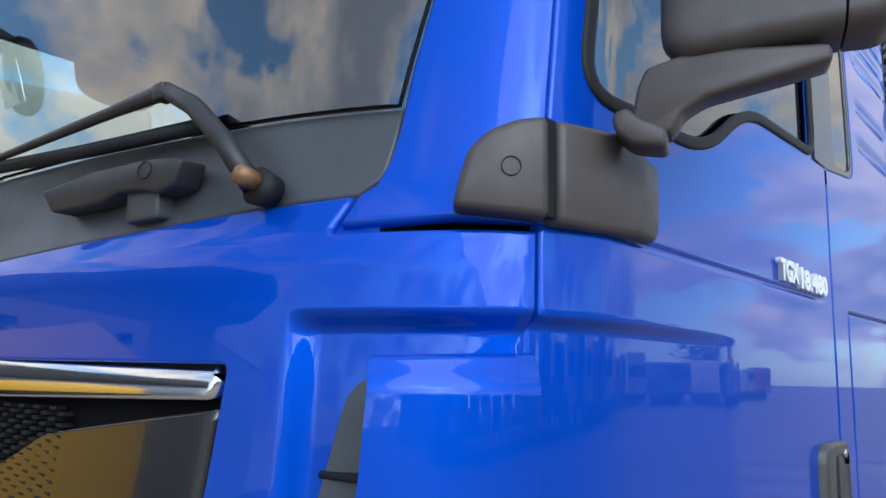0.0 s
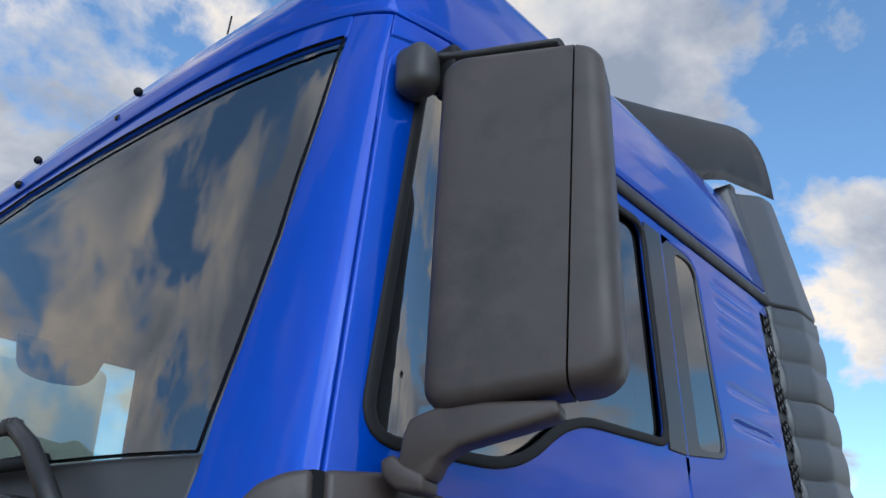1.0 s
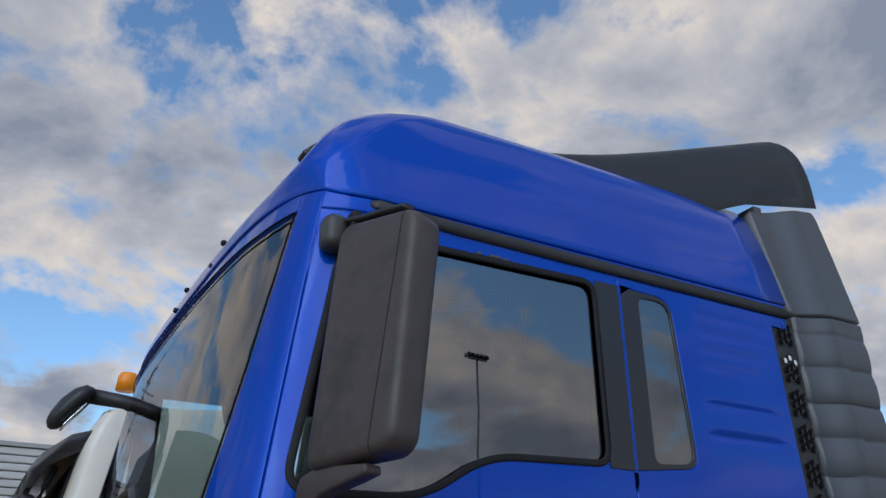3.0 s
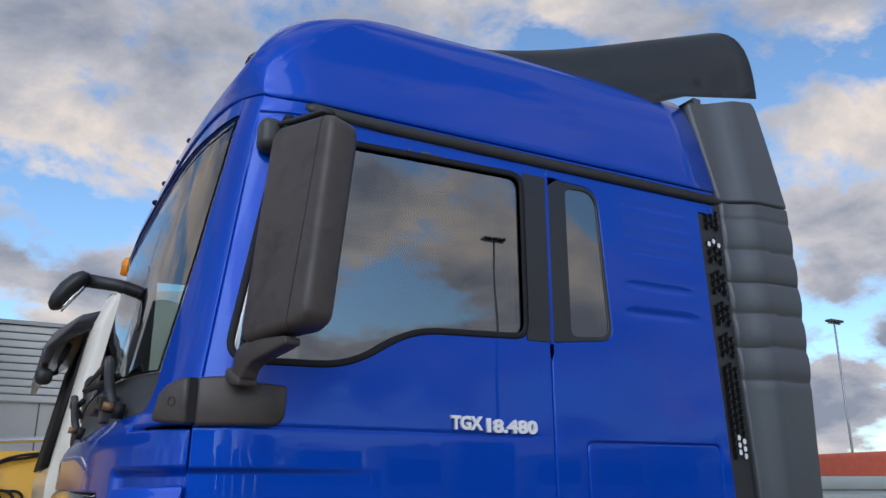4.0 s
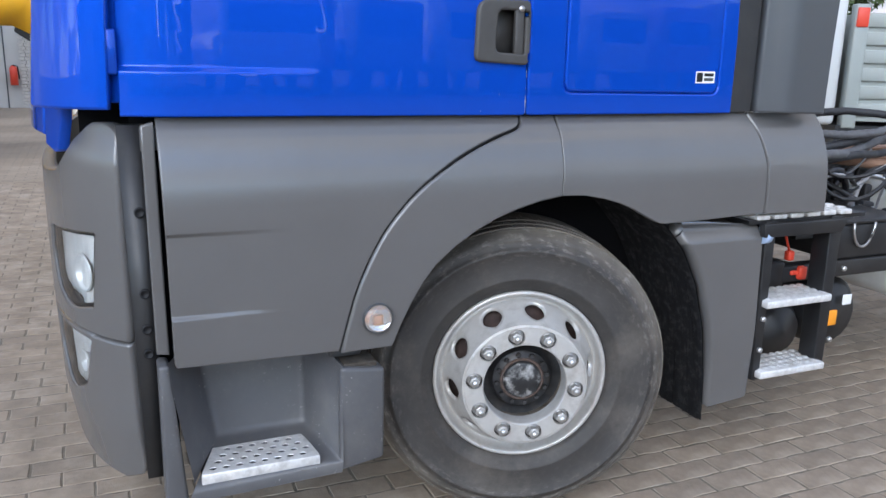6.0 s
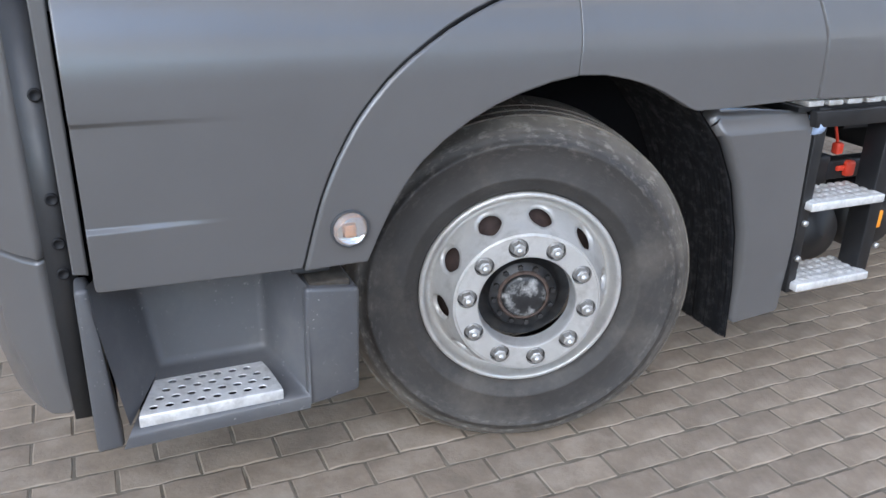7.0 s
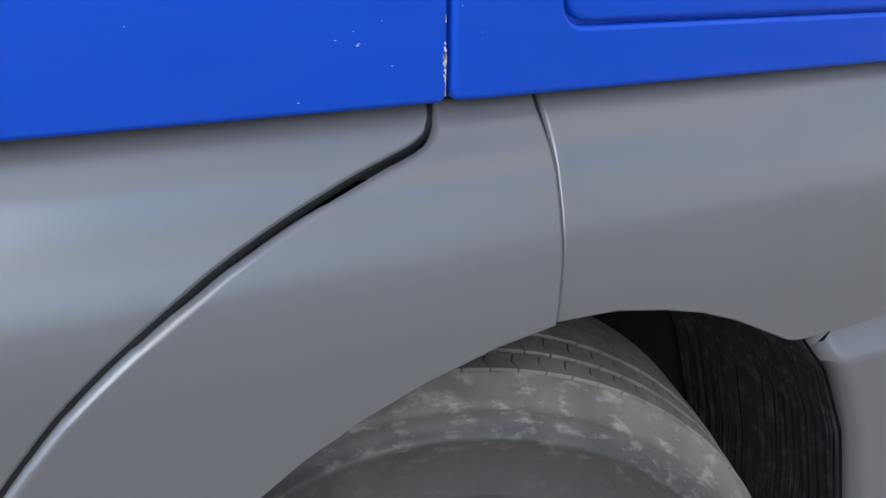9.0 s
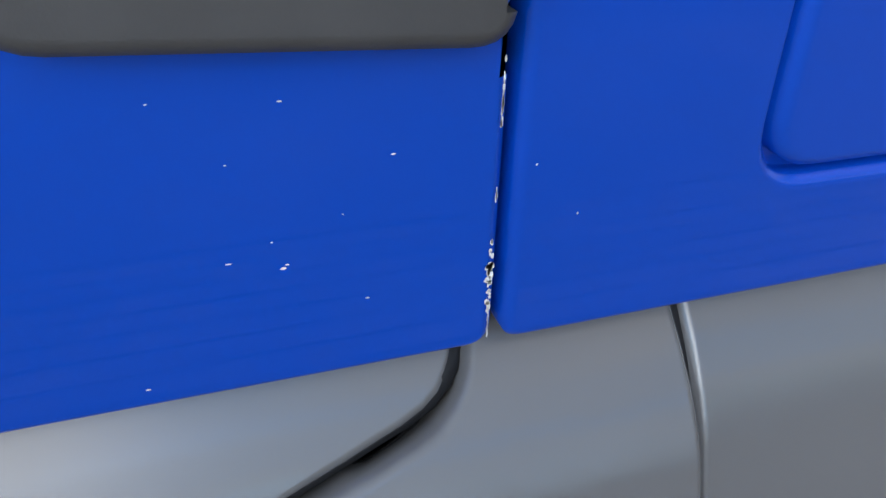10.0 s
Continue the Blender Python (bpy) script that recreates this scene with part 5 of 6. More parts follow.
def rim_disc():
    """Rim: lip, barrel, a dish wall pierced by ten oval holes, then the flange."""
    bm = bmesh.new(); seg = 120
    lathe(bm, [(0.288, 0.125), (0.2915, 0.094), (0.2925, 0.084), (0.289, 0.078), (0.282, 0.077), (0.277, 0.082), (0.274, 0.094), (0.270, 0.106), (0.266, 0.112), (0.262, 0.116), (0.258, 0.116), (0.254, 0.110)], seg)
    # dish wall from r .250,y .052 to r .205,y .004, with holes
    ring = []
    def wall(t, a): r = 0.254 - 0.050 * t ** 1.15; y = 0.110 - 0.106 * t; return (r * math.cos(a), y, r * math.sin(a))
    n, m = 200, 12; grid = {}
    def inside(t, a):
        s = (a * 10 / (2 * math.pi) - HOLE0) % 1.0; d = min(s, 1 - s) * 2 * math.pi / 10 * 0.235
        return (d / 0.036) ** 2 + ((t - 0.44) / 0.36) ** 2 < 1
    for k in range(n):
        for j in range(m):
            a0, a1, t0, t1 = 2 * math.pi * k / n, 2 * math.pi * (k + 1) / n, j / m, (j + 1) / m
            if inside((t0 + t1) / 2, (a0 + a1) / 2): continue
            f = []
            for t, a, key in ((t0, a0, (k, j)), (t0, a1, ((k + 1) % n, j)), (t1, a1, ((k + 1) % n, j + 1)), (t1, a0, (k, j + 1))):
                if key not in grid: grid[key] = bm.verts.new(wall(t, a))
                f.append(grid[key])
            bm.faces.new(f)
    rim_e = [e for e in bm.edges if e.is_boundary and all(v in set(grid.values()) for v in e.verts)]
    # smooth the hole edges
    hv = {v for e in rim_e for v in e.verts if 0.2065 < math.hypot(v.co.x, v.co.z) < 0.2525}
    for _ in range(4):
        nxt = {}
        for v in hv:
            ns = [e.other_vert(v) for e in v.link_edges if e.is_boundary]
            if len(ns) == 2: nxt[v] = v.co * 0.4 + (ns[0].co + ns[1].co) * 0.3
        for v, c in nxt.items(): v.co = c
    r = bmesh.ops.extrude_edge_only(bm, edges=[e for e in bm.edges if e.is_boundary and all(v in hv for v in e.verts)])
    for g in r["geom"]:
        if isinstance(g, bmesh.types.BMVert): g.co.y += 0.006; g.co.x *= 0.955; g.co.z *= 0.955
    lathe(bm, [(0.204, 0.004), (0.2065, 0.000), (0.2045, -0.002), (0.2015, 0.001), (0.2000, -0.003), (0.1985, -0.004)], seg); lathe(bm, [(0.1385, -0.004), (0.1365, -0.002), (0.1345, 0.004), (0.1345, 0.03), (0.132, 0.05)], seg)
    return bm


HOLE0 = 0.25
def flange_bm():
    """Flat bolt flange with ten round pockets sunk into it."""
    bm = bmesh.new(); loops = []
    def circle(cx, cz, r, n):
        vs = [bm.verts.new((cx + r * math.cos(2 * math.pi * k / n), -0.004, cz + r * math.sin(2 * math.pi * k / n))) for k in range(n)]
        return [bm.edges.new((vs[k], vs[(k + 1) % n])) for k in range(n)]
    ed = circle(0, 0, 0.1986, 120) + circle(0, 0, 0.1384, 120); pockets = []
    for k in range(10):
        a = radians(102 - 36 * k); pockets += circle(0.1675 * math.cos(a), 0.1675 * math.sin(a), 0.0275, 28)
    bmesh.ops.triangle_fill(bm, use_beauty=True, use_dissolve=False, edges=ed + pockets)
    bmesh.ops.delete(bm, geom=[f for f in bm.faces if any((f.calc_center_median() - Vector((0.1675 * math.cos(radians(102 - 36 * k)), -0.004, 0.1675 * math.sin(radians(102 - 36 * k))))).length < 0.0255 for k in range(10)) or math.hypot(f.calc_center_median().x, f.calc_center_median().z) < 0.134], context="FACES")
    r = bmesh.ops.extrude_edge_only(bm, edges=[e for e in pockets if e.is_valid])
    for g in r["geom"]:
        if isinstance(g, bmesh.types.BMVert): g.co.y += 0.012
    return bm


part("bolt_flange", flange_bm(), RIM, wheel, smooth=False)
part("rim", rim_disc(), RIM, wheel, "dull silver steel rim with ten oval vents")
bm = bmesh.new(); lathe(bm, [(0.262, 0.13), (0.235, 0.16), (0.20, 0.11), (0.16, 0.07), (0.139, 0.05)], 48); part("brake_drum", bm, material("rusty_drum", (0.05, 0.030, 0.026), 0.8, var=0.5, scale=25), wheel)
HUBM = material("greasy_hub_and_shade", (0.022, 0.022, 0.023), 0.42, var=0.5, scale=30, dirt=(0.10, 0.085, 0.075), dirt_amt=0.4, dirt_scale=24)
HUBCAP = material("worn_hub_cap", (0.020, 0.020, 0.021), 0.4, var=0.4, scale=25, dirt=(0.55, 0.54, 0.52), dirt_amt=0.95, dirt_scale=17)
bm = bmesh.new(); lathe(bm, [(0.139, 0.085), (0.115, 0.09), (0.102, 0.08), (0.098, 0.062), (0.095, 0.056), (0.070, 0.054), (0.066, 0.048), (0.062, 0.050)], 60); part("hub", bm, HUBM, wheel, "greasy black hub")
bm = bmesh.new(); lathe(bm, [(0.0635, 0.052), (0.0615, 0.042), (0.055, 0.038), (0.03, 0.036), (0.0, 0.0355)], 60); part("hub_cap", bm, HUBCAP, wheel, "black hub cap with worn pale spots")
bm = bmesh.new(); lathe(bm, [(0.072, 0.053), (0.0745, 0.049), (0.066, 0.045), (0.064, 0.048)], 60); part("hub_ring", bm, material("rust_ring", (0.075, 0.05, 0.04), 0.8, var=0.4, scale=60), wheel)
for k in range(12):
    a = 2 * math.pi * (k + 0.3) / 12; bm = bmesh.new()
    bmesh.ops.create_cone(bm, cap_ends=True, segments=6, radius1=0.0085, radius2=0.0075, depth=0.012, matrix=pose(0.084 * math.cos(a), 0.052, 0.084 * math.sin(a), 90)); part("hub_bolt", bm, HUBM, wheel, smooth=False)
NUT = material("bright_nut", (0.58, 0.57, 0.55), 0.4, metal=0.8, var=0.2, scale=60, dirt=(0.2, 0.17, 0.14), dirt_amt=0.4, dirt_scale=40)
DISH = material("seat_ring", (0.30, 0.29, 0.28), 0.5, metal=0.6, var=0.3, scale=40)
for k in range(10):
    a = radians(90 + 12 - 36 * k); x, z = 0.1675 * math.cos(a), 0.1675 * math.sin(a)
    nut = new("wheel_nut"); nut.parent = wheel
    # dark disc set low, painting the shaded crescent of the bolt recess
    bm = bmesh.new(); lathe(bm, [(0.0325, 0.0), (0.0315, -0.001), (0.0, -0.001)], 28); o = part("bolt_pocket", bm, HUBM, nut); o.location = (x, 0.0082, z - 0.004)
    bm = bmesh.new(); lathe(bm, [(0.0245, 0.0), (0.0225, -0.003), (0.0, -0.003)], 24); o = part("washer", bm, DISH, nut); o.location = (x, 0.0065, z + 0.003)
    bm = bmesh.new(); bmesh.ops.create_cone(bm, cap_ends=True, segments=6, radius1=0.0190, radius2=0.0180, depth=0.026, matrix=pose(x, -0.006, z, 90, 17 * k, 0)); bmesh.ops.bevel(bm, geom=bm.edges[:], offset=0.0015, segments=1, affect="EDGES"); part("hexagon", bm, NUT, nut, smooth=False)
    bm = bmesh.new(); bmesh.ops.create_cone(bm, cap_ends=True, segments=16, radius1=0.0110, radius2=0.0095, depth=0.018, matrix=pose(x, -0.023, z, 90)); part("stud", bm, NUT, nut)
wheel.matrix_world = Matrix.Translation((0.02, -0.018, 0.50)) @ Matrix.Rotation(radians(-17.5), 4, "Z")
# axle and an added wall, both near-black for the shade behind the wheel
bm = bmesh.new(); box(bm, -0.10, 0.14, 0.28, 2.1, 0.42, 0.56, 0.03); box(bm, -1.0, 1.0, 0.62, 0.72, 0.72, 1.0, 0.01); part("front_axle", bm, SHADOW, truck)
bm = bmesh.new(); tube(bm, [(0.18, 0.30, 1.14), (0.36, 0.22, 1.115)], 0.02, 8); part("cab_strut", bm, STEEL, truck)
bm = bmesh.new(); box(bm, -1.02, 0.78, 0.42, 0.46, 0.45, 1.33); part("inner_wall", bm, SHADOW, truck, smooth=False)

# ---------- chassis behind the cab ----------
FRAME = material("black_frame_paint", (0.011, 0.011, 0.012), 0.45, var=0.3, scale=14, dirt=(0.08, 0.07, 0.06), dirt_amt=0.16)
ladder = empty("side_ladder", "black side ladder with two white-grey metal treads and a grip deck", "ladder")
ladder.location.y = -0.05
prism([(0.978, 0.38), (1.013, 0.38), (1.012, 0.985), (0.965, 0.985)], 0, FRAME, "front_cheek", ladder, 0.02, 0.20, 0.004)
prism([(1.285, 0.40), (1.333, 0.40), (1.338, 0.985), (1.280, 0.985)], 0, FRAME, "rear_cheek", ladder, 0.02, 0.10, 0.004)
prism([(0.945, 0.930), (1.315, 0.928), (1.345, 0.978), (0.935, 0.980)], 0, FRAME, "top_beam", ladder, 0.0, 0.03, 0.004)
bm = bmesh.new(); box(bm, 0.89, 1.46, 0.03, 0.36, 0.975, 0.99); part("deck", bm, FRAME, ladder, smooth=False)
for k in range(6):
    bm = bmesh.new(); x = 0.918 + k * 0.080; box(bm, x, x + 0.060, 0.02, 0.30, 0.990, 1.008, 0.004)
    for q in range(5): box(bm, x + 0.012, x + 0.05, 0.04 + q * 0.055, 0.07 + q * 0.055, 1.008, 1.014, 0.002, 1)
    part("deck_grip", bm, WALK, ladder)
for z, x0, x1 in ((0.665, 0.985, 1.300), (0.392, 0.990, 1.310)):
    bm = bmesh.new(); box(bm, x0, x1, -0.01, 0.14, z, z + 0.028, 0.005)
    for i in range(9):
        for j in range(4): box(bm, x0 + 0.012 + i * 0.034, x0 + 0.032 + i * 0.034, 0.012 + j * 0.035, 0.034 + j * 0.035, z + 0.026, z + 0.032, 0.003, 1)
    part("tread", bm, WALK, ladder)
for x, z in ((0.965, 0.62), (0.965, 0.5), (1.34, 0.78), (1.315, 0.5)):
    bm = bmesh.new(); bmesh.ops.create_cone(bm, cap_ends=True, segments=8, radius1=0.011, radius2=0.009, depth=0.012, matrix=pose(x + 0.03, 0.014, z, 90)); part("bolt", bm, NUT, ladder)
bm = bmesh.new(); tube(bm, [(0.955, -0.02, 0.935), (0.985, -0.02, 0.93)], 0.03, 14, rs=[0.032, 0.028]); tagged(part("filler_cap", bm, material("pale_blue_plastic", (0.35, 0.45, 0.62), 0.4)), "pale blue round filler cap beside the mudguard", "cap")
battery = empty("battery_box", "black battery box with grey lid behind the ladder", "box")
bm = bmesh.new(); box(bm, 1.50, 1.90, 0.13, 0.62, 0.758, 0.905, 0.012); part("body", bm, FRAME, battery)
bm = bmesh.new(); box(bm, 1.49, 1.91, 0.12, 0.63, 0.905, 0.922, 0.006); part("lid", bm, FRAME, battery)
bm = bmesh.new(); tube(bm, [(1.64 + 0.06 * math.cos(t), 0.118, 0.91 - 0.10 * math.sin(t)) for t in np.linspace(0, math.pi, 12)], 0.006, 6); part("cable", bm, STEEL, battery)
bm = bmesh.new(); box(bm, 1.06, 1.24, 0.12, 0.30, 0.66, 0.78, 0.012, 2); part("switch_bracket", bm, FRAME, battery)
bm = bmesh.new(); box(bm, 1.40, 1.52, 0.05, 0.22, 0.955, 0.97, 0.003); part("end_plate", bm, WALK, battery)
rail = empty("chassis_rail", "black steel chassis rails of the tractor", "chassis")
for y in (0.80, 1.56):
    bm = bmesh.new(); box(bm, 0.9, 5.2, y, y + 0.08, 0.68, 0.95, 0.006); part("rail", bm, FRAME, rail)
bm = bmesh.new(); box(bm, 1.22, 1.93, 0.12, 0.18, 0.692, 0.758, 0.006); part("side_beam", bm, FRAME, rail)
for x in (1.2, 2.4, 3.6, 4.8):
    bm = bmesh.new(); box(bm, x, x + 0.08, 0.82, 1.6, 0.72, 0.9); part("cross_member", bm, FRAME, rail)
tank = empty("air_tank", "round black air tank with an orange tag below the chassis", "tank")
bm = bmesh.new(); lathe(bm, [(0.0, -0.02), (0.12, 0.0), (0.15, 0.03), (0.15, 0.46), (0.12, 0.5), (0, 0.52)], 32); o = part("vessel", bm, FRAME, tank); o.matrix_world = pose(1.30, 0.16, 0.475) @ Matrix.Diagonal((0.75, 1, 0.75, 1))
bm = bmesh.new(); lathe(bm, [(0.0, -0.02), (0.12, 0.0), (0.15, 0.03), (0.15, 0.4), (0, 0.42)], 32); o = part("vessel", bm, FRAME, tank); o.matrix_world = pose(1.575, 0.16, 0.52)
bm = bmesh.new(); box(bm, 1.505, 1.560, 0.12, 0.13, 0.482, 0.548, 0.006); part("tag", bm, material("orange_tag", (0.9, 0.32, 0.02), 0.5), tank)
bm = bmesh.new(); box(bm, 1.590, 1.640, 0.128, 0.133, 0.562, 0.606, 0.003); part("label_plate", bm, WHITE, tank)
RED = material("red_plastic", (0.70, 0.06, 0.03), 0.4)
bm = bmesh.new(); box(bm, 1.300, 1.340, 0.10, 0.14, 0.702, 0.756, 0.010, 3); box(bm, 1.265, 1.305, 0.11, 0.14, 0.722, 0.740, 0.006); tagged(part("battery_switch", bm, RED), "red-orange battery switch knob behind the ladder", "switch")
bm = bmesh.new(); tube(bm, [(1.185, 0.12, 0.97), (1.20, 0.10, 0.89), (1.225, 0.10, 0.83)], 0.005, 8); box(bm, 1.215, 1.245, 0.085, 0.115, 0.79, 0.83, 0.008); tagged(part("red_plug", bm, RED), "red plug on a short cable", "plug")
HOSE = material("grey_hose", (0.022, 0.022, 0.025), 0.55, var=0.4, scale=25)
HOSE_L = material("pale_hose", (0.085, 0.085, 0.09), 0.5, var=0.3, scale=30)
WOODM = material("weathered_brown", (0.20, 0.11, 0.07), 0.8, var=0.3)
for k, (mt, y0, z0, z1, r, lab) in enumerate(((HOSE_L, 0.55, 1.20, 1.30, 0.030, "ribbed grey suzi hose lying over the chassis"), (HOSE, 0.62, 1.14, 1.22, 0.034, "dark rubber air hose lying over the chassis"), (HOSE, 0.50, 1.08, 1.18, 0.028, "dark rubber air hose lying over the chassis"), (HOSE_L, 0.45, 1.10, 1.26, 0.032, "ribbed grey suzi hose lying over the chassis"), (HOSE, 0.70, 1.26, 1.30, 0.03, "dark rubber air hose lying over the chassis"), (WOODM, 0.60, 1.04, 1.12, 0.04, "brown weathered strap over the chassis"))):
    r *= 0.62; pts = [(1.28 + 0.13 * i, y0 + 0.10 * math.sin(i * 0.7 + k), z0 + (z1 - z0) * i / 12 + 0.025 * math.sin(i * 0.9 + 2 * k)) for i in range(13)]
    fine = []
    for i in range(96):
        t = i / 95 * 12; j = min(11, int(t)); f = t - j; fine.append(Vector(pts[j]).lerp(Vector(pts[j + 1]), f))
    bm = bmesh.new(); tube(bm, fine, r, 10, rs=[r * (1 + (0.10 if mt is HOSE_L else 0.03) * (i % 2)) for i in range(96)]); tagged(part("air_hose" if k < 5 else "strap", bm, mt), lab, "hose" if k < 5 else "strap", group="hoses" if k < 5 else "")
catwalk = empty("catwalk", "dark metal catwalk plates and valve clutter on the chassis", "catwalk")
bm = bmesh.new(); box(bm, 1.30, 3.4, 0.75, 1.70, 1.0, 1.03, 0.005); part("plate", bm, FRAME, catwalk)
rng = random.Random(9)
for k in range(40):
    bm = bmesh.new(); x, y = 1.38 + rng.random() * 1.3, 0.22 + rng.random() * 0.75; w, d, h = rng.uniform(0.03, 0.10), rng.uniform(0.03, 0.09), rng.uniform(0.03, 0.13); z = 0.922 if y < 0.55 and 1.5 < x < 1.85 else 0.86
    if k % 3: box(bm, x, x + w, y, y + d, z, z + h, 0.010, 2)
    else: tube(bm, [(x, y, z), (x, y, z + h * 0.8), (x, y, z + h)], 0.03, 12, rs=[w * 0.4, w * 0.4, w * 0.25])
    part("valve_block", bm, rng.choice((FRAME, FRAME, DARKGREY, HOSE_L, HOSE)), catwalk)
for k in range(34):
    bm = bmesh.new(); x, y = 1.36 + rng.random() * 1.1, 0.2 + rng.random() * 0.8; a, b = rng.uniform(0, 6), rng.uniform(0.03, 0.08)
    tube(bm, [(x + 0.045 * i, y + 0.05 * math.sin(0.6 * i + a), 0.97 + 0.12 * (k % 3) * 0.5 + b * math.sin(0.7 * i + a * 2)) for i in range(10)], rng.choice((0.006, 0.009, 0.013)), 6); part("pipe", bm, rng.choice((FRAME, FRAME, STEEL, HOSE, HOSE_L)), catwalk)
for k in range(4):
    bm = bmesh.new(); x = 1.5 + 0.28 * k; box(bm, x, x + 0.9, 0.62 + 0.08 * k, 0.74 + 0.08 * k, 1.045 + 0.012 * k, 1.07 + 0.012 * k, 0.004); part("board", bm, WOODM if k % 2 else FRAME, catwalk, "weathered brown board" if k % 2 else "")
bm = bmesh.new(); box(bm, 1.36, 3.4, 0.2, 0.8, 0.84, 0.86, 0.003); part("tray", bm, FRAME, catwalk)
# pale tank of the neighbouring vehicle, with rear wheels beyond
bm = bmesh.new(); box(bm, 2.18, 3.4, 0.30, 0.78, 0.46, 0.99, 0.06, 4); tagged(part("side_tank", bm, material("pale_tank_paint", (0.52, 0.52, 0.50), 0.5, var=0.1)), "pale grey side tank with rounded edges", "tank")
bm = bmesh.new(); tube(bm, [(2.165 + 0.03 * math.sin(t), 0.30, 0.66 + 0.20 * math.cos(t)) for t in np.linspace(0.3, 2.6, 12)], 0.012, 6); tagged(part("white_hose", bm, WHITE), "white curved hose on the side tank", "hose")

# ---------- yard ----------
def brick_mat():
    mt = material("paving_brick", (0.275, 0.215, 0.160), 0.88, var=0.25, scale=7, bump=0.7, bscale=90, dirt=(0.37, 0.315, 0.255), dirt_amt=0.6, dirt_scale=3.5)
    nt = mt.node_tree; p = nt.nodes["Principled BSDF"]; src = p.inputs["Base Color"].links[0].from_socket
    oi = nt.nodes.new("ShaderNodeObjectInfo"); ge = nt.nodes.new("ShaderNodeNewGeometry"); ad = nt.nodes.new("ShaderNodeMath"); ad.operation = "ADD"
    nt.links.new(oi.outputs["Random"], ad.inputs[0]); nt.links.new(ge.outputs["Random Per Island"], ad.inputs[1])
    fr = nt.nodes.new("ShaderNodeMath"); fr.operation = "FRACT"; nt.links.new(ad.outputs[0], fr.inputs[0])
    mr = nt.nodes.new("ShaderNodeMapRange"); nt.links.new(fr.outputs[0], mr.inputs[0]); mr.inputs[3].default_value, mr.inputs[4].default_value = 0.90, 1.10
    vm = nt.nodes.new("ShaderNodeVectorMath"); vm.operation = "SCALE"; nt.links.new(src, vm.inputs[0]); nt.links.new(mr.outputs[0], vm.inputs["Scale"]); nt.links.new(vm.outputs[0], p.inputs["Base Color"])
    return mt


def yard_mat():
    """Far paving: the same stones as pattern, in the same size."""
    mt = bpy.data.materials.new("yard_paving"); mt.use_nodes = True; nt = mt.node_tree; N, L = nt.nodes.new, nt.links.new; p = nt.nodes["Principled BSDF"]
    tc, mp, br = N("ShaderNodeTexCoord"), N("ShaderNodeMapping"), N("ShaderNodeTexBrick")
    mp.inputs["Rotation"].default_value = (0, 0, YARD_TURN); L(tc.outputs["Object"], mp.inputs[0]); L(mp.outputs[0], br.inputs["Vector"])
    br.inputs["Scale"].default_value = 1.0; br.inputs["Brick Width"].default_value = BRICK_L; br.inputs["Row Height"].default_value = BRICK_W; br.inputs["Mortar Size"].default_value = 0.006
    br.inputs["Color1"].default_value, br.inputs["Color2"].default_value, br.inputs["Mortar"].default_value = (0.295, 0.236, 0.178, 1), (0.258, 0.206, 0.156, 1), (0.190, 0.155, 0.118, 1)
    n1 = N("ShaderNodeTexNoise"); n1.inputs["Scale"].default_value = 0.6; n1.inputs["Detail"].default_value = 8; L(tc.outputs["Object"], n1.inputs["Vector"])
    mr = N("ShaderNodeMapRange"); L(n1.outputs["Fac"], mr.inputs[0]); mr.inputs[1].default_value, mr.inputs[2].default_value, mr.inputs[3].default_value, mr.inputs[4].default_value = 0.3, 0.7, 0.75, 1.35
    vm = N("ShaderNodeVectorMath"); vm.operation = "SCALE"; L(br.outputs["Color"], vm.inputs[0]); L(mr.outputs[0], vm.inputs["Scale"]); L(vm.outputs[0], p.inputs["Base Color"]); p.inputs["Roughness"].default_value = 0.85
    return mt


BRICK_L, BRICK_W, YARD_TURN = 0.220, 0.1098, radians(0)
bm = bmesh.new(); bmesh.ops.create_grid(bm, x_segments=2, y_segments=2, size=900); ground = tagged(part("ground", bm, yard_mat(), smooth=False), "worn brown-grey interlocking paved yard with dirt stains", "ground", kind="structure")
CONC = material("concrete_wall", (0.50, 0.48, 0.45), 0.85, var=0.08, scale=0.8, dirt=(0.36, 0.34, 0.31), dirt_amt=0.3, dirt_scale=0.5)
CLAD = material("pale_metal_cladding", (0.55, 0.54, 0.51), 0.5, var=0.05, scale=0.5)
hall = empty("warehouse", "pale warehouse with ribbed metal cladding above a concrete wall", "building")
bm = bmesh.new(); box(bm, -45, 3, 20.5, 40, 0, 3.95); part("concrete_wall", bm, CONC, hall, smooth=False)
bm = bmesh.new()
for k in range(10): box(bm, -45, 3, 20.40, 20.5, 3.95 + k * 0.19, 3.95 + k * 0.19 + 0.165, 0.02, 1)
part("ribbed_cladding", bm, CLAD, hall, smooth=False)
bm = bmesh.new(); box(bm, -45, 3.05, 20.35, 40, 5.85, 5.95); part("roof_edge", bm, material("grey_metal_edge", (0.33, 0.33, 0.32), 0.5), hall, smooth=False)
for k, x in enumerate((-3.05, -0.9, 1.2, -5.2)):
    bm = bmesh.new(); box(bm, x, x + 0.03, 20.485, 20.5, 0.0, 3.95); part("wall_joint", bm, DARKGREY, hall, smooth=False)
bm = bmesh.new(); box(bm, -45, 3, 20.485, 20.5, 2.45, 2.475); part("wall_joint", bm, DARKGREY, hall, smooth=False)
bm = bmesh.new(); box(bm, -4.6, -3.15, 17.6, 20.5, 4.4, 6.6, 0.02); part("canopy", bm, DARKGREY, hall, smooth=False)
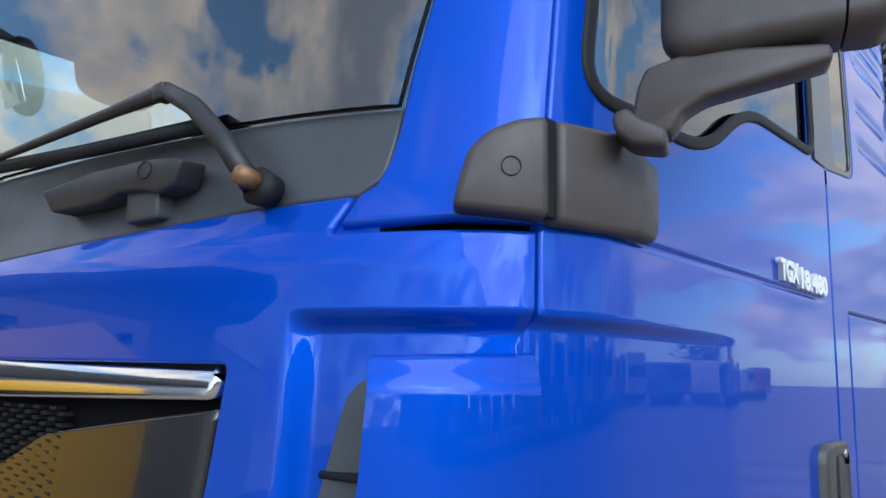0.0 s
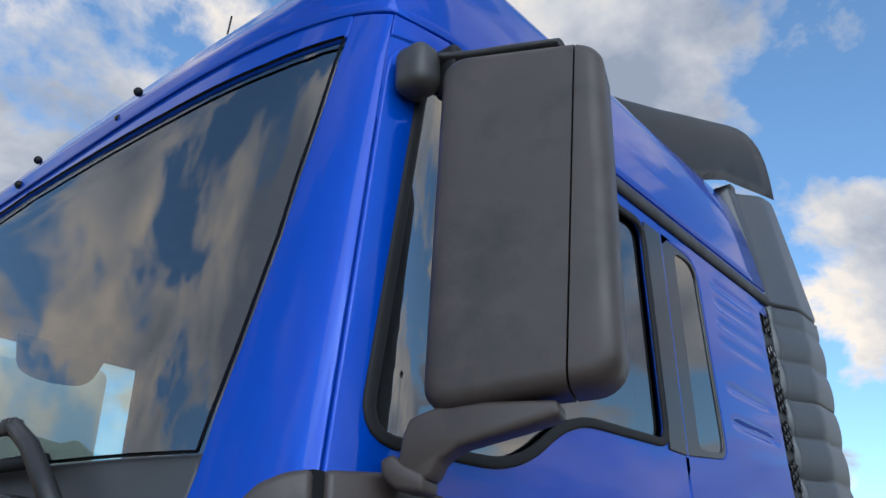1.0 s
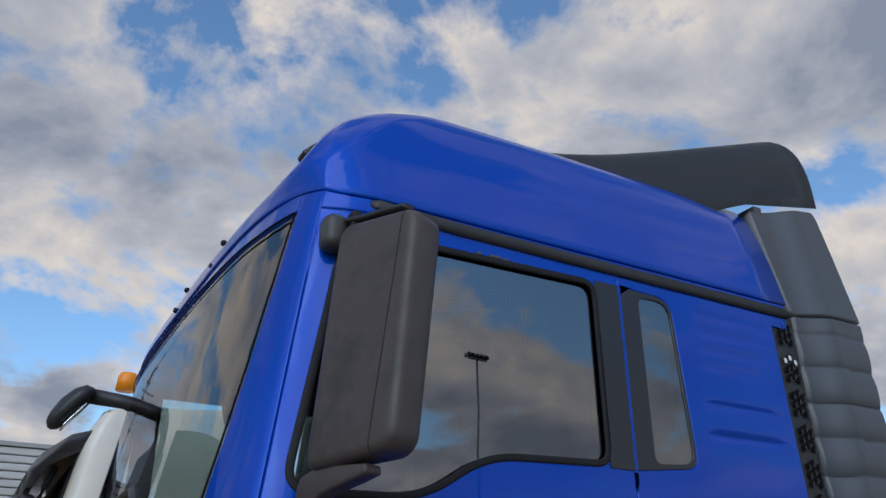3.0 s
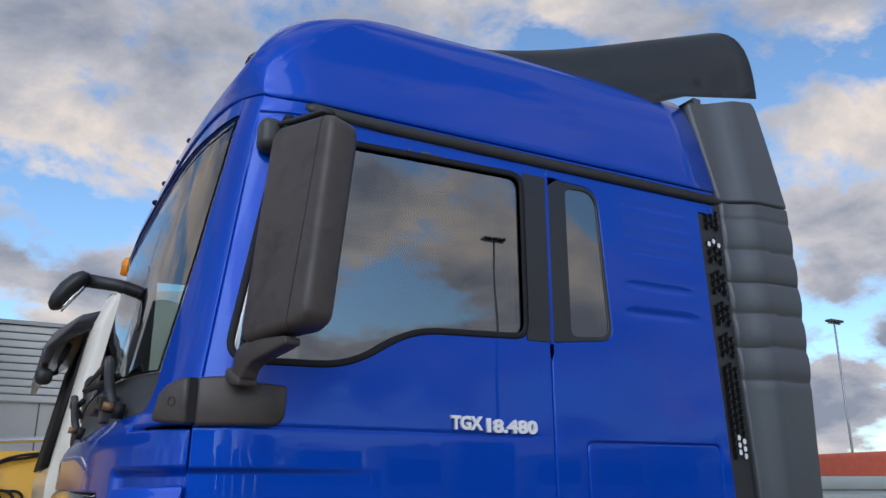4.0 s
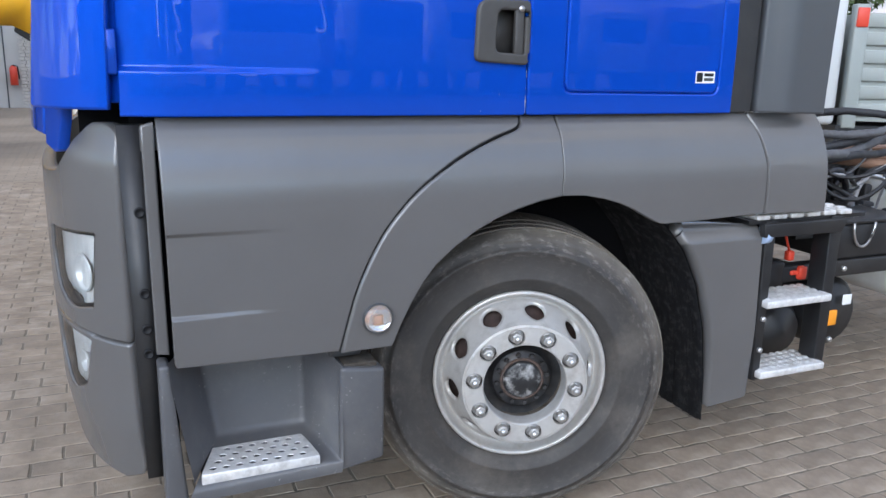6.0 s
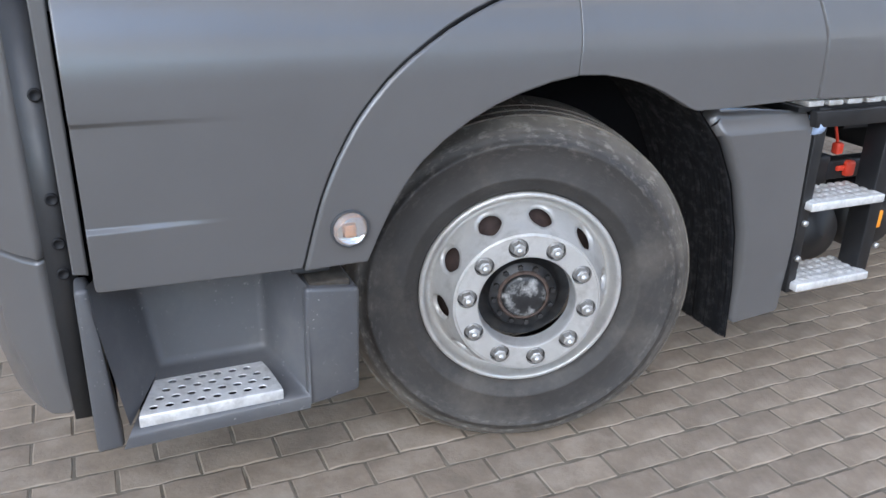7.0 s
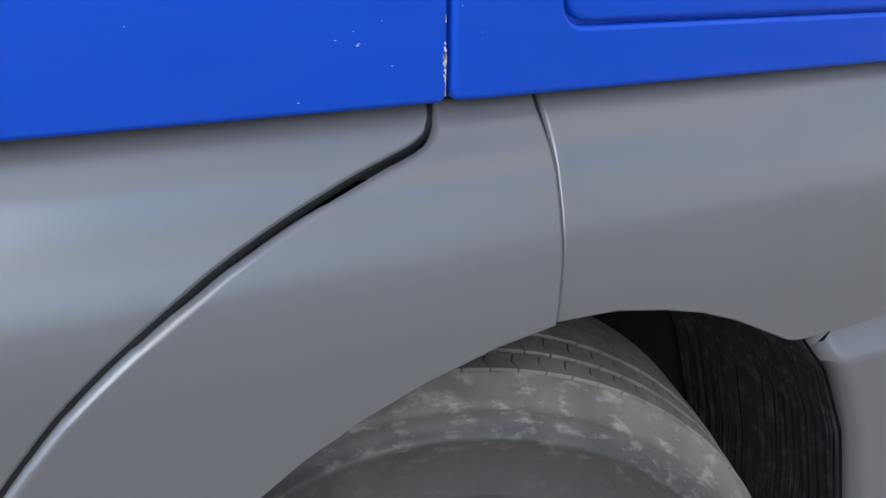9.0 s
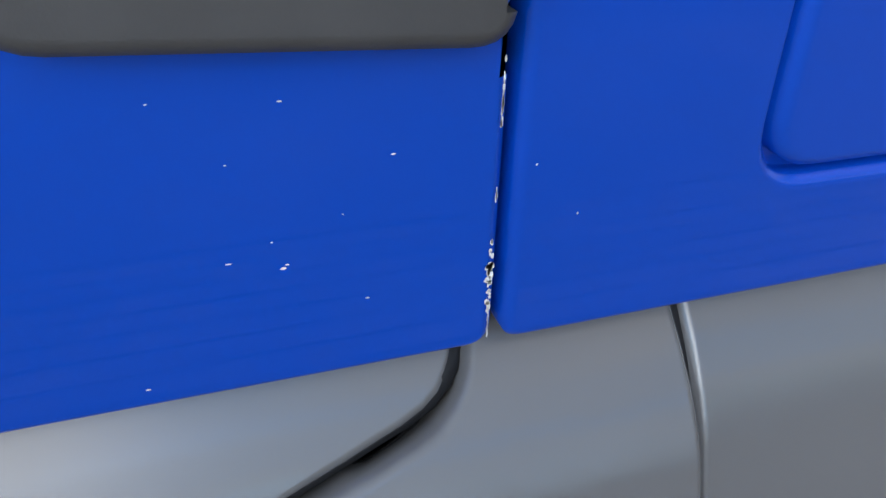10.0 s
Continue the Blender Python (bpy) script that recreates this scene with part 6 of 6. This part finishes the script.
BR = material("pale_brick", (0.50, 0.47, 0.43), 0.85, var=0.2, scale=20)
for j in range(22):
    for i in range(2):
        bm = bmesh.new(); x = -2.72 + i * 0.14 + (j % 2) * 0.03; box(bm, x, x + 0.13, 20.38, 20.5, j * 0.082, j * 0.082 + 0.07, 0.004, 1); part("brick", bm, BR, hall, smooth=False)
ext = empty("fire_extinguisher", "red fire extinguisher hanging on the warehouse wall", "extinguisher")
bm = bmesh.new(); tube(bm, [(-2.86, 20.35, 0.55), (-2.86, 20.35, 0.95), (-2.86, 20.35, 1.02)], 0.09, 14, rs=[0.09, 0.09, 0.04]); part("cylinder", bm, RED, ext)
bm = bmesh.new(); tube(bm, [(-2.86, 20.3, 1.03), (-2.76, 20.28, 1.0), (-2.74, 20.28, 0.7)], 0.015, 6); part("hose", bm, RUBBER, ext)
# yellow excavator arm
YEL = material("yellow_machine_paint", (0.72, 0.36, 0.02), 0.42, var=0.1, scale=3, dirt=(0.25, 0.16, 0.06), dirt_amt=0.3)
dig = empty("excavator", "yellow excavator boom with black hydraulic hoses", "excavator")
prism([(-4.6, 2.20), (-1.6, 2.30), (-0.7, 2.33), (-0.4, 2.0), (-0.5, 1.15), (-0.9, 1.10), (-1.37, 1.38), (-1.75, 1.62), (-2.0, 1.80), (-4.6, 1.70)], 0, YEL, "boom", dig, 9.2, 9.6, 0.05)
prism([(-2.0, 1.68), (-1.1, 1.05), (-1.0, 1.15), (-1.95, 1.82)], 0, RUBBER, "bucket_link", dig, 9.25, 9.5, 0.02)
bm = bmesh.new(); tube(bm, [(-4.4, 9.4, 2.25), (-0.8, 9.4, 2.48)], 0.035, 10); part("ram", bm, CHROME, dig)
loops = (((-1.10, 2.26), (-1.30, 2.22), (-1.484, 2.188), (-1.60, 2.13), (-1.655, 2.05), (-1.665, 1.962), (-1.60, 1.87), (-1.453, 1.838), (-1.33, 1.83), (-1.27, 1.76), (-1.29, 1.66), (-1.37, 1.58)),
         ((-1.12, 2.28), (-1.35, 2.25), (-1.54, 2.19), (-1.64, 2.08), (-1.64, 1.95), (-1.56, 1.84), (-1.505, 1.75), (-1.52, 1.66), (-1.60, 1.615), (-1.72, 1.63)),
         ((-1.56, 1.85), (-1.44, 1.83), (-1.37, 1.76), (-1.39, 1.66), (-1.46, 1.57), (-1.40, 1.50), (-1.30, 1.48)))
for q, path in enumerate(loops):
    bm = bmesh.new(); tube(bm, [(x, 9.15 - 0.02 * q, z) for x, z in smooth_line(list(path))], 0.017, 8); part("hydraulic_hose", bm, RUBBER, dig)
bm = bmesh.new(); tube(bm, [(-1.76, 9.12, 1.64), (-1.20, 9.12, 1.26)], 0.04, 10); part("ram_rod", bm, RUBBER, dig)
bm = bmesh.new(); lathe(bm, [(0.0, -0.03), (0.05, -0.03), (0.05, 0.0)], 16); o = part("pin", bm, WHITE, dig); o.location = (-1.60, 9.19, 2.03)
prism([(-8.5, 0.9), (-4.2, 0.9), (-4.2, 2.6), (-6, 3.0), (-8.5, 2.6)], 0, YEL, "body", dig, 8.4, 10.6, 0.08)
bm = bmesh.new(); box(bm, -8.8, -4.2, 8.2, 8.8, 0, 0.85, 0.3, 3); part("track", bm, RUBBER, dig)
bm = bmesh.new(); box(bm, -8.8, -4.2, 10.2, 10.8, 0, 0.85, 0.3, 3); part("track", bm, RUBBER, dig)
# neighbouring white truck
CREAM = material("cream_white_paint", (0.68, 0.615, 0.51), 0.35, coat=0.6, var=0.03)
nb = empty("white_truck", "cream white truck cab with dark sun visor parked alongside", "truck")
prism([(-1.18, 0.5), (-1.26, 0.9), (-1.25, 1.9), (-1.07, 3.05), (-0.98, 3.30), (-0.90, 3.36), (0.7, 3.50), (0.7, 0.5)], 0, CREAM, "cab", nb, 4.5, 6.9, 0.08)
prism([(-1.262, 2.0), (-1.24, 2.0), (-1.08, 2.95), (-1.10, 2.95)], 0, RUBBER, "windscreen", nb, 4.62, 6.8, 0)
prism([(-0.94, 3.20), (-1.15, 3.13), (-1.32, 2.98), (-1.385, 2.86), (-1.38, 2.74), (-1.33, 2.75), (-1.28, 2.90), (-1.0, 3.06)], 0, material("smoked_visor", (0.05, 0.045, 0.045), 0.15), "sun_visor", nb, 4.55, 6.85, 0.01)
bm = bmesh.new(); box(bm, -1.41, -1.29, 4.62, 4.78, 2.60, 2.72, 0.045, 3); part("mirror", bm, BLACK, nb)
bm = bmesh.new(); tube(bm, [(-1.32, 4.7, 2.68), (-1.27, 4.7, 2.69), (-1.25, 4.7, 2.78), (-1.20, 4.7, 2.92)], 0.022, 8); part("mirror_arm", bm, BLACK, nb)
bm = bmesh.new(); box(bm, -1.285, -1.2, 4.6, 6.8, 1.2, 1.6, 0.02); part("grille", bm, RUBBER, nb)
for y in (4.62, 6.5):
    bm = bmesh.new(); lathe(bm, [(0, -0.02), (0.28, 0), (0.5, 0.0), (0.52, 0.05), (0.52, 0.28), (0, 0.3)], 36); o = part("wheel", bm, TYRE, nb); o.location = (0.05, y, 0.52)
bm = bmesh.new(); tube(bm, [(-0.82, 4.7, 3.52), (-0.82, 4.7, 3.63), (-0.82, 4.7, 3.655)], 0.07, 14, rs=[0.078, 0.072, 0.055]); part("beacon", bm, material("amber_beacon", (0.95, 0.28, 0.01), 0.25), nb, "orange beacon")
NEAR = Matrix.Translation((-1.588, -2.164, 1.851)) @ Matrix.Scale(0.84, 4) @ Matrix.Translation((1.588, 2.164, -1.851))
for o in nb.children:
    if not o.name.startswith("wheel"): o.matrix_world = NEAR @ o.matrix_world
    else: o.location = (0.05, 3.55 if o.location.y < 5.5 else 5.1, 0.52)
bm = bmesh.new(); box(bm, -1.26, 0.2, 3.46, 5.4, 0.45, 0.95, 0.04); part("lower_cab", bm, CREAM, nb)
# dropside trailer behind
BODY = material("grey_green_paint", (0.30, 0.33, 0.31), 0.5, var=0.08, scale=2, dirt=(0.22, 0.21, 0.19), dirt_amt=0.3, dirt_scale=2)
tr = empty("dropside_trailer", "grey-green dropside trailer with ribbed boards and a dark chassis", "trailer")
def trm(ob): ob.matrix_world = Matrix.Translation((4.86, 3.02, 0)) @ Matrix.Rotation(math.atan2(-0.46, 0.89), 4, "Z"); return ob
for k in range(6):
    bm = bmesh.new(); box(bm, 0.05, 7.5, -0.025, 0.02, 1.08 + k * 0.15, 1.08 + k * 0.15 + 0.115, 0.012, 2); trm(part("side_board", bm, BODY, tr))
bm = bmesh.new(); box(bm, 0.05, 7.5, 0.0, 2.4, 1.04, 1.95); trm(part("body_core", bm, BODY, tr, smooth=False))
bm = bmesh.new(); box(bm, -0.06, 0.06, -0.05, 0.06, 0.98, 2.02, 0.01); trm(part("corner_post", bm, BODY, tr))
bm = bmesh.new(); box(bm, -0.05, 0.05, -0.065, -0.045, 1.83, 1.99, 0.01); trm(part("red_reflector", bm, RED, tr))
bm = bmesh.new(); box(bm, -0.1, 7.5, -0.03, 2.4, 0.62, 1.0); trm(part("chassis", bm, FRAME, tr, smooth=False))
bm = bmesh.new(); box(bm, 0.62, 0.86, -0.032, -0.026, 1.26, 1.34); trm(part("label_plate", bm, WHITE, tr, smooth=False))
bm = bmesh.new(); box(bm, -0.5, -0.1, 0.0, 2.2, 1.0, 2.12, 0.04); trm(part("headboard", bm, material("pale_headboard", (0.55, 0.56, 0.55), 0.5), tr))
for q in (0.6, 5.2, 6.4):
    bm = bmesh.new(); lathe(bm, [(0, -0.02), (0.28, 0), (0.48, 0.0), (0.5, 0.05), (0.5, 0.28), (0, 0.3)], 32); o = part("wheel", bm, TYRE, tr); trm(o); o.matrix_world = o.matrix_world @ Matrix.Translation((q, 0.1, 0.5))
# red-orange machine top beyond
bm = bmesh.new(); box(bm, 14.6, 18.0, 8.6, 10.6, 0.0, 2.62, 0.1, 2); tagged(part("red_container", bm, material("red_orange_paint", (0.55, 0.10, 0.05), 0.5, var=0.1)), "red-orange skip standing beyond the trailer", "skip")
# masts
MAST = material("galvanised_steel", (0.34, 0.35, 0.36), 0.5, metal=0.3, var=0.1)
def mast(x, y, h, heads):
    m = empty("light_mast", "tall grey steel floodlight mast", "mast", group="floodlight masts")
    bm = bmesh.new(); tube(bm, [(x, y, 0), (x, y, h)], 0.16, 10, rs=[0.10, 0.06]); part("pole", bm, MAST, m)
    if heads:
        bm = bmesh.new(); box(bm, x - 0.6, x + 0.6, y - 0.05, y + 0.05, h - 0.06, h + 0.06); part("crossbar", bm, MAST, m)
        for k in range(5):
            bm = bmesh.new(); box(bm, x - 0.68 + k * 0.28, x - 0.46 + k * 0.28, y - 0.3, y + 0.2, h + 0.05, h + 0.22, 0.03); part("floodlight", bm, DARKGREY, m)
    else:
        for k in range(9):
            bm = bmesh.new(); q = h * (0.55 + 0.05 * k); box(bm, x - 0.16, x + 0.16, y - 0.16, y + 0.16, q, q + 0.05); part("rung_frame", bm, MAST, m)
        bm = bmesh.new(); box(bm, x - 0.7, x + 0.5, y - 0.04, y + 0.04, h * 0.82, h * 0.82 + 0.08); part("side_arm", bm, MAST, m)
        bm = bmesh.new(); tube(bm, [(x, y, h), (x, y, h + 0.7)], 0.03, 6); part("tip", bm, MAST, m)


mast(-3.6, 40.0, 17.0, False)
mast(48.4, 34.0, 13.0, True)
mast(20.8, -34.0, 15.0, True)
# trees: trunk, limbs and many small leaf clumps
LEAF = material("leaves", (0.055, 0.085, 0.030), 0.7, var=0.5, scale=2.0)
BARK = material("bark", (0.10, 0.08, 0.06), 0.9, var=0.3)
def tree(x, y, h, w, seed):
    rng = random.Random(seed); t = empty("tree", "leafy green tree with an uneven crown", "tree", group="trees round the yard")
    bm = bmesh.new(); tube(bm, [(x, y, 0), (x + 0.1, y, h * 0.4), (x, y, h * 0.8)], 0.2, 8, rs=[0.26, 0.18, 0.06])
    for k in range(7):
        a, q = rng.uniform(0, 6.3), rng.uniform(0.35, 0.7) * h; tube(bm, [(x, y, q), (x + math.cos(a) * w * 0.4, y + math.sin(a) * w * 0.4, q + h * 0.15)], 0.06, 6, rs=[0.07, 0.02])
    part("trunk", bm, BARK, t)
    bm = bmesh.new(); blobs = [(rng.gauss(0, w * 0.28), rng.gauss(0, w * 0.28), h * rng.uniform(0.45, 0.95), rng.uniform(0.12, 0.3) * w) for _ in range(16)]
    for k in range(2600):
        bx, by, bz, br = rng.choice(blobs); d = Vector((rng.gauss(0, 1), rng.gauss(0, 1), rng.gauss(0, 1))).normalized() * br * rng.uniform(0.6, 1.1)
        p = Vector((x + bx, y + by, bz)) + d; s = rng.uniform(0.07, 0.16)
        u, v = Vector((rng.gauss(0, 1), rng.gauss(0, 1), rng.gauss(0, 1))).normalized() * s, Vector((rng.gauss(0, 1), rng.gauss(0, 1), rng.gauss(0, 1))).normalized() * s * 0.7
        bm.faces.new([bm.verts.new(q) for q in (p - u, p + v, p + u, p - v)])
    part("crown", bm, LEAF, t, smooth=False)


tree(26.0, 21.4, 4.5, 2.0, 1)
for k, (x, y) in enumerate(((-30, -42), (-10, -48), (24, -80), (42, -86), (60, -60), (80, -40))): tree(x, y, 7.5, 6.0, 20 + k)
# vehicles and sheds across the yard, seen as reflections in the paint
SHED = material("blue_grey_shed", (0.20, 0.22, 0.26), 0.6, var=0.1, scale=0.3)
shed = empty("far_shed", "long grey shed across the yard with a flat roof", "building")
bm = bmesh.new(); box(bm, -70, -22, -60, -48, 0, 7); part("wall", bm, SHED, shed, smooth=False)
bm = bmesh.new(); box(bm, -71, -21, -61, -47, 7, 7.4); part("roof", bm, DARKGREY, shed, smooth=False)
for k in range(8):
    bm = bmesh.new(); x = -68 + k * 6; box(bm, x, x + 3.6, -48.0, -47.95, 0, 4.2); part("door", bm, CLAD, shed, smooth=False)
cols = [(0.45, 0.45, 0.46), (0.10, 0.14, 0.30), (0.50, 0.48, 0.44), (0.30, 0.06, 0.05), (0.12, 0.12, 0.13)]
PAINTS = [material("lorry_paint", c, 0.4, var=0.05) for c in cols]
def lorry(x, y, k):
    t = empty("parked_lorry", "parked lorry in the row across the yard", "lorry", group="lorries across the yard")
    bm = bmesh.new(); box(bm, x, x + 2.4, y - 2.0, y, 0.9, 3.3 + 0.3 * (k % 3), 0.15, 3); part("cab", bm, PAINTS[k % 5], t)
    bm = bmesh.new(); box(bm, x + 0.15, x + 2.25, y - 0.02, y + 0.02, 2.1, 3.0, 0.01); part("windscreen", bm, RUBBER, t)
    bm = bmesh.new(); box(bm, x + 0.2, x + 2.2, y - 8, y - 2.1, 0.8, 1.2 + 0.8 * (k % 2)); part("chassis", bm, FRAME, t)
    for wy in (-1.0, -6.5):
        for wx in (0.0, 2.1):
            bm = bmesh.new(); bmesh.ops.create_cone(bm, cap_ends=True, segments=20, radius1=0.5, radius2=0.5, depth=0.3, matrix=pose(x + wx + 0.15, y + wy, 0.5, 0, 90, 0)); part("wheel", bm, TYRE, t)


for k in range(16): lorry(-22 + k * 3.3, -26.0, k)
for k in range(12): lorry(34 + k * 5.2, -30.0, k + 2)
hall2 = empty("depot_hall", "low depot hall with a wide overhanging roof ahead of the truck", "building")
AHEAD = pose(-9.92, 11.43, 0, 0, 0, 38)
prism([(-3.9, 0), (6.2, 0), (6.2, 4.3), (-3.9, 4.3)], 0, SHED, "wall", hall2, 0, 3.5, 0).matrix_world = AHEAD
prism([(6.4, 4.3), (-3.8, 4.3), (-7.5, 4.7), (-7.4, 4.95), (-3.3, 6.9), (-2.0, 7.2), (6.4, 6.6)], 0, DARKGREY, "roof", hall2, -0.4, 3.6, 0.02).matrix_world = AHEAD
prism([(-0.5, 2.5), (5.4, 2.5), (5.4, 3.75), (-0.5, 3.7)], 0, material("pale_pink_render", (0.50, 0.36, 0.32), 0.8, var=0.1), "pale_sign_band", hall2, -0.06, 0, 0).matrix_world = AHEAD
for x in (0.2, 2.2, 4.0):
    prism([(x, 2.8), (x + 0.6, 2.8), (x + 0.6, 3.45), (x, 3.45)], 0, PIANO, "window", hall2, -0.1, -0.06, 0).matrix_world = AHEAD

# ---------- paving stones near the truck ----------
BRICK = brick_mat()
def stone_outline(seed):
    """Wavy interlocking stone, seen from above."""
    rng = random.Random(seed); l, w = BRICK_L / 2 - 0.003, BRICK_W / 2 - 0.003; pts = []
    for k in range(6): x = -l + 2 * l * k / 6; pts.append((x, -w + 0.007 * math.sin(3 * math.pi * (x / l)) + rng.uniform(-0.004, 0.004)))
    for k in range(2): pts.append((l + rng.uniform(-0.002, 0.002), -w + 2 * w * k / 2))
    for k in range(6): x = l - 2 * l * k / 6; pts.append((x, w + 0.007 * math.sin(3 * math.pi * (x / l)) + rng.uniform(-0.004, 0.004)))
    for k in range(2): pts.append((-l + rng.uniform(-0.002, 0.002), w - 2 * w * k / 2))
    return pts


def stone(verts, faces, pts, cx, cy, lift, tilt):
    b = len(verts); n = len(pts)
    for k, dz in ((1.0, -0.004), (1.0, 0.003), (0.93, 0.006)):
        verts += [(cx + x * (k if k == 1 else 1 - 0.004 / 0.11), cy + y * (k if k == 1 else 1 - 0.004 / 0.055), dz + lift + tilt * x * (dz > 0)) for x, y in pts]
    for q in range(2):
        for k in range(n): faces.append((b + q * n + k, b + q * n + (k + 1) % n, b + (q + 1) * n + (k + 1) % n, b + (q + 1) * n + k))
    faces.append(tuple(b + 2 * n + k for k in range(n)))


def lay_stones():
    rng = random.Random(11); shapes = [stone_outline(k) for k in range(8)]; meshes = []
    for k, pts in enumerate(shapes):
        v, f = [], []; stone(v, f, pts, 0, 0, 0, 0); me = bpy.data.meshes.new("brick"); me.from_pydata(v, [], f); me.materials.append(BRICK); meshes.append(me)
    v, f = [], []; near = 0
    for j in range(-22, 74):
        for i in range(-26, 34):
            x, y = (i + 0.5 * (j % 2)) * BRICK_L - 0.081, (j + 0.5) * BRICK_W - 0.003; lift, tilt = rng.uniform(-0.0015, 0.0015), rng.uniform(-0.004, 0.004)
            close = (0.3 < x < 2.75 and -1.1 < y < 1.15 and near < 300) if x > 0 else False
            if close:
                o = new("brick", meshes[(i * 7 + j * 3) % 8]); o.parent = ground; o.location = (x, y, lift); near += 1
            else: stone(v, f, shapes[(i * 5 + j * 3) % 8], x, y, lift, tilt)
    bm = bmesh.new(); box(bm, -5.9, 7.4, -2.45, 8.1, -0.01, 0.0035); part("joint_sand", bm, material("joint_sand", (0.165, 0.138, 0.104), 0.95, var=0.4, scale=12), ground, smooth=False)
    me = bpy.data.meshes.new("paving"); me.from_pydata(v, [], f); me.materials.append(BRICK); o = new("paving", me); o.parent = ground; tagged(o, "worn interlocking paving stones", kind="stuff")


lay_stones()
